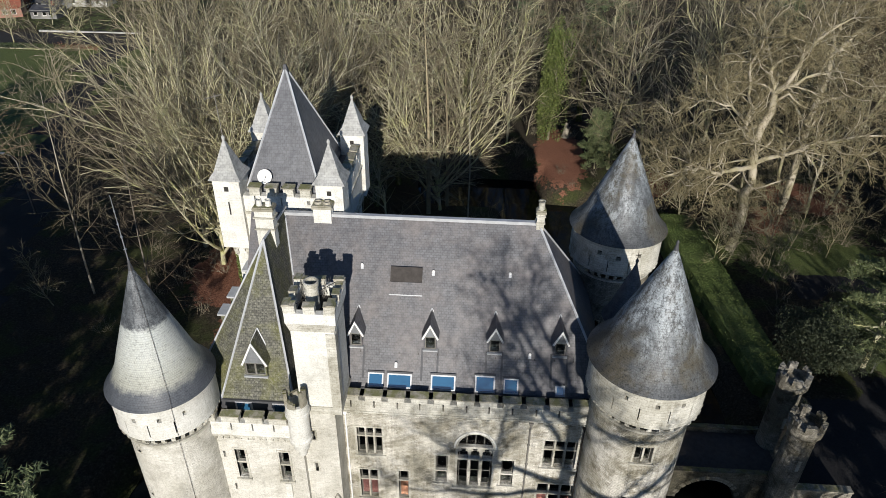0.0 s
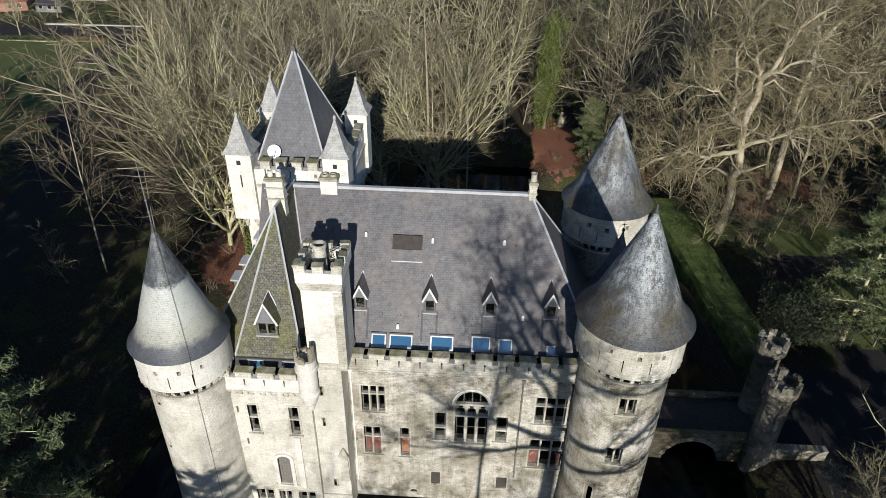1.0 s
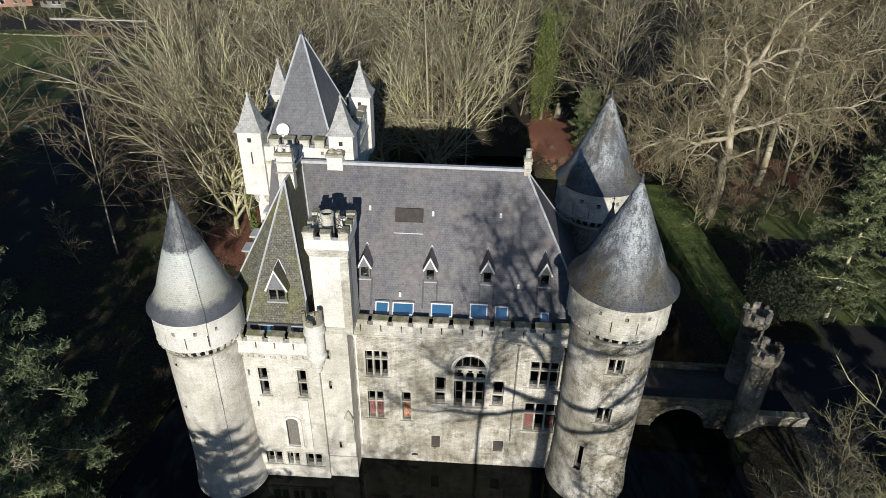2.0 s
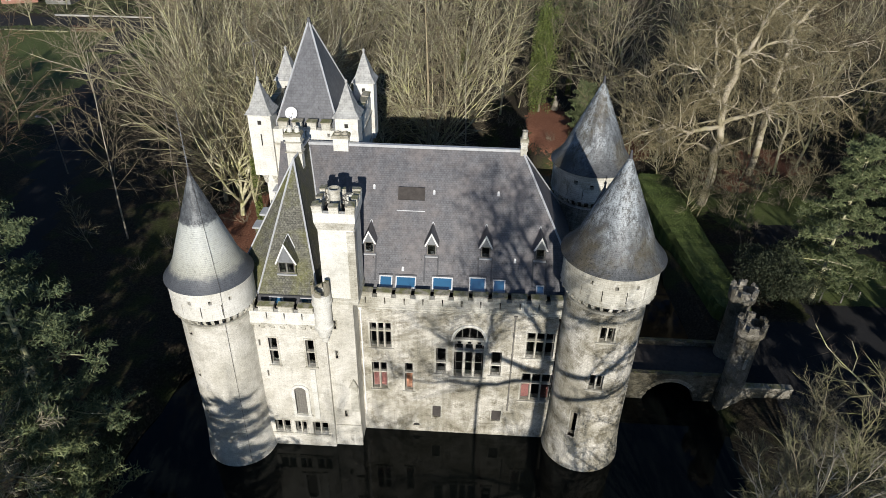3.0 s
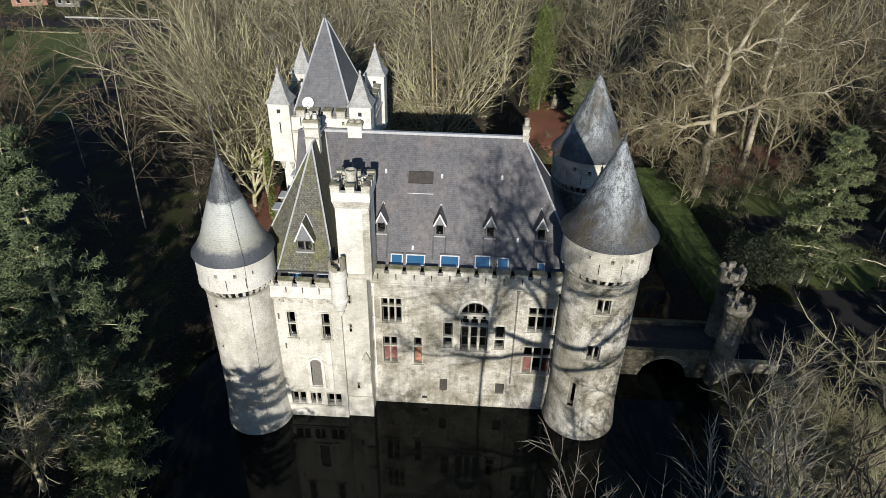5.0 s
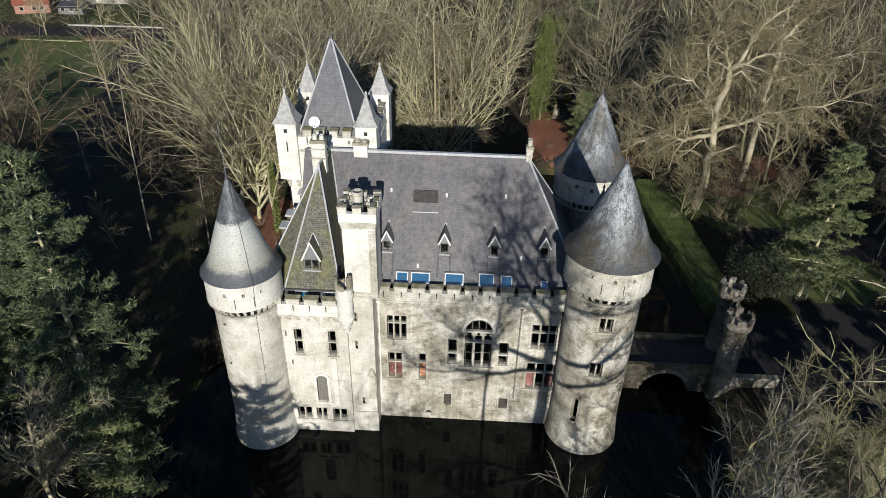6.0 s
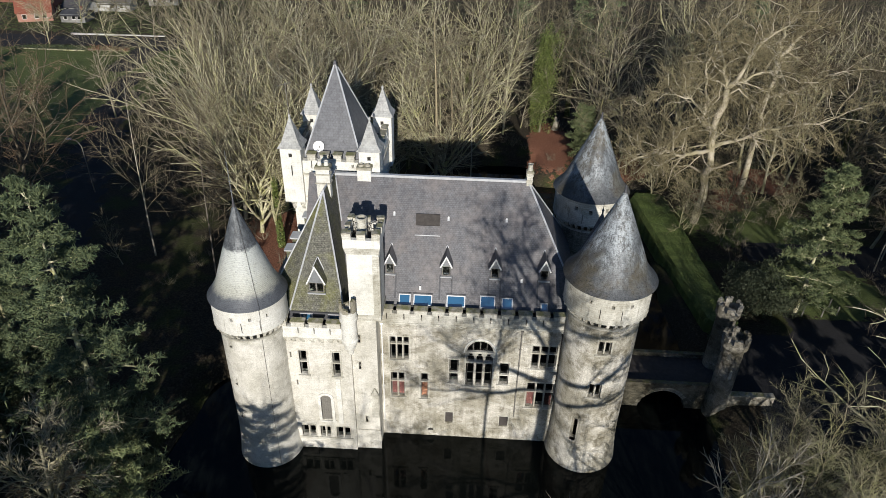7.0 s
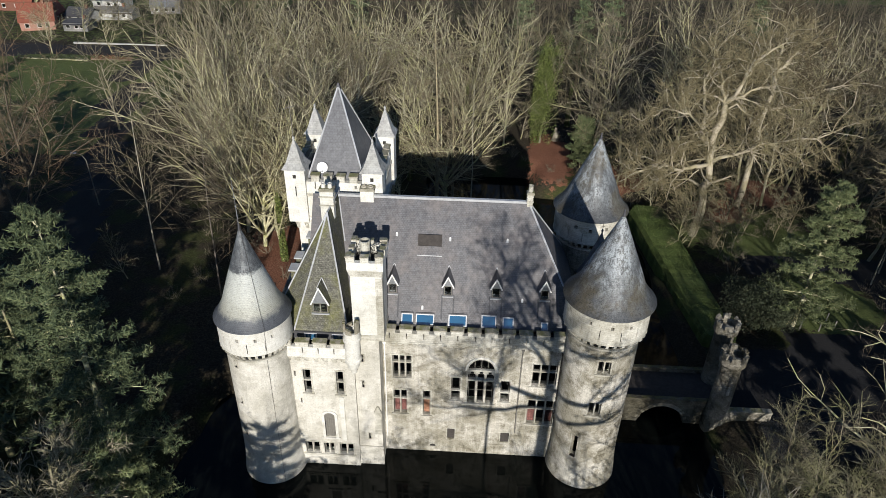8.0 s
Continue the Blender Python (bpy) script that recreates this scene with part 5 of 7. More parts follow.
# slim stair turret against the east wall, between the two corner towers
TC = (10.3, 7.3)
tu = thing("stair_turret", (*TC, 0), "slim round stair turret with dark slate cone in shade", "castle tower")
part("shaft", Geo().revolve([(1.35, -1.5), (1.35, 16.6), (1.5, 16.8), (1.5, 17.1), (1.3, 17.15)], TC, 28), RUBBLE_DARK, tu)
part("roof", Geo().revolve([(1.55, 16.95), (1.72, 17.0), (1.4, 17.55), (1.05, 18.5), (0.05, 21.5)], TC, 32), SLATE, tu, smooth=True)
tf = part("finial", Geo().revolve([(0.10, 21.2), (0.07, 21.6), (0.12, 21.75), (0.05, 21.9), (0.0, 21.92)], TC, 10), DARK_LEAD, tu)
part("spike", Geo().tube([(*TC, 21.9), (*TC, 22.5)], [0.03, 0.015], 6), IRON, tf)
part("cross_bar", Geo().tube([(TC[0] - 0.16, TC[1], 22.2), (TC[0] + 0.16, TC[1], 22.2)], 0.025, 5), IRON, tf)
# lightning cable down the west tower
g = Geo()
pts = []
for k, (rr, z) in enumerate(((0.1, 26.0), (1.0, 23.4), (2.0, 20.5), (2.38, 19.4), (2.88, 18.52), (3.27, 18.03), (3.08, 17.8), (3.06, 15.7), (2.76, 15.0), (2.70, 9.0), (2.70, 4.6), (2.85, 2.0), (2.99, 0.2))):
    a = radians(-54 - 0.5 * k)
    pts.append((WT[0] + rr * math.cos(a), WT[1] + rr * math.sin(a), z + 0.06))
cable = new("lightning_cable", Geo().tube(pts, 0.011, 5).mesh("lightning_cable"))
cable.data.materials.append(IRON)
tagged(cable, "thin dark lightning cable fixed down the tower", "cable")

# ---- the keep ----
kp = thing("keep", (-14.2, 13.6, 0), "square whitened stone keep with four corner turrets", "castle keep")
KX0, KX1, KY0, KY1 = -18.4, -10.05, 8.75, 18.5
for o, a, L in (((KX0, KY0), 0, KX1 - KX0), ((KX1, KY0), 90, KY1 - KY0), ((KX1, KY1), 180, KX1 - KX0), ((KX0, KY1), 270, KY1 - KY0)):
    inn = wall_fn(o, a)
    cut = 0.8 if a in (90, 270) else 0.0
    part("wall", Geo().grid_wall([0.35 + cut, L - 0.35 - cut], [-1.5, 20.6], [], 0.8, lambda u, z, d, inn=inn: inn(u, z, d + 0.35)), WHITE_ASHLAR, kp)
    sl = [(L * 0.34, L * 0.34 + 0.1, 22.0, 23.3), (L * 0.5, L * 0.5 + 0.1, 24.0, 24.7), (L * 0.28, L * 0.28 + 0.1, 24.0, 24.8), (L * 0.72, L * 0.72 + 0.22, 24.2, 24.5)]
    part("upper_wall", Geo().grid_wall([cut * 0.75, L - cut * 0.75], [20.6, 24.75], sl, 0.6, inn), WHITE_ASHLAR, kp)
    corbel_table(kp, wall_fn(o, a)(0.35, 0, 0.35)[:2], a, L - 0.7, 20.75, 9, 0.36, 1.1)
    g = Geo()
    g.grid_wall([0.9, L - 0.9], [23.35, 23.55], [], 0.3, lambda u, z, d, inn=inn: inn(u, z, d - 0.1))
    g.grid_wall([-0.08 if not cut else 0.3, L + 0.08 if not cut else L - 0.3], [21.05, 21.22], [], 0.3, lambda u, z, d, inn=inn: inn(u, z, d - 0.08))
    part("string_course", g, ASHLAR, kp)
    n = 4
    w = (L - 3.2 - 0.45 * 5) / n
    body, cap = merlon_mesh(w, 0.5, 0.6)
    for i in range(n):
        m = wall_pose(o, a, 1.6 + 0.45 + w / 2 + i * (w + 0.45), 24.75) @ Matrix.Translation((0, 0.25, 0))
        placed("merlon", body, m, kp)
        placed("coping_stone", cap, m, kp)
part("deck", Geo().box(KX0 + 0.5, KX1 - 0.5, KY0 + 0.5, KY1 - 0.5, 24.1, 24.3), DARK_LEAD, kp)
ap = (-14.29, 13.56, 32.3)
c4 = [(-16.95, 9.65, 24.5), (-11.6, 9.65, 24.5), (-11.6, 17.5, 24.5), (-16.95, 17.5, 24.5)]
g = Geo()
for i in range(4):
    g.face([c4[i], c4[(i + 1) % 4], ap])
kr = part("roof", g, KEEP_SLATE, kp, "tall plain grey slate pyramid roof")
for p in c4:
    part("hip_capping", Geo().tube([p, ap], 0.085, 6), LEAD, kr)
part("finial", Geo().tapered(ap[:2], (0.2, 0.2), (0.08, 0.08), 31.95, 32.5), DARK_LEAD, kr)
for i, (x, y) in enumerate(((-17.75, 9.3), (-10.68, 9.25), (-10.68, 17.95), (-17.75, 17.9))):
    h = 0.92
    g = Geo().box(x - h, x + h, y - h, y + h, 20.7, 26.15)
    tt = part("corner_turret", g, WHITE_ASHLAR, kp, "square corner turret with small pyramid roof")
    # No holes here: dark plates paint the slits' inner darkness.
    part("turret_slit", Geo().box(x - 0.17, x + 0.13, y - h - 0.015, y - h + 0.05, 25.2, 25.55), DARK_ROOM, tt)
    part("turret_slit", Geo().box(x - 0.05, x + 0.05, y - h - 0.012, y - h + 0.05, 23.4, 24.4), DARK_ROOM, tt)
    k = Geo()
    e = h + 0.2
    zt = 28.75
    base = [(x - e, y - e, 26.05), (x + e, y - e, 26.05), (x + e, y + e, 26.05), (x - e, y + e, 26.05)]
    mid = [(x - h * 0.8, y - h * 0.8, 26.6), (x + h * 0.8, y - h * 0.8, 26.6), (x + h * 0.8, y + h * 0.8, 26.6), (x - h * 0.8, y + h * 0.8, 26.6)]
    for j in range(4):
        k.face([base[j], base[(j + 1) % 4], mid[(j + 1) % 4], mid[j]])
        k.face([mid[j], mid[(j + 1) % 4], (x, y, zt)])
    k.face(base[::-1])
    part("turret_roof", k, SPIRE_SLATE, tt, "pale weathered pyramid roof")
    part("turret_finial", Geo().revolve([(0.07, zt - 0.25), (0.12, zt - 0.05), (0.1, zt + 0.1), (0.0, zt + 0.2)], (x, y), 10), SPIRE_SLATE, tt)
mast = new("antenna", Geo().tube([(-17.75, 9.3, 28.7), (-17.8, 9.2, 31.8)], 0.03, 5).tube([(-18.5, 9.2, 31.4), (-17.3, 9.2, 31.75)], 0.035, 5).tube([(-18.4, 9.0, 31.45), (-18.3, 9.5, 31.4)], 0.03, 4).tube([(-18.1, 9.0, 31.55), (-18.0, 9.5, 31.5)], 0.03, 4).mesh("antenna"))
mast.data.materials.append(GREY_WOOD)
tagged(mast, "thin grey television antenna on the turret roof", "antenna")
# satellite dish
dish = thing("satellite_dish", (-15.5, 9.9, 24.3), "round white satellite dish on the keep's roof walk", "satellite dish")
g = Geo().revolve([(0.0, 0.0), (0.24, 0.025), (0.38, 0.07), (0.5, 0.135), (0.51, 0.15), (0.38, 0.09), (0.24, 0.045), (0.0, 0.02)], (0, 0), 32)
me = shared(g, DISH_PAINT, "reflector", True)
placed("reflector", me, Matrix.Translation((-15.5, 9.95, 25.65)) @ Matrix.Rotation(radians(62), 4, "X"), dish)
part("mast", Geo().tube([(-15.45, 9.95, 24.3), (-15.45, 9.9, 25.7)], 0.04, 8), GREY_WOOD, dish)
part("feed_arm", Geo().tube([(-15.45, 9.65, 25.35), (-15.45, 9.05, 25.75)], 0.02, 6), GREY_WOOD, dish)

# ---- bridge and gate ----
br = thing("bridge", (18.5, 8, 0), "stone arched bridge over the moat in shade", "bridge")
g = Geo()
n = 14
xa, xb, zt = 16.7, 21.5, 2.3
g.grid_wall([0, 2.6], [-1.5, 2.75], [], 5.0, wall_fn((14.1, 5.5), 0))
g.grid_wall([0, 2.6], [-1.5, 2.75], [], 5.0, wall_fn((xb, 5.5), 0))
arc = [(xa + (xb - xa) * k / n, 0.2 + (zt - 0.2) * math.sin(math.pi * k / n) ** 0.55) for k in range(n + 1)]
for (x0, z0), (x1, z1) in zip(arc, arc[1:]):
    g.hexa([(x0, 5.5, z0), (x1, 5.5, z1), (x1, 10.5, z1), (x0, 10.5, z0), (x0, 5.5, 2.75), (x1, 5.5, 2.75), (x1, 10.5, 2.75), (x0, 10.5, 2.75)])
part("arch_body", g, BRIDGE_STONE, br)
vs = Geo().hexa([(-0.17, -0.05, 0), (0.17, -0.05, 0), (0.17, 0.3, 0), (-0.17, 0.3, 0), (-0.2, -0.05, 0.42), (0.2, -0.05, 0.42), (0.2, 0.3, 0.42), (-0.2, 0.3, 0.42)])
vm = shared(vs, RUBBLE_DARK, "voussoir")
for (x0, z0), (x1, z1) in zip(arc, arc[1:]):
    a = math.atan2(z1 - z0, x1 - x0)
    placed("voussoir", vm, Matrix.Translation(((x0 + x1) / 2, 5.5, (z0 + z1) / 2)) @ Matrix.Rotation(-a, 4, "Y"), br)
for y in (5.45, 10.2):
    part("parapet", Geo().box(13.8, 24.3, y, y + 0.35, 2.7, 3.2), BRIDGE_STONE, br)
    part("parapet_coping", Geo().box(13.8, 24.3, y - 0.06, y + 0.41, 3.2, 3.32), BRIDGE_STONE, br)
# The deck's dark colour stands in for the shade on it.
part("deck", Geo().box(13.6, 24.6, 5.85, 10.15, 2.6, 2.79), HATCH_AND_SHADE, br)


def gate_tower(c, z1, r):
    t = thing("gate_turret", (c[0], c[1], 1), "slim battlemented stone gate turret by the bridge", "gate turret", "gate turrets")
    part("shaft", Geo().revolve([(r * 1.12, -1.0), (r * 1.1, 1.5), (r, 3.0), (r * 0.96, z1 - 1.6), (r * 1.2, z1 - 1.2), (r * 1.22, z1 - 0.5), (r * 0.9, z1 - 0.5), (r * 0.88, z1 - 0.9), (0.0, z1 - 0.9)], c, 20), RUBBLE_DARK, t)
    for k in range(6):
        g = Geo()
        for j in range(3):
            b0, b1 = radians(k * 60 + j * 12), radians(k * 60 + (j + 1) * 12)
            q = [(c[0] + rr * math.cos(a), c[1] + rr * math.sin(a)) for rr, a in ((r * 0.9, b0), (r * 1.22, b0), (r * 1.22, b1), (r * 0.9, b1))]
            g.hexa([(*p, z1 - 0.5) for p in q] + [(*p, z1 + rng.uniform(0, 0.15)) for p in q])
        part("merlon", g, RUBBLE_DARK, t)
    part("slit_frame", Geo().box(c[0] - 0.12, c[0] + 0.12, c[1] - r * 1.03, c[1] - r * 0.8, 5.5, 6.6), ASHLAR, t)
    return t


gate_tower((24.35, 5.1), 10.2, 1.05)
gate_tower((24.9, 9.4), 10.7, 1.02)
gw = thing("gate_wall", (26, 4.6, 1), "low mossy stone wall beside the gate turret", "wall")
part("wall", Geo().box(24.9, 29.5, 4.3, 4.8, 0.2, 3.1), RUBBLE_DARK, gw)
part("coping", Geo().box(24.9, 29.5, 4.22, 4.88, 3.1, 3.25), COPING, gw)


# ---- trees ----
def tube_arrays(paths):
    """Corner points, quads and triangles of many tapered tubes; a path is (points, radii, sides), and one of two points and three sides ends in a tip."""
    V, Q, T, start = [], [], [], 0
    groups = {}
    for q in paths:
        groups.setdefault((len(q[0]), q[2]), []).append(q)
    for (m, sides), same in sorted(groups.items()):
        P = np.array([[tuple(p) for p in q[0]] for q in same], float)
        R = np.array([q[1] for q in same], float)
        D = np.empty_like(P)
        D[:, 1:-1] = P[:, 2:] - P[:, :-2]
        D[:, 0], D[:, -1] = P[:, 1] - P[:, 0], P[:, -1] - P[:, -2]
        D /= np.linalg.norm(D, axis=2)[..., None] + 1e-9
        mean = P[:, -1] - P[:, 0]
        mean /= np.linalg.norm(mean, axis=1)[:, None] + 1e-9
        ref = np.where(np.abs(mean[:, 2:3]) < 0.8, np.array([[0, 0, 1.0]]), np.array([[1.0, 0, 0]]))[:, None, :]
        U = np.cross(D, np.broadcast_to(ref, D.shape))
        U /= np.linalg.norm(U, axis=2)[..., None] + 1e-9
        W = np.cross(D, U)
        n = len(same)
        ring = np.empty((n, m, sides, 3))
        for k in range(sides):
            c, s = math.cos(2 * math.pi * k / sides), math.sin(2 * math.pi * k / sides)
            ring[:, :, k] = P + R[..., None] * (c * U + s * W)
        if m == 2 and sides == 3:
            V.append(np.concatenate([ring[:, 0], P[:, 1:2]], 1).reshape(-1, 3))
            base = start + np.arange(n)[:, None] * 4
            T += [base + [0, 1, 3], base + [1, 2, 3], base + [2, 0, 3]]
            start += n * 4
            continue
        V.append(ring.reshape(-1, 3))
        base = start + (np.arange(n)[:, None] * m + np.arange(m - 1)[None, :]).reshape(-1, 1) * sides
        for k in range(sides):
            k2 = (k + 1) % sides
            Q.append(np.hstack([base + k, base + k2, base + sides + k2, base + sides + k]))
        start += n * m * sides
    return np.vstack(V), np.vstack(Q) if Q else np.zeros((0, 4), int), np.vstack(T) if T else np.zeros((0, 3), int)


def mesh_of(name, V, Q, T, material, smooth=True):
    me = bpy.data.meshes.new(name)
    loops = np.concatenate([Q.ravel(), T.ravel()]).astype(np.int32)
    me.vertices.add(len(V))
    me.vertices.foreach_set("co", V.ravel())
    me.loops.add(len(loops))
    me.loops.foreach_set("vertex_index", loops)
    me.polygons.add(len(Q) + len(T))
    me.polygons.foreach_set("loop_start", np.concatenate([np.arange(len(Q)) * 4, Q.size + np.arange(len(T)) * 3]).astype(np.int32))
    me.polygons.foreach_set("use_smooth", [smooth] * (len(Q) + len(T)))
    me.update(calc_edges=True)
    me.materials.append(material)
    return me


def tubes(name, paths, material, smooth=True):
    """One mesh of many tapered tubes."""
    return mesh_of(name, *tube_arrays(paths), material, smooth)


def turned(d, angle, r):
    """The direction d turned by an angle (radians) to a random side."""
    side = d.cross(Vector((r.uniform(-1, 1), r.uniform(-1, 1), r.uniform(-1, 1))))
    side = side.normalized() if side.length > 1e-4 else Vector((1, 0, 0))
    return (d * math.cos(angle) + side * math.sin(angle)).normalized()


def grow(out, r, p, d, length, rad, level, spec):
    sp = spec[level]
    n = sp["segs"]
    pts = [(p.copy(), d.copy(), rad)]
    for i in range(n):
        d = (d + Vector((r.gauss(0, 1), r.gauss(0, 1), r.gauss(0, 1))) * sp["wob"] + Vector((0, 0, sp["up"]))).normalized()
        p = p + d * (length / n)
        pts.append((p.copy(), d.copy(), max(rad * (1 - (1 - sp["tip"]) * (i + 1) / n), 0.012)))
    out.append(([q[0] for q in pts], [q[2] for q in pts], sp["sides"], level))
    if level + 1 >= len(spec):
        return
    kids = sp["kids"]
    for k in range(kids):
        t = sp["from"] + (1 - sp["from"]) * (k + r.random()) / kids
        f = min(t * n, n - 1e-3)
        i = int(f)
        a, b = pts[i], pts[i + 1]
        at = a[0].lerp(b[0], f - i)
        rr = (a[2] + (b[2] - a[2]) * (f - i)) * sp["thin"]
        nd = turned(b[1], radians(r.gauss(sp["angle"], 9)), r)
        if nd.z < sp["low"]:
            nd.z = sp["low"] + 0.3 * r.random()
            nd.normalize()
        grow(out, r, at, nd, length * sp["ratio"] * (1.15 - sp["taper"] * t) * r.uniform(0.8, 1.2), rr, level + 1, spec)
    if level > 0 and level + 1 < len(spec):
        grow(out, r, pts[-1][0], turned(pts[-1][1], radians(18), r), length * sp["ratio"] * 0.8, pts[-1][2], level + 1, spec)


def lv(segs, wob, up, tip, sides, kids=0, start=0.3, angle=45, ratio=0.5, taper=0.5, thin=0.6, low=-0.2):
    return {"segs": segs, "wob": wob, "up": up, "tip": tip, "sides": sides, "kids": kids, "from": start, "angle": angle, "ratio": ratio, "taper": taper, "thin": thin, "low": low}


def bare_tree_meshes(seed, h, spec, rad, trunk_mat, twig_mat, trunk_levels=1, lean=0.03, limbs=(), least=0.012, bold=1.0):
    """bold: how much thicker the limbs are than their taper gives."""
    r = random.Random(seed)
    out = []
    grow(out, r, Vector((0, 0, -0.4)), Vector((r.uniform(-lean, lean), r.uniform(-lean, lean), 1)).normalized(), h * spec[0]["len"], rad, 0, spec)
    for z, az, rise, length, thick in limbs:
        grow(out, r, Vector((0, 0, z)), Vector((math.cos(radians(az)), math.sin(radians(az)), rise)).normalized(), length, thick, 1, spec)
    tr = [(s[0], [max(q * (bold if s[3] else 1.0), 2 * least) for q in s[1]], s[2]) for s in out if s[3] <= trunk_levels]
    cr = [(s[0], [max(q, least) for q in s[1]], s[2]) for s in out if s[3] > trunk_levels]
    return tubes("trunk", tr, trunk_mat), tubes("crown", cr, twig_mat)


def with_len(spec, f):
    spec[0]["len"] = f
    return spec


FAN = with_len([lv(6, 0.09, 0.05, 0.3, 6, 12, 0.14, 34, 0.62, 0.35, 0.55, 0.35), lv(5, 0.12, 0.05, 0.25, 4, 9, 0.12, 36, 0.40, 0.5, 0.5, 0.05), lv(2, 0.16, 0.05, 0.3, 3, 9, 0.1, 38, 0.5, 0.4, 0.55, -0.2), lv(1, 0.18, 0.05, 0.4, 3)], 0.72)
BEECH = with_len([lv(4, 0.04, 0.03, 0.6, 7, 19, 0.2, 42, 1.9, 0.25, 0.5, 0.3), lv(6, 0.08, 0.05, 0.2, 4, 14, 0.15, 36, 0.26, 0.5, 0.5, 0.0), lv(2, 0.16, 0.05, 0.3, 3, 9, 0.1, 40, 0.5, 0.4, 0.55, -0.3), lv(1, 0.18, 0.05, 0.4, 3)], 0.34)
WIDE = with_len([lv(6, 0.12, 0.04, 0.3, 6, 12, 0.2, 54, 0.60, 0.45, 0.55, 0.05), lv(5, 0.2, 0.04, 0.25, 4, 10, 0.15, 46, 0.40, 0.5, 0.5, -0.2), lv(2, 0.22, 0.03, 0.3, 3, 9, 0.1, 44, 0.5, 0.4, 0.55, -0.4), lv(1, 0.25, 0.02, 0.4, 3)], 0.75)
TALL = with_len([lv(8, 0.08, 0.04, 0.12, 6, 24, 0.12, 56, 0.30, 0.7, 0.42, 0.0), lv(4, 0.15, 0.05, 0.3, 3, 10, 0.12, 44, 0.40, 0.4, 0.5, -0.2), lv(1, 0.16, 0.03, 0.4, 3, 7, 0.12, 44, 0.5, 0.4, 0.6, -0.4), lv(1, 0.2, 0.0, 0.5, 3)], 1.0)
LARCH = with_len([lv(9, 0.012, 0.03, 0.08, 7, 60, 0.12, 80, 0.25, 0.72, 0.34, -0.1), lv(4, 0.06, 0.03, 0.3, 3, 16, 0.15, 55, 0.34, 0.4, 0.5, -0.5), lv(1, 0.12, -0.02, 0.5, 3)], 1.0)
BIRCH = with_len([lv(9, 0.035, 0.02, 0.1, 6, 20, 0.3, 40, 0.30, 0.6, 0.35, 0.1), lv(4, 0.08, 0.02, 0.3, 3, 8, 0.2, 40, 0.45, 0.4, 0.5, -0.3), lv(2, 0.12, -0.05, 0.4, 3, 4, 0.2, 35, 0.5, 0.4, 0.6, -0.7), lv(1, 0.1, -0.1, 0.5, 3)], 1.0)
PLANE = with_len([lv(6, 0.14, 0.04, 0.5, 8, 10, 0.35, 58, 0.98, 0.3, 0.6, -0.05), lv(10, 0.30, 0.05, 0.16, 6, 13, 0.2, 52, 0.32, 0.4, 0.42, -0.3), lv(5, 0.30, -0.02, 0.3, 4, 9, 0.1, 48, 0.42, 0.4, 0.5, -0.8), lv(2, 0.30, -0.10, 0.35, 3, 9, 0.1, 48, 0.55, 0.4, 0.6, -0.95), lv(1, 0.3, -0.05, 0.5, 3)], 0.5)
NEAR = with_len([lv(6, 0.08, 0.05, 0.4, 8, 10, 0.22, 42, 0.52, 0.35, 0.55, 0.1), lv(5, 0.18, 0.05, 0.3, 5, 9, 0.15, 42, 0.45, 0.5, 0.55, -0.15), lv(4, 0.2, 0.04, 0.35, 4, 7, 0.12, 40, 0.48, 0.4, 0.6, -0.3), lv(2, 0.24, 0.04, 0.5, 3, 5, 0.1, 40, 0.55, 0.4, 0.7, -0.4), lv(1, 0.2, 0.03, 0.6, 3)], 0.75)
BANK = with_len([lv(5, 0.05, 0.05, 0.45, 8, 13, 0.3, 44, 0.82, 0.3, 0.55, 0.3), lv(6, 0.2, 0.06, 0.3, 5, 12, 0.15, 42, 0.36, 0.4, 0.55, -0.05), lv(4, 0.24, 0.04, 0.35, 4, 8, 0.12, 42, 0.48, 0.4, 0.6, -0.3), lv(2, 0.24, 0.04, 0.5, 3, 6, 0.1, 42, 0.55, 0.4, 0.7, -0.4), lv(1, 0.2, 0.03, 0.6, 3)], 0.5)
FARS = with_len([lv(4, 0.07, 0.05, 0.3, 4, 10, 0.3, 48, 0.5, 0.45, 0.5, 0.1), lv(2, 0.2, 0.06, 0.3, 3, 6, 0.15, 44, 0.5, 0.4, 0.55, -0.1), lv(1, 0.2, 0.05, 0.4, 3, 4, 0.15, 42, 0.6, 0.4, 0.6, -0.2), lv(1, 0.2, 0.05, 0.5, 3)], 0.72)


def leafy(name, points, size, material, seed, flat=0.0):
    """Many small folded leaves (two triangles each) round the given points."""
    r = np.random.RandomState(seed)
    P = np.array(points, float)
    n = len(P)
    a = r.normal(size=(n, 3))
    a[:, 2] *= 1 - flat
    a /= np.linalg.norm(a, axis=1)[:, None]
    b = np.cross(a, r.normal(size=(n, 3)))
    b /= np.linalg.norm(b, axis=1)[:, None]
    c = np.cross(a, b)
    s = size * r.uniform(0.6, 1.4, (n, 1))
    V = np.stack([P - a * s, P + b * s * 0.55 + c * s * 0.15, P + a * s, P - b * s * 0.55 + c * s * 0.15], 1).reshape(-1, 3)
    base = np.arange(n)[:, None] * 4
    T = np.vstack([base + [0, 1, 2], base + [0, 2, 3]])
    me = bpy.data.meshes.new(name)
    me.from_pydata(V.tolist(), [], T.tolist())
    me.materials.append(material)
    return me


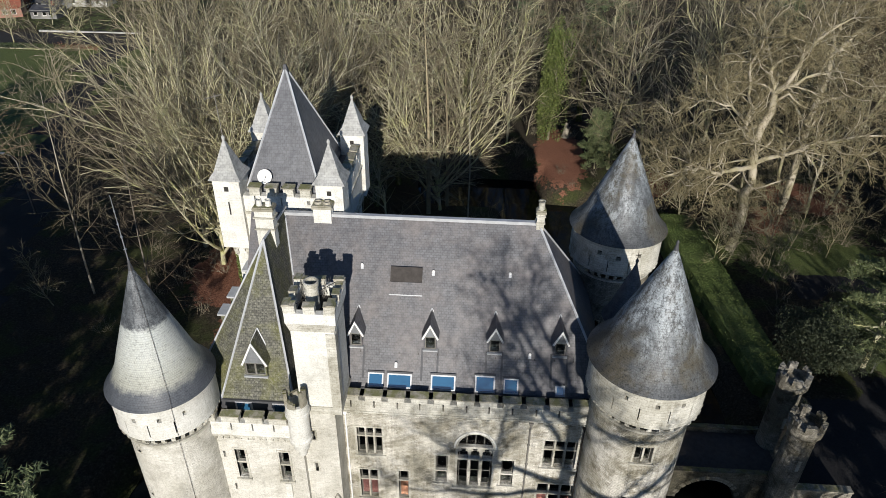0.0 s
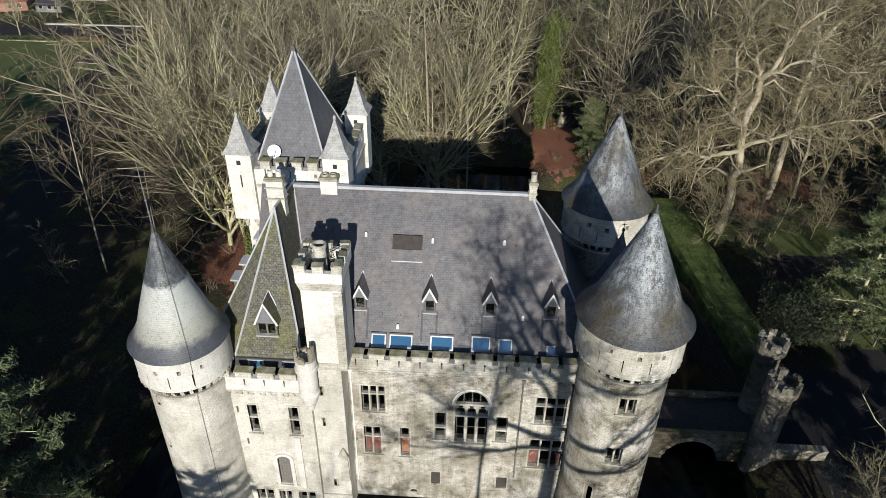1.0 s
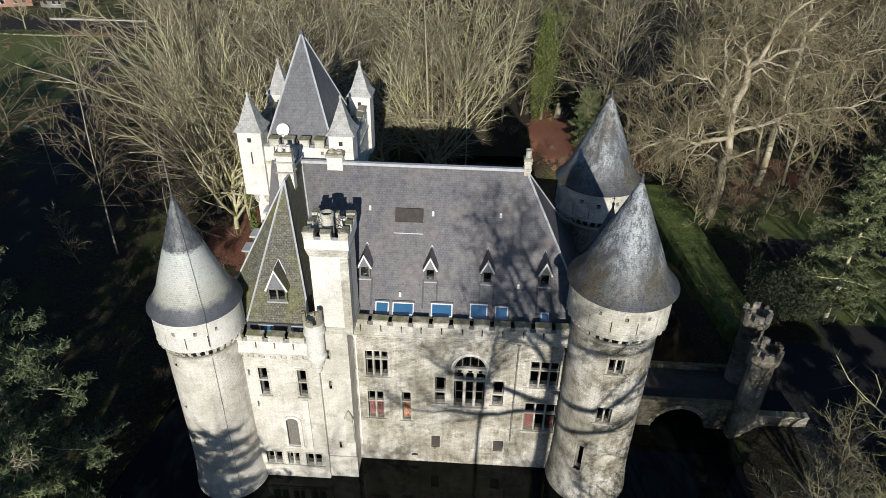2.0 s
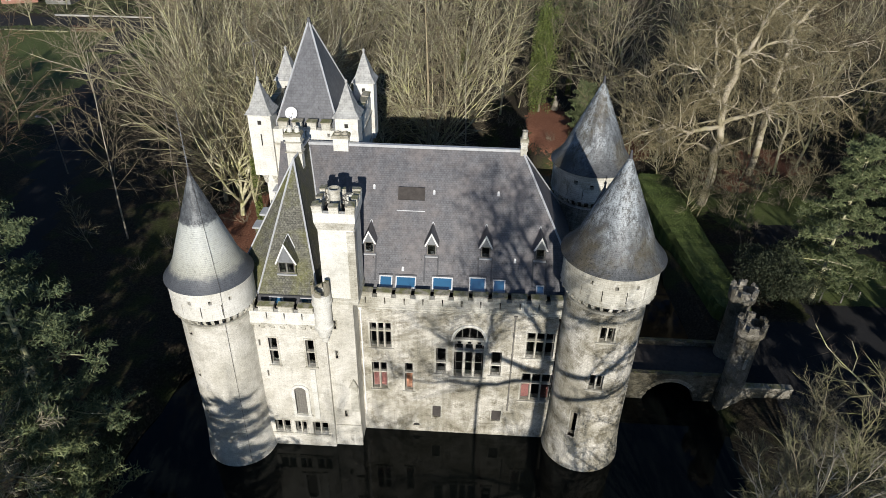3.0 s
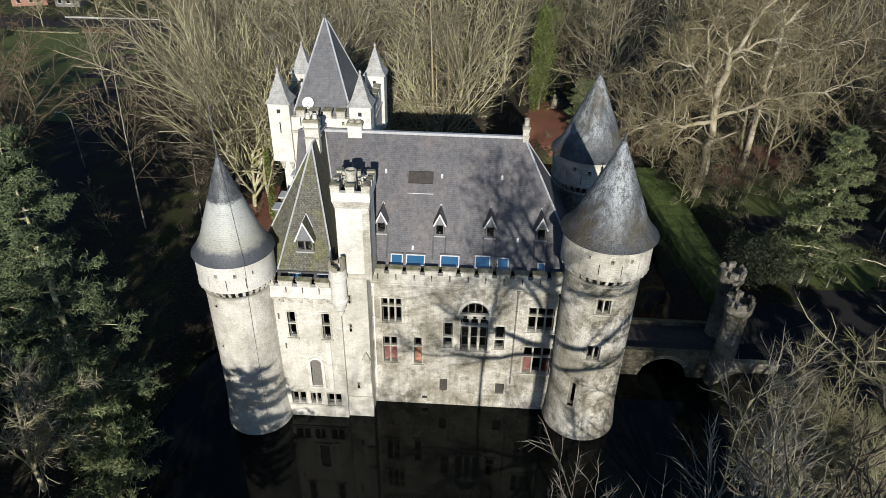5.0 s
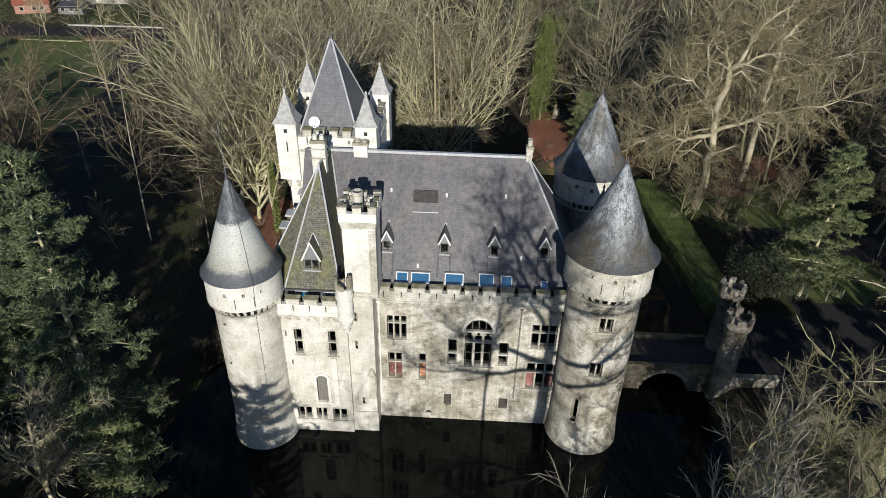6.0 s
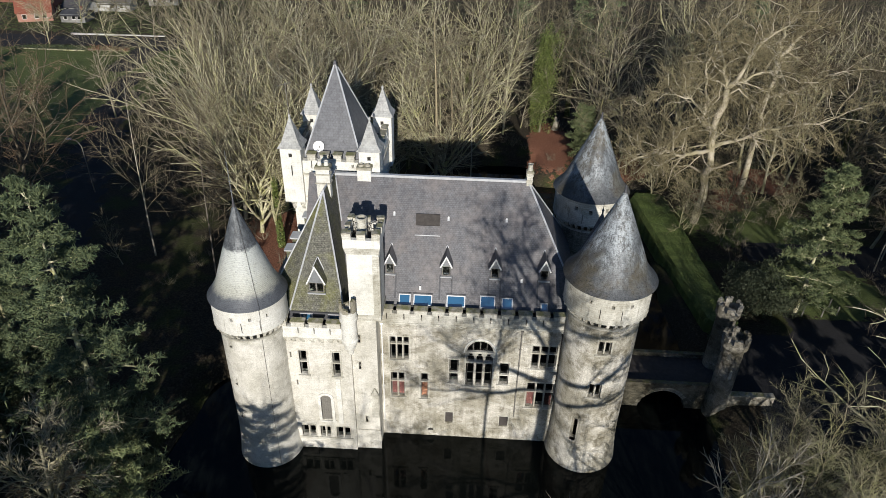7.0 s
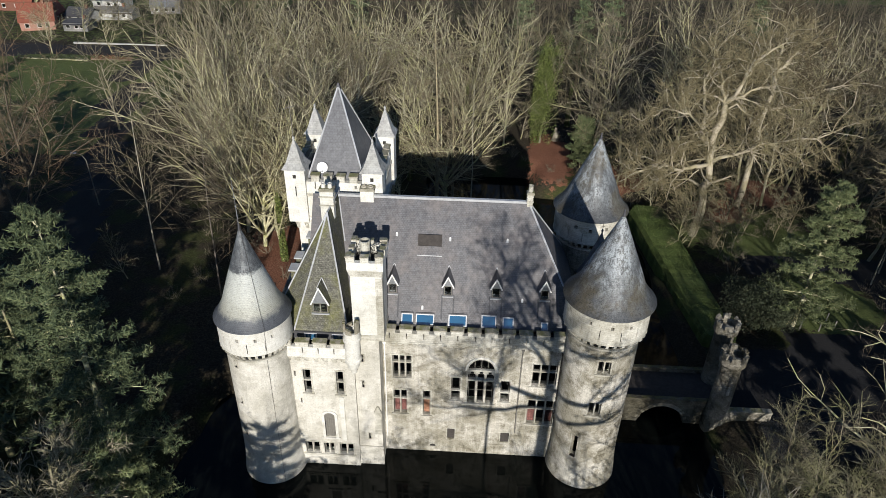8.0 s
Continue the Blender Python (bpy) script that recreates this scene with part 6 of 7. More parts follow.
def pine_meshes(seed, h, spread, needles, n_boughs=46, spikes=13, droop=-0.05, tuft=1.0):
    """A shaggy conifer: a straight trunk, uneven boughs and tufts of needles at their tips."""
    r = random.Random(seed)
    wood, tufts = [], []
    pts = [Vector((0, 0, -0.4))]
    for i in range(8):
        pts.append(pts[-1] + Vector((r.gauss(0, 0.06), r.gauss(0, 0.06), h / 8)))
    wood.append((pts, [h * 0.014 * (1 - i / 8.5) for i in range(9)], 7))
    boughs = []
    for k in range(n_boughs):
        t = 0.16 + 0.83 * (k + r.random()) / n_boughs
        z = t * h
        base = Vector((0, 0, z))
        az = k * 2.4 + r.uniform(-0.5, 0.5)
        L = spread * (1.05 - t) ** 0.75 * r.uniform(0.6, 1.25) + 0.5
        d = Vector((math.cos(az), math.sin(az), r.uniform(-0.1, 0.35) + (t - 0.5) * 0.6)).normalized()
        p, rad = base, 0.05 + 0.012 * L
        n = 5
        path = [p]
        for i in range(n):
            d = (d + Vector((r.gauss(0, 0.1), r.gauss(0, 0.1), droop + r.gauss(0, 0.08)))).normalized()
            p = p + d * (L / n)
            path.append(p)
        boughs.append((path, [rad * (1 - i / (n + 0.5)) for i in range(n + 1)], 4))
        tips = []
        for i in range(1, n + 1):
            for s in range(3 if i < n else 4):
                side = turned(d, radians(r.uniform(35, 75)), r)
                side.z = abs(side.z) * 0.5 + 0.1
                ll = L * 0.22 * r.uniform(0.5, 1.2) + 0.25
                e = path[i] + side.normalized() * ll
                boughs.append(([path[i], e], [0.022, 0.01], 3))
                tips += [e, path[i].lerp(e, 0.55)]
        for e in tips:
            for s in range(max(spikes // 2, 1)):
                v = Vector((r.gauss(0, 1), r.gauss(0, 1), r.gauss(0.45, 0.8))).normalized() * r.uniform(0.25, 0.6) * tuft
                o = Vector((r.gauss(0, 0.15), r.gauss(0, 0.15), r.gauss(0, 0.1)))
                tufts.append(([e + o, e + o + v], [0.06 * tuft, 0.012], 3))
    return tubes("trunk", wood + boughs, BARK), tubes("needles", tufts, needles, False)


def bush_mesh(seed, rx, ry, h, n, leaf, material, lobes=9):
    r = random.Random(seed)
    cs = [(r.uniform(-0.55, 0.55) * rx, r.uniform(-0.55, 0.55) * ry, r.uniform(0.22, 0.78) * h, r.uniform(0.24, 0.48)) for _ in range(lobes)]
    pts = []
    while len(pts) < n:
        cx, cy, cz, f = r.choice(cs)
        v = Vector((r.gauss(0, 1), r.gauss(0, 1), r.gauss(0.2, 1))).normalized() * r.uniform(0.75, 1.06)
        p = (cx + v.x * rx * f, cy + v.y * ry * f, max(0.05, cz + v.z * h * f * 0.6))
        pts.append(p)
    return leafy("leaves", pts, leaf, material, seed)


def tree(name, meshes, m, label, category="tree", group="", names=("trunk", "crown")):
    """A tree at the pose m (which may scale it): an Empty at its foot with its parts."""
    t = new(name)
    t.matrix_basis = m
    tagged(t, label, category, group)
    for me, nm in zip(meshes, names):
        ob = new(nm, me)
        ob.parent = t
    return t


tr_rng = random.Random(21)


def stand(x, y, s=1.0, sz=None, turn=None, sink=0.1):
    turn = tr_rng.uniform(0, 2 * math.pi) if turn is None else turn
    return Matrix.Translation((x, y, ground_height(x, y) - sink)) @ Matrix.Rotation(turn, 4, "Z") @ Matrix.Diagonal((s, s, sz or s, 1))


KINDS = []
for i, (spec, h, rad, bm_, tm, lab) in enumerate((
        (FAN, 25, 0.30, BARK, TWIG, "tall bare tree with steeply rising grey-brown branches"),
        (BEECH, 25, 0.36, BARK, RED_TWIG, "bare domed tree with many long rising limbs"),
        (WIDE, 22, 0.30, BARK, TWIG, "bare spreading tree with mossy brown branches"),
        (WIDE, 21, 0.27, GREEN_BARK, PLANE_TWIG, "bare spreading tree with ochre twigs"),
        (TALL, 23, 0.24, BARK, TWIG, "slender bare woodland tree with fine twigs"),
        (TALL, 21, 0.22, GREEN_BARK, RED_TWIG, "slender bare tree with reddish fine twigs"))):
    KINDS.append((bare_tree_meshes(100 + i, h, spec, rad * 0.85, bm_, tm, 2, least=0.019, bold=1.45), h, lab))
IVY = leafy("ivy", [(0.42 * math.cos(a) * (1 - z / 16), 0.42 * math.sin(a) * (1 - z / 16), z) for a, z in ((tr_rng.uniform(0, 6.28), tr_rng.uniform(0.1, 9)) for _ in range(1300))], 0.17, IVY_LEAVES, 5)

# large trees that stand out
def plane_tree(seed, x, y, stems, twig, label):
    """A huge crooked plane tree: stems are (thickness below, thickness above, way points) from its foot, each with limbs and hanging twigs."""
    r = random.Random(seed)
    out = []
    z0 = ground_height(x, y)
    for r0, r1, pts in stems:
        way = []
        for a, b in zip(pts, pts[1:]):
            for k in range(3):
                f = k / 3
                way.append(Vector(a).lerp(Vector(b), f) + Vector((r.gauss(0, 0.22), r.gauss(0, 0.25), r.gauss(0, 0.2))) * (1 if k else 0.4))
        way.append(Vector(pts[-1]))
        n = len(way) - 1
        rad = [max(r0 + (r1 - r0) * i / n, 0.05) * 0.68 * r.uniform(0.9, 1.12) for i in range(n + 1)]
        out.append((way, rad, 8, 0))
        for i in range(1 if r0 < 0.5 else 3, n + 1):
            d = (way[i] - way[i - 1]).normalized()
            for k in range(4 if i == n else 3 if r1 + (r0 - r1) * (1 - i / n) < 0.36 else r.choice((0, 1, 2))):
                nd = turned(d, radians(r.uniform(35, 75)), r)
                nd.z = max(nd.z, -0.35)
                grow(out, r, way[i].copy(), nd.normalized(), r.uniform(3.0, 6.5), max(rad[i] * 0.45, 0.055), 1, twig)
    t = new("plane_tree")
    t.matrix_basis = Matrix.Translation((x, y, z0 - 0.1))
    tagged(t, label, "tree")
    for nm, me in (("trunk", tubes("trunk", [(q[0], [max(v, 0.05) for v in q[1]], q[2]) for q in out if q[3] <= 1], PLANE_BARK)), ("crown", tubes("crown", [(q[0], [max(v, 0.02) for v in q[1]], q[2]) for q in out if q[3] > 1], PLANE_TWIG))):
        ob = new(nm, me)
        ob.parent = t


KNOT = [lv(2, 0, 0, 1, 8), lv(6, 0.30, 0.02, 0.2, 4, 6, 0.2, 50, 0.42, 0.4, 0.5, -0.6), lv(3, 0.3, -0.04, 0.3, 3, 5, 0.1, 46, 0.5, 0.4, 0.55, -0.9), lv(1, 0.3, -0.08, 0.4, 3, 4, 0.1, 46, 0.55, 0.4, 0.6, -0.95), lv(1, 0.3, -0.05, 0.5, 3)]
plane_tree(7, 31.8, 42.0, (
    (0.85, 0.55, ((0, 0, -0.5), (0.3, 0, 6.0), (0, 0, 11.5), (-0.6, -0.2, 14.5), (-0.2, 0, 17.2), (0, 0.2, 20.5))),
    (0.42, 0.12, ((0, 0.2, 20.5), (-0.6, 1.0, 23.0), (-2.2, 1.2, 27.0))),
    (0.45, 0.12, ((0, 0.2, 20.5), (1.6, -0.6, 24.0), (2.4, -1.0, 26.6), (5.0, -1.4, 29.0))),
    (0.40, 0.10, ((0, 0.2, 20.5), (3.5, 1.5, 21.8), (7.0, 2.5, 22.5))),
    (0.42, 0.12, ((-0.6, -0.2, 14.5), (-2.5, -0.8, 16.4), (-2.4, -0.6, 19.0), (-3.2, -0.2, 22.5), (-2.6, 0.3, 26.0))),
    (0.30, 0.10, ((-2.5, -0.8, 17.0), (-5.0, -1.8, 19.6), (-8.2, -2.6, 20.2))),
    (0.46, 0.16, ((0, 0, 11.5), (-2.6, -1.0, 11.7), (-4.2, -1.6, 11.0), (-6.1, -2.0, 12.0), (-8.1, -2.4, 11.9), (-10.6, -2.8, 11.3))),
    (0.40, 0.12, ((-0.2, 0, 12.0), (4.0, -0.8, 14.0), (5.4, -1.2, 15.4), (8.0, -1.8, 16.0), (14.0, -2.0, 17.6))),
), KNOT, "huge bare plane tree with pale crooked limbs")
plane_tree(8, 41.5, 52.0, (
    (0.75, 0.45, ((0, 0, -0.5), (0.2, 0, 8.0), (0.2, 0, 14.0), (0.3, 0, 22.0))),
    (0.45, 0.12, ((0.3, 0, 22.0), (0.3, 0, 25.0), (0.0, 0.4, 30.0))),
    (0.36, 0.10, ((0.3, 0, 22.0), (2.2, -0.8, 25.2), (4.0, -1.2, 27.4))),
    (0.34, 0.10, ((0.2, 0, 16.0), (4.5, -1.5, 18.5), (9.0, -2.0, 21.0))),
    (0.34, 0.10, ((0.2, 0, 13.0), (-3.0, 1.0, 16.5), (-5.0, 1.0, 21.0))),
), KNOT, "huge bare plane tree with ivy round its trunk")
LAR = bare_tree_meshes(31, 22, LARCH, 0.25, LARCH_BARK, LARCH_BARK, 0)
tree("larch", LAR, stand(-7.0, 47.5, 1.32, 1.28), "tall straight bare larch with pale trunk")
tree("larch", LAR, stand(-4.6, 50.0, 1.05, 1.0), "tall straight bare larch with pale trunk")
BIR = bare_tree_meshes(41, 21, BIRCH, 0.12, BIRCH_BARK, RED_TWIG, 0, 0.1)
tree("birch", BIR, stand(-1.6, 47.0, 1.0, None, 0.5), "leaning pale birch with fine reddish twigs")
BIS = bare_tree_meshes(44, 21, BIRCH, 0.12, BIRCH_BARK, RED_TWIG, 0, 0.0)
for x, y, s in ((-31.3, 18.2, 1.14), (-42.8, 26.5, 1.14), (52, 30, 0.9), (54.5, 33, 0.95), (51.5, 22, 0.8)):
    tree("birch", BIS, stand(x, y, s), "slim pale-barked birch in the shade")
# trees that overhang the front bank
def bank_giant():
    """A tall bare tree with a clean stem and a few long limbs."""
    r = random.Random(55)
    spec = with_len([lv(6, 0.02, 0.03, 0.45, 9), lv(9, 0.17, 0.03, 0.2, 6, 11, 0.25, 44, 0.36, 0.4, 0.5, -0.1), lv(4, 0.2, 0.03, 0.3, 4, 8, 0.2, 42, 0.45, 0.4, 0.55, -0.2), lv(3, 0.22, 0.02, 0.4, 3, 4, 0.15, 40, 0.5, 0.4, 0.6, -0.3), lv(2, 0.2, 0.02, 0.5, 3)], 0.7)
    out = []
    grow(out, r, Vector((0, 0, -0.4)), Vector((0, 0, 1)), 26, 0.62, 0, spec[:1])
    stem = out[0][0]
    for z, dx, dy, dz, L, rad in ((17.3, -1, 0.1, 0.05, 12, 0.22), (18.3, -1, -0.2, 0.42, 14, 0.26), (16.8, 1, 0.2, 0.15, 9, 0.2), (19.3, 0.9, -0.3, 0.35, 9, 0.24), (20.8, -0.5, 0.3, 0.8, 9, 0.2), (22.0, 0.6, -0.3, 0.5, 7, 0.2),
                                  (23.5, -0.8, -0.3, 0.9, 10, 0.2), (24.3, 0.7, -0.2, 0.5, 7, 0.18), (25.6, -0.4, 0.1, 1.0, 8.5, 0.2), (25.2, -0.9, 0.2, 0.7, 9, 0.17)):
        i = min(int(z / 26 * 6), 5)
        at = stem[i].lerp(stem[i + 1], min(z / 26 * 6 - i, 1.0))
        grow(out, r, at, Vector((dx, dy, dz)).normalized(), L, rad, 1, spec)
    out = [(s[0], [max(q * 1.3, 0.014) for q in s[1]], s[2], s[3]) for s in out]
    return tubes("trunk", [s[:3] for s in out if s[3] <= 1], BARK), tubes("crown", [s[:3] for s in out if s[3] > 1], TWIG)


tree("bank_tree", bank_giant(), stand(9.65, -41.0, 1.0, 1.07, 0.0), "tall bare tree on the front bank of the moat")
HIGH = with_len([lv(6, 0.04, 0.05, 0.4, 7, 12, 0.64, 42, 0.27, 0.35, 0.5, 0.15), lv(5, 0.17, 0.05, 0.3, 4, 8, 0.15, 42, 0.45, 0.5, 0.55, 0.0), lv(3, 0.2, 0.04, 0.35, 3, 7, 0.12, 40, 0.5, 0.4, 0.6, -0.2), lv(2, 0.2, 0.03, 0.5, 3, 4, 0.1, 40, 0.55, 0.4, 0.7, -0.3), lv(1, 0.2, 0.02, 0.5, 3)], 0.92)
tree("bank_tree", bare_tree_meshes(46, 29.5, HIGH, 0.2, NEAR_BARK, PALE_TWIG, 2, 0.0, least=0.009), stand(4.4, -32.3, 1.0), "tall bare tree with a high fine-twigged crown")
NB = bare_tree_meshes(52, 14, NEAR, 0.2, NEAR_BARK, PALE_TWIG, 3, least=0.011, bold=1.25)
NC = bare_tree_meshes(57, 19, BANK, 0.30, NEAR_BARK, OLIVE_TWIG, 2, 0.03, least=0.0095, bold=1.0)
for x, y, s, k in ((23.9, -12.4, 1.0, 0.4), (24.0, -21.5, 1.05, 5.3)):
    tree("bank_tree", NC, stand(x, y, s, None, k), "spreading bare tree with pale grey limbs on the bank", "tree", "bare trees on the east bank")
for x, y, s, k in ((28.4, -13.5, 1.12, 0.9), (27.2, -4.2, 0.62, 1.9), (24.8, -6.2, 0.58, 4.9)):
    tree("bank_tree", NB, stand(x, y, s, None, k), "bare many-branched tree on the moat bank", "tree", "bare trees on the east bank")

# evergreens
PA = pine_meshes(61, 28, 4.8, FIR_NEEDLES, 60, 26, tuft=0.85)
PD = pine_meshes(65, 28, 6.4, FIR_NEEDLES, 44, 4, tuft=2.4)
PB = pine_meshes(62, 20, 5.2, PINE_NEEDLES, 52, 22, 0.02, tuft=0.95)
PC = pine_meshes(63, 12, 3.6, PINE_NEEDLES, 44, 12, -0.02)
nn = ("trunk", "needles")
tree("pine", PA, stand(-30.4, -8.6, 1.0), "large blue-green pine on the moat bank", names=nn)
tree("pine", PA, stand(-40.0, -3.5, 0.75), "large blue-green pine on the moat bank", names=nn)
tree("yew", PC, stand(-27.8, -12.4, 0.95, 1.1), "dense yellow-green young conifer", names=nn)
tree("bank_tree", NB, stand(-33.0, -13.4, 1.0, None, 0.7), "bare many-branched tree under the pines", "tree")
tree("pine", PB, stand(38.0, 20.3, 0.93), "yellow-green pine on the round lawn", names=nn)
tree("spruce", pine_meshes(64, 9, 2.6, PINE_NEEDLES, 60, 10, -0.06), stand(17.6, 63.6, 1.0), "small bright green spruce", names=nn)
tree("cypress", (KINDS[4][0][0], bush_mesh(71, 2.9, 2.7, 21, 17000, 0.15, IVY_LEAVES, 44)), stand(11.0, 73.0, 1.0), "tree overgrown with shaggy green ivy", names=("trunk", "leaves"))
HB = bush_mesh(72, 5.4, 5.2, 7.8, 16000, 0.12, HOLLY_LEAVES, 34)
hs = random.Random(73)
HT = []
for k in range(7):
    d = Vector((hs.gauss(0, 0.45), hs.gauss(0, 0.45), 1)).normalized()
    HT.append(([Vector((d.x, d.y, -0.3)) * 0.3, d * 2.4, d * 4.6], [0.11, 0.07, 0.03], 6))
HT = tubes("stems", HT, BARK)
for x, y, s, lab in ((32.8, 20.6, 0.9, "large dark evergreen holly bush"), (37.2, 20.5, 0.55, "small dark evergreen bush under the pine"), (27.3, 12.6, 0.45, "low dark evergreen bush by the gate"), (27.0, 44.5, 0.35, "low dark evergreen bush on the lawn")):
    tree("holly_bush", (HT, HB), stand(x, y, s), lab, "bush", names=("stems", "leaves"))

def hedge():
    """A broad clipped hedge along the east bank: a rounded core and a coat of small leaves."""
    r = random.Random(14)
    axis = [(27.9, 15.5), (27.6, 20.0), (27.1, 26.0), (26.7, 33.0), (26.2, 40.0), (25.8, 47.5)]
    g, pts = Geo(), []
    prof = [(-1.0, 0.0), (-1.0, 0.75), (-0.86, 1.0), (0.86, 1.0), (1.0, 0.75), (1.0, 0.0)]
    rings = []
    for i in range(41):
        f = i / 40 * (len(axis) - 1)
        k = min(int(f), len(axis) - 2)
        x = axis[k][0] + (axis[k + 1][0] - axis[k][0]) * (f - k)
        y = axis[k][1] + (axis[k + 1][1] - axis[k][1]) * (f - k)
        h = (1.85 + 0.8 * i / 40) * (0.72 if i in (0, 40) else 1.0) * (1 + 0.06 * noise.noise(Vector((y * 0.4, 0, 3))))
        rings.append([(x + a * h, y, 0.7 + b * (3.0 + 0.12 * noise.noise(Vector((x + a * 3, y * 0.5, 1))))) for a, b in prof])
    for A, B in zip(rings, rings[1:]):
        for j in range(len(prof) - 1):
            g.face([A[j], A[j + 1], B[j + 1], B[j]])
            n = 330 if j == 2 else 60
            for _ in range(n):
                u, v = r.random(), r.random()
                p = Vector(A[j]).lerp(Vector(A[j + 1]), u).lerp(Vector(B[j]).lerp(Vector(B[j + 1]), u), v)
                pts.append((p.x + r.gauss(0, 0.05), p.y + r.gauss(0, 0.05), p.z + r.gauss(0.03, 0.06)))
    g.face(rings[0])
    g.face(rings[-1][::-1])
    t = thing("hedge", (27, 32, 0.7), "broad clipped bright green hedge along the moat", "hedge")
    part("core", g, HEDGE_LEAVES, t)
    part("leaves", leafy("leaves", pts, 0.075, HEDGE_LEAVES, 15, 0.3), HEDGE_LEAVES, t)


hedge()

# the wood behind and beside the castle
def clear_of(x, y):
    if moat_edge(x, y) < 2.2:
        return False
    if -24.0 < x < 13 and -6 < y < 40:
        return False
    if 3 < x < 9 and 40 < y < 66:
        return False
    if 20 < x < 33 and -20 < y < 53:
        return False
    if 30 < x < 53 and 0 < y < 37:
        return False
    if 26 < x < 47 and 37 < y < 52:
        return False
    if 8 < x < 17 and 54 < y < 80:
        return False
    if x < -40 - (y - 46) * 0.36:
        return False
    if -33 < x < -20 and 12 < y < 34:
        return False
    if -70 < x < -34 and -6 < y < 22:
        return False
    if x < -66 and y < 128:
        return False
    if (y > 50 and x < -47 - (y - 56) * 0.42) or (x < -47 and y < 52) or (x < -32 and y < 47) or (x < -20 and y < 24):
        return False
    return True


placed_at = []
for j in range(12):
    for i in range(22):
        x = -88 + i * 8.3 + tr_rng.uniform(-3.4, 3.4)
        y = -4 + j * 8.3 + tr_rng.uniform(-3.4, 3.4)
        if not clear_of(x, y) or (x > 66 and y < 10) or (x < -62 and y < 40):
            continue
        if any(math.hypot(x - a, y - b) < 4.2 for a, b in placed_at):
            continue
        placed_at.append((x, y))
for x, y in placed_at:
    k = tr_rng.choice((0, 1, 1, 1, 2, 3, 3, 4, 5) if x < 15 else (0, 2, 2, 2, 3, 3, 5))
    meshes, h, lab = KINDS[k]
    s = tr_rng.uniform(0.85, 1.12)
    edge = y < 66 and -10 < x < 24
    if edge:
        s *= 0.85
    t = tree("bare_tree", meshes, stand(x, y, s, s * tr_rng.uniform(0.92, 1.1)), lab, "tree", "bare woodland trees")
    if tr_rng.random() < 0.16:
        iv = new("ivy", IVY)
        iv.parent = t
        tagged(iv, "ivy climbing the trunk")
for x, y, s in ((-30.5, 33.5, 1.05), (-34.0, 37.0, 1.06), (-36.5, 44.5, 1.1), (-40.5, 52.5, 1.08), (-27.5, 40.0, 1.05)):
    tree("bare_tree", KINDS[1][0], stand(x, y, s), KINDS[1][2], "tree", "bare woodland trees")
RUSSET = bare_tree_meshes(110, 24, WIDE, 0.24, DARK_BARK, RUSSET_TWIG, 1, least=0.017)
for x, y, s in ((-61.0, 29.0, 1.15), (-66.5, 37.5, 1.2)):
    tree("bare_tree", RUSSET, stand(x, y, s), "bare tree with russet twigs beside the lane", "tree", "bare trees beside the lane")
tree("bare_tree", KINDS[4][0], stand(19.6, 63.5, 1.1, 1.22), "tall pale bare tree at the wood's edge", "tree", "bare woodland trees")
for x, y in ((-26.8, 30.0), (-25.0, 36.5), (-21.5, 38.0)):
    t = tree("bare_tree", KINDS[tr_rng.choice((0, 3))][0], stand(x, y, tr_rng.uniform(1.0, 1.15)), KINDS[0][2], "tree", "bare woodland trees")
    iv = new("ivy", IVY)
    iv.parent = t
    tagged(iv, "ivy climbing the trunk")


def far_wood():
    """The woods beyond, too many to count: low-detail trees joined into one mesh."""
    base = []
    for k in range(5):
        r = random.Random(300 + k)
        out = []
        grow(out, r, Vector((0, 0, -0.4)), Vector((0, 0, 1)), 21 * FARS[0]["len"], 0.2, 0, FARS)
        base.append(tube_arrays([(s[0], [max(q, 0.025) for q in s[1]], s[2]) for s in out]))
    V, Q, T, n = [], [], [], 0
    r = random.Random(9)
    spots = []
    for j in range(23):
        for i in range(46):
            x = -215 + i * 10.2 + r.uniform(-3.5, 3.5)
            y = 4 + j * 9.0 + r.uniform(-3.5, 3.5)
            inside = -90 < x < 92 and y < 96
            if inside or abs(x) > 45 + 0.82 * (y + 45) or (x < -66 and y < 128) or (x < -88 and y < 190):
                continue
            if r.random() < 0.1:
                continue
            spots.append((x, y))
    for x, y in spots:
        v, q, tri = base[r.randrange(5)]
        a, s, sz = r.uniform(0, 6.28), r.uniform(0.8, 1.15), r.uniform(0.8, 1.2)
        c, sn = math.cos(a) * s, math.sin(a) * s
        w = np.stack([v[:, 0] * c - v[:, 1] * sn + x, v[:, 0] * sn + v[:, 1] * c + y, v[:, 2] * sz + ground_height(x, y)], 1)
        V.append(w)
        Q.append(q + n)
        T.append(tri + n)
        n += len(v)
    me = mesh_of("far_wood", np.vstack(V), np.vstack(Q), np.vstack(T), FAR_TWIG)
    tagged(new("far_wood", me), "distant bare winter woodland", "woodland", "", "stuff")


far_wood()

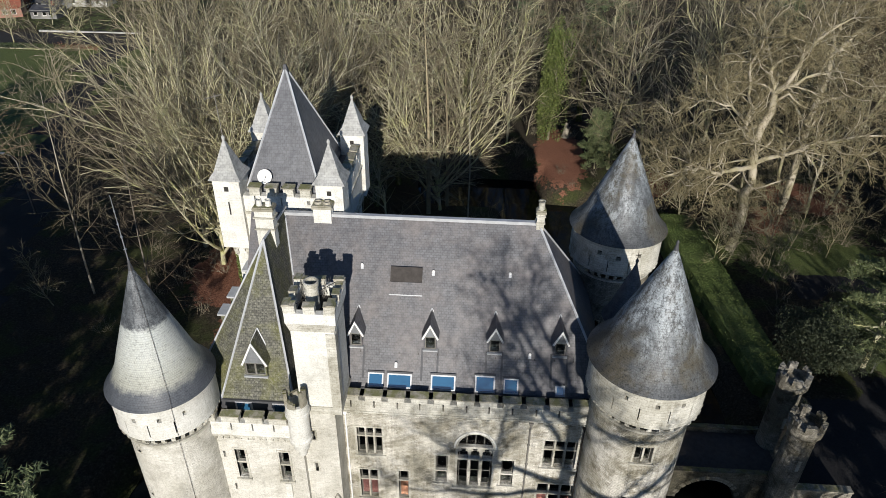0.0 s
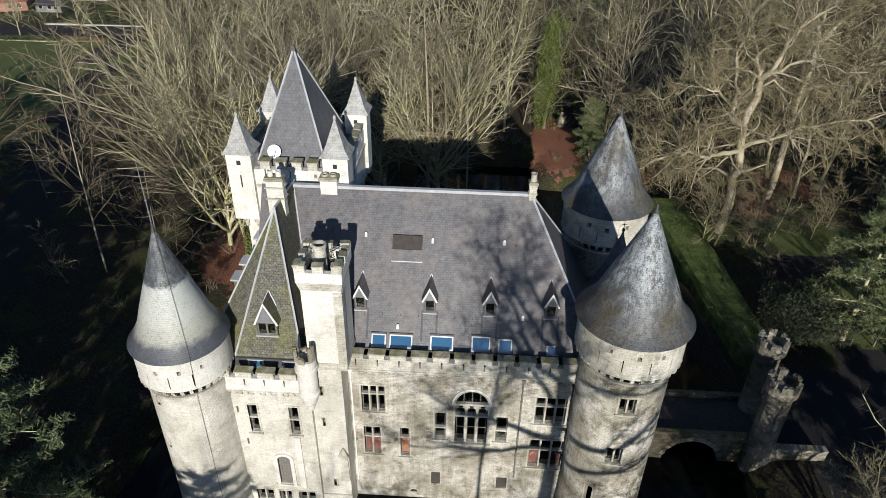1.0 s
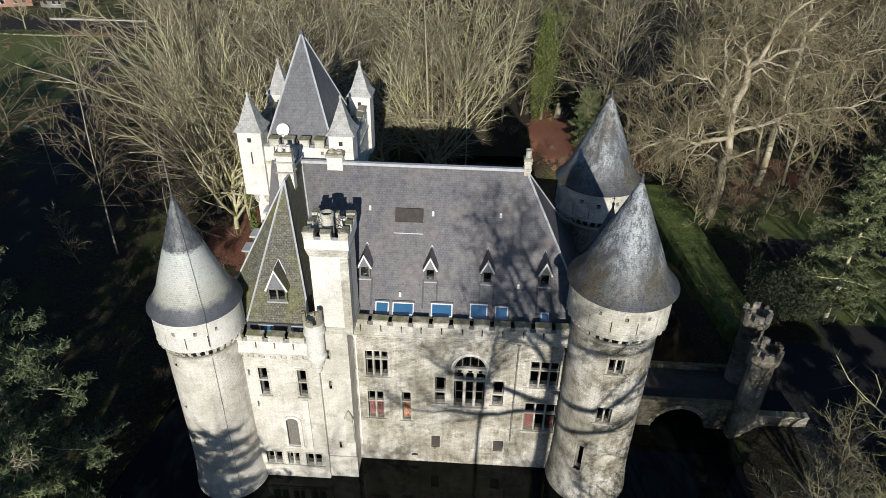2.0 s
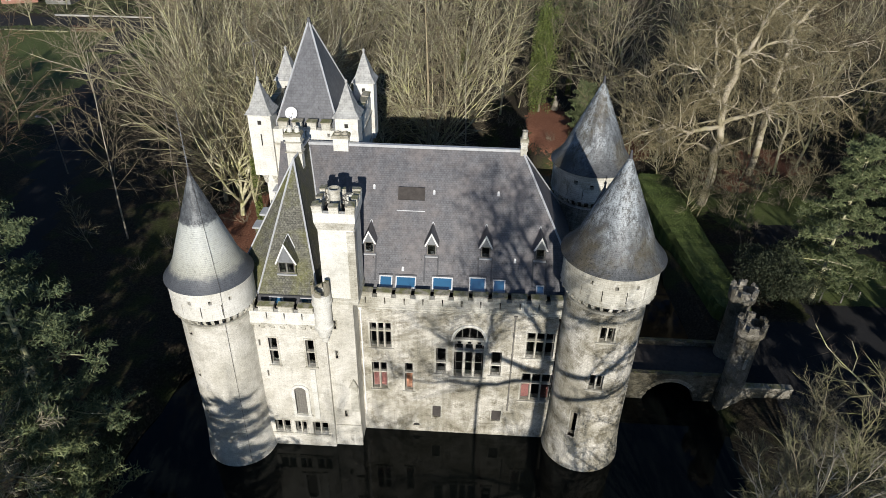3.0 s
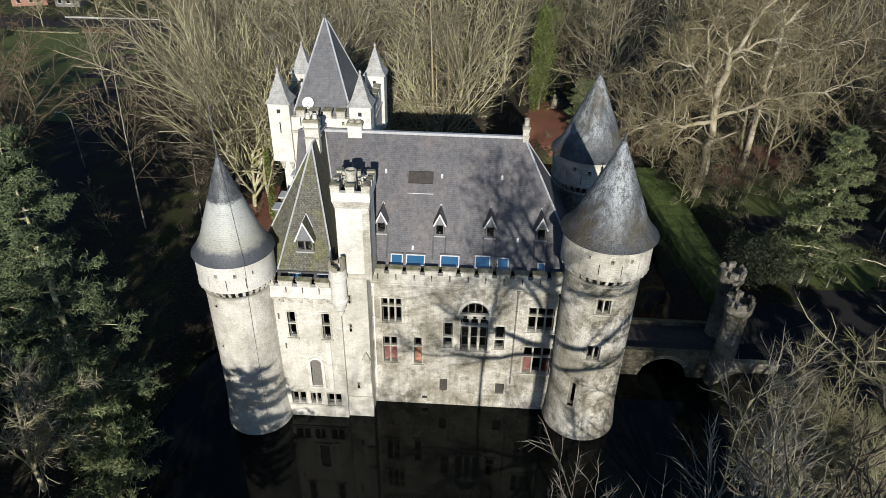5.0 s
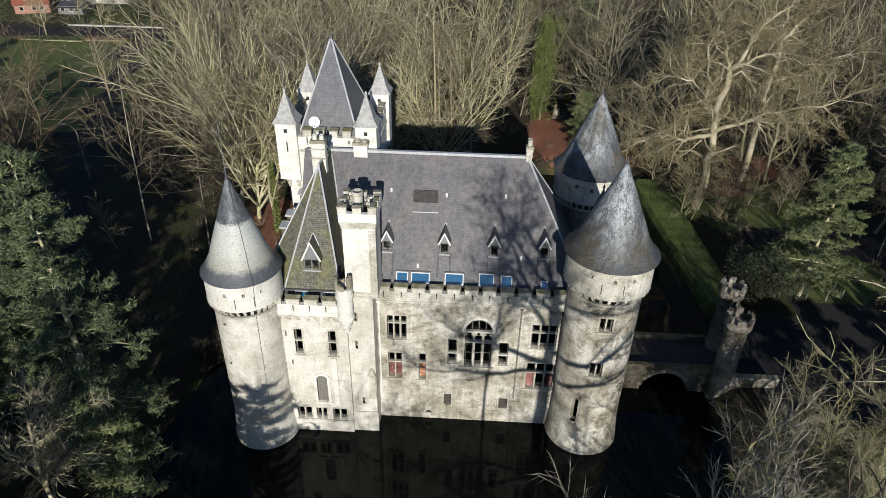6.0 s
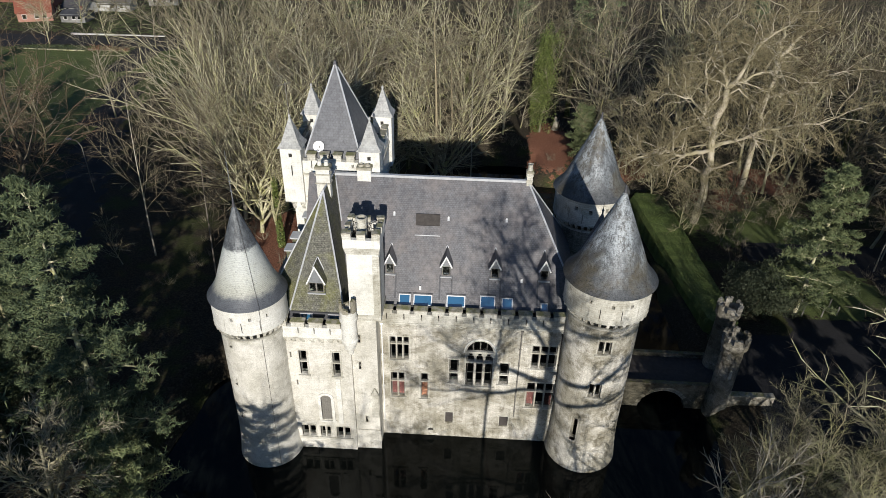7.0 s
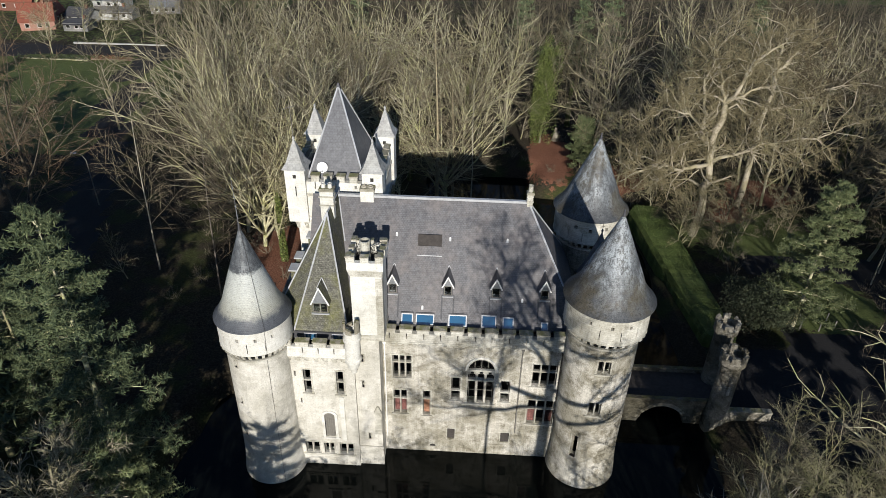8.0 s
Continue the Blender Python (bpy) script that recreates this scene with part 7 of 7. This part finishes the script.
def undergrowth():
    """Bare scrub on the wood's floor, past counting."""
    r = random.Random(77)
    paths = []
    spots = []
    for k in range(1500):
        x, y = r.uniform(-62, 75), r.uniform(20, 108)
        if moat_edge(x, y) < 0.8 or (-24 < x < 13 and y < 27) or (22 < x < 32 and y < 50) or (36 < x < 50 and y < 30) or (x < -40 and y < 60):
            continue
        if 9 < x < 16 and 60 < y < 71 and r.random() < 0.9:
            continue
        spots.append((x, y))
    for x, y in spots[:640]:
        z = ground_height(x, y)
        h = r.uniform(1.0, 3.2)
        for i in range(16):
            d = Vector((r.gauss(0, 0.55), r.gauss(0, 0.55), 1)).normalized()
            a = Vector((x + r.gauss(0, 0.3), y + r.gauss(0, 0.3), z - 0.1))
            b = a + d * h * r.uniform(0.5, 1.1)
            paths.append(([a, b], [0.022, 0.009], 3))
            for j in range(2):
                s = a.lerp(b, r.uniform(0.4, 0.9))
                paths.append(([s, s + turned(d, 0.7, r) * h * 0.35], [0.012, 0.006], 3))
    me = tubes("undergrowth", paths, TWIG)
    tagged(new("undergrowth", me), "bare brown scrub on the woodland floor", "undergrowth", "", "stuff")


undergrowth()
for x, y, s in ((30.2, 38.4, 0.5), (33.8, 38.2, 0.52), (38.0, 47.0, 0.55), (28.5, 37.0, 0.34), (33.5, 35.5, 0.3), (36.5, 38.5, 0.36), (30.5, 44.0, 0.4), (43.0, 40.5, 0.36), (39.0, 42.0, 0.4), (26.5, 48.0, 0.4), (46.5, 44.0, 0.4), (34.0, 47.5, 0.45)):
    tree("bare_tree", KINDS[3][0], stand(x, y, s), "low bare thicket tree with ochre twigs", "tree", "thicket under the plane trees")
for x, y in ((7.5, 74.5), (21.0, 68.5), (24.5, 57.5), (29.0, 54.5), (-12.0, 44.0), (-16.0, 41.0), (-18.5, 46.0)):
    tree("bare_tree", KINDS[2][0], stand(x, y, tr_rng.uniform(0.4, 0.6)), "young bare tree at the wood's edge", "tree", "bare woodland trees")

for x, y, s in ((-44.0, 60.0, 1.0), (-49.0, 73.0, 1.0), (-57.0, 89.0, 1.0)):
    tree("bare_tree", KINDS[1][0], stand(x, y, s), KINDS[1][2], "tree", "bare woodland trees")
for x, y, s in ((21.5, 106, 0.72), (29, 113, 0.75), (60, 108, 0.75), (9, 112, 0.7), (-30, 118, 0.7)):
    tree("pine", PD, stand(x, y, s), "dark green pine among the bare wood", names=nn)

# Unseen pines, added to darken the wood at the right.
for x, y, s in ((64, 2, 1.1), (71, 8, 1.1), (60, -9, 1.05), (76, -4, 1.1)):
    tree("pine", PD, stand(x, y, s), "tall dark pine out of view, added for shade", names=nn)
# unseen trees south of the moat, added to shade water, west bank and tower
for x, y, s in ((-52, -24, 1.0), (-46, -30, 1.0), (-60, -34, 1.05), (-38, -30, 0.7), (-66, -18, 1.0), (-32, -39, 0.78), (-26.5, -44, 1.05), (-41, -20, 0.62), (-90, 2, 1.0), (-84, 14, 0.95), (-100, 16, 1.0), (-76, 8, 0.95), (-108, 34, 1.0), (-74, -30, 1.0), (-57, -10, 0.95), (-48, -13, 0.75), (-66, -4, 0.9), (-78, -12, 1.0), (-52, -38, 1.0), (-42, -42, 1.0), (-15.2, -40, 0.60), (-18.0, -42, 0.62), (-43.5, -5, 0.85), (-46.5, 3, 0.72), (-53, 7, 0.75), (-59, 2, 0.8), (-51, -4, 0.85), (-64, 8, 0.8)):
    tree("pine", PD, stand(x, y, max(s, 0.85), s), "large blue-green pine on the moat bank", names=nn)
# Yews placed out of view, added only to shade the drive.
for x, y, s in ((37, -9, 0.8), (41, -12, 0.85), (45.5, -8, 0.8), (50, -12, 0.95), (35, -15, 0.9)):
    tree("yew", PC, stand(x, y, s), "dense yellow-green young conifer", names=nn)
# Bare trees out of view, added to dapple bridge and banks with shade.
for x, y, k, s in ((18.0, -25.5, 2, 0.72), (23.0, -28.0, 3, 0.8), (24, -40, 2, 0.7), (34, -36, 0, 0.6), (44, -30, 3, 0.65), (16, -52, 1, 1.0), (0, -58, 2, 0.95), (54, -22, 0, 0.6), (-10, -66, 0, 1.0), (60, -8, 1, 1.0)):
    tree("bare_tree", KINDS[k][0], stand(x, y, s), KINDS[k][2], "tree", "bare woodland trees")
tree("bare_tree", KINDS[2][0], stand(-70.0, 72.0, 0.8), "lone bare tree at the edge of the field", "tree", "bare woodland trees")
for x, y, s in ((-46, 24, 0.4),):
    tree("bare_tree", KINDS[5][0], stand(x, y, s), "young bare tree in deep shade", "tree", "bare woodland trees")


for x, y, k, s in ((-72, 34, 2, 0.8), (-78, 42, 3, 0.85), (-70, 47, 5, 0.8), (-82, 52, 2, 0.8), (-76, 58, 3, 0.7), (-88, 60, 5, 0.8), (-86, 36, 2, 0.9), (-95, 50, 3, 0.85), (-84, 122, 2, 0.7), (-97, 124, 3, 0.6), (-112, 122, 2, 0.65), (-121, 137, 3, 0.5), (-113, 140, 2, 0.6), (-109, 152, 5, 0.7), (-96, 140, 3, 0.6), (-93, 152, 2, 0.7), (-124, 162, 0, 0.6), (-136, 156, 2, 0.7), (-85, 136, 5, 0.6), (-90, 165, 3, 0.7)):
    tree("bare_tree", KINDS[k][0], stand(x, y, s), KINDS[k][2], "tree", "bare trees round the field")


# ---- houses, road and small things ----
def house(x, y, w, d, h, roof_h, turn, wall_mat, roof_mat, label):
    t = new("house")
    t.matrix_basis = Matrix.Translation((x, y, ground_height(x, y) - 0.1)) @ Matrix.Rotation(radians(turn), 4, "Z")
    tagged(t, label, "house", "village houses")

    def add(name, geo, material, parent=None):
        me = geo.mesh(name)
        me.materials.append(material)
        ob = new(name, me)
        ob.parent = parent or t
        return ob

    g = Geo()
    wins = [(-w * 0.3, 0.9), (w * 0.05, 0.9), (w * 0.28, 0.9)]
    g.grid_wall([-w / 2, w / 2], [0, h], [(a - 0.6, a + 0.6, b, b + 1.3) for a, b in wins], 0.3, lambda u, z, dd: (u, -d / 2 + dd, z))
    add("wall", g, wall_mat)
    add("wall", Geo().box(-w / 2, w / 2, d / 2 - 0.3, d / 2, 0, h), wall_mat)
    for s in (-1, 1):
        a = s * w / 2
        e = Geo()
        pts = [(-d / 2 + 0.3, 0), (d / 2 - 0.3, 0), (d / 2 - 0.3, h), (0, h + roof_h - 0.35), (-d / 2 + 0.3, h)]
        e.face([(a, p[0], p[1]) for p in pts])
        e.face([(a - s * 0.3, p[0], p[1]) for p in pts][::-1])
        add("gable", e, wall_mat)
    r = Geo()
    for s in (-1, 1):
        q = [(-w / 2 - 0.3, s * (d / 2 + 0.4), h - 0.25), (w / 2 + 0.3, s * (d / 2 + 0.4), h - 0.25), (w / 2 + 0.3, 0, h + roof_h), (-w / 2 - 0.3, 0, h + roof_h)]
        r.face(q if s < 0 else q[::-1])
        r.face([(p[0], p[1], p[2] - 0.15) for p in q][::-1])
    rf = add("roof", r, roof_mat)
    c = add("chimney", Geo().box(w * 0.2, w * 0.2 + 0.7, -0.4, 0.4, h + roof_h - 1.2, h + roof_h + 0.9), BRICK_RED, rf)
    for a, b in wins:
        fr = Geo()
        for k in ((a - 0.6, a - 0.5, b, b + 1.3), (a + 0.5, a + 0.6, b, b + 1.3), (a - 0.5, a + 0.5, b, b + 0.1), (a - 0.5, a + 0.5, b + 1.2, b + 1.3)):
            fr.box(k[0], k[1], -d / 2 + 0.08, -d / 2 + 0.16, k[2], k[3])
        wd = add("window", fr, PAINT)
        add("pane", Geo().box(a - 0.5, a + 0.5, -d / 2 + 0.11, -d / 2 + 0.13, b + 0.1, b + 1.2), GLASS, wd)


house(-131, 149, 9.0, 8, 2.9, 4.2, 24, PINK_BRICK, ROOF_TILE, "pinkish brick house with orange tile roof")
house(-131.5, 156, 7.0, 6, 3.2, 4.6, 100, BRICK_RED, ROOF_TILE, "red brick rear house with tile roof")
house(-122.5, 158, 8, 6, 2.3, 1.9, -8, OLD_PAINT, DARK_LEAD, "low white-walled annex with dark roof")
house(-118.5, 148.5, 7, 6, 2.3, 0.9, 2, GREY_WALL, DARK_LEAD, "low dark-roofed shed with pale front")
house(-114.5, 163, 12, 6, 2.4, 1.2, 3, OLD_PAINT, GREY_WOOD, "long low beige outbuilding")
house(-103, 174, 9, 7, 2.6, 2.2, 12, GREY_WALL, ZINC, "low grey-roofed building between trees")
house(-123, 178, 10, 7, 2.8, 2.4, -4, OLD_PAINT, ZINC, "long pale-roofed barn behind the houses")
house(-150, 172, 12, 9, 3.2, 4.4, 0, BRICK_RED, ROOF_TILE, "red brick house with tile roof")
kb = thing("garden_wall", (-100, 132.5, 2), "low pale concrete wall along the village street", "wall")
part("wall", Geo().box(-112, -86, 132.4, 132.8, 1.4, 2.9), OLD_PAINT, kb)
part("coping", Geo().box(-112, -86, 132.3, 132.9, 2.9, 3.0), OLD_PAINT, kb)
def field_hedge(x0, x1, y, mat_, seed, label):
    r = random.Random(seed)
    pts = [(r.uniform(x0, x1), y + r.gauss(0, 0.45), 2.0 + abs(r.gauss(0, 0.75))) for _ in range(int((x1 - x0) * 130))]
    core = Geo().box(x0, x1, y - 0.35, y + 0.35, 1.4, 2.9)
    t = thing("field_hedge", ((x0 + x1) / 2, y, 2), label, "hedge")
    part("stems", core, BARK, t)
    part("leaves", leafy("leaves", pts, 0.2, mat_, seed), mat_, t)


field_hedge(-118, -100, 117.0, HOLLY_LEAVES, 81, "low dark clipped hedge beside the field")
field_hedge(-99.5, -89, 118.0, RED_LEAVES, 82, "low hedge with withered russet leaves")

stump = new("tree_stump", tubes("tree_stump", [([Vector((0, 0, -0.3)), Vector((0.05, 0, 0.5)), Vector((0.1, 0.05, 1.5)), Vector((0.0, 0.1, 2.4))], [0.75, 0.55, 0.45, 0.2], 9), ([Vector((0.2, 0, 0.9)), Vector((0.75, 0, 1.8))], [0.22, 0.1], 7)], BIRCH_BARK))
stump.matrix_basis = Matrix.Translation((14.0, 74.3, ground_height(14.0, 74.3)))
tagged(stump, "pale broken tree stump among fallen leaves", "stump")
lamp = thing("street_lamp", (-59.6, 43.2, ground_height(-59.6, 43.2)), "tall grey street lamp with curved arm in shade", "street lamp")
lz = ground_height(-59.6, 43.2)
part("pole", Geo().tube([(-59.6, 43.2, lz - 0.2), (-59.7, 43.3, lz + 7.5), (-60.2, 43.4, lz + 8.3), (-61.2, 43.5, lz + 8.6)], [0.1, 0.07, 0.05, 0.05], 8), GREY_WOOD, lamp)
part("lamp_head", Geo().box(-61.9, -61.1, 43.35, 43.65, lz + 8.5, lz + 8.68), PAINT, lamp)
for x, y, k in ((42.4, 23.5, 0), (42.5, 21.5, 0), (42.7, 19.9, 0), (40.7, 19.4, 0), (38.4, 19.4, 0)):
    z = ground_height(x, y)
    ob = new("fence_post", shared(Geo().tapered((0, 0), (0.07, 0.07), (0.06, 0.06), -0.3, 1.15).tapered((0, 0), (0.06, 0.06), (0.01, 0.01), 1.15, 1.25), GREY_WOOD, "fence_post"))
    ob.matrix_basis = Matrix.Translation((x, y, z))
    tagged(ob, "short pale wooden post on the lawn", "post", "posts on the round lawn")
sg = thing("notice_board", (39.1, 21.6, ground_height(39.1, 21.6)), "small white notice board on the lawn", "sign")
z = ground_height(39.1, 21.6)
part("panel", Geo().box(38.8, 39.4, 21.5, 21.9, z + 0.5, z + 0.58), PAINT, sg)
for x in (38.86, 39.3):
    part("leg", Geo().box(x, x + 0.05, 21.65, 21.7, z - 0.2, z + 0.5), GREY_WOOD, sg)
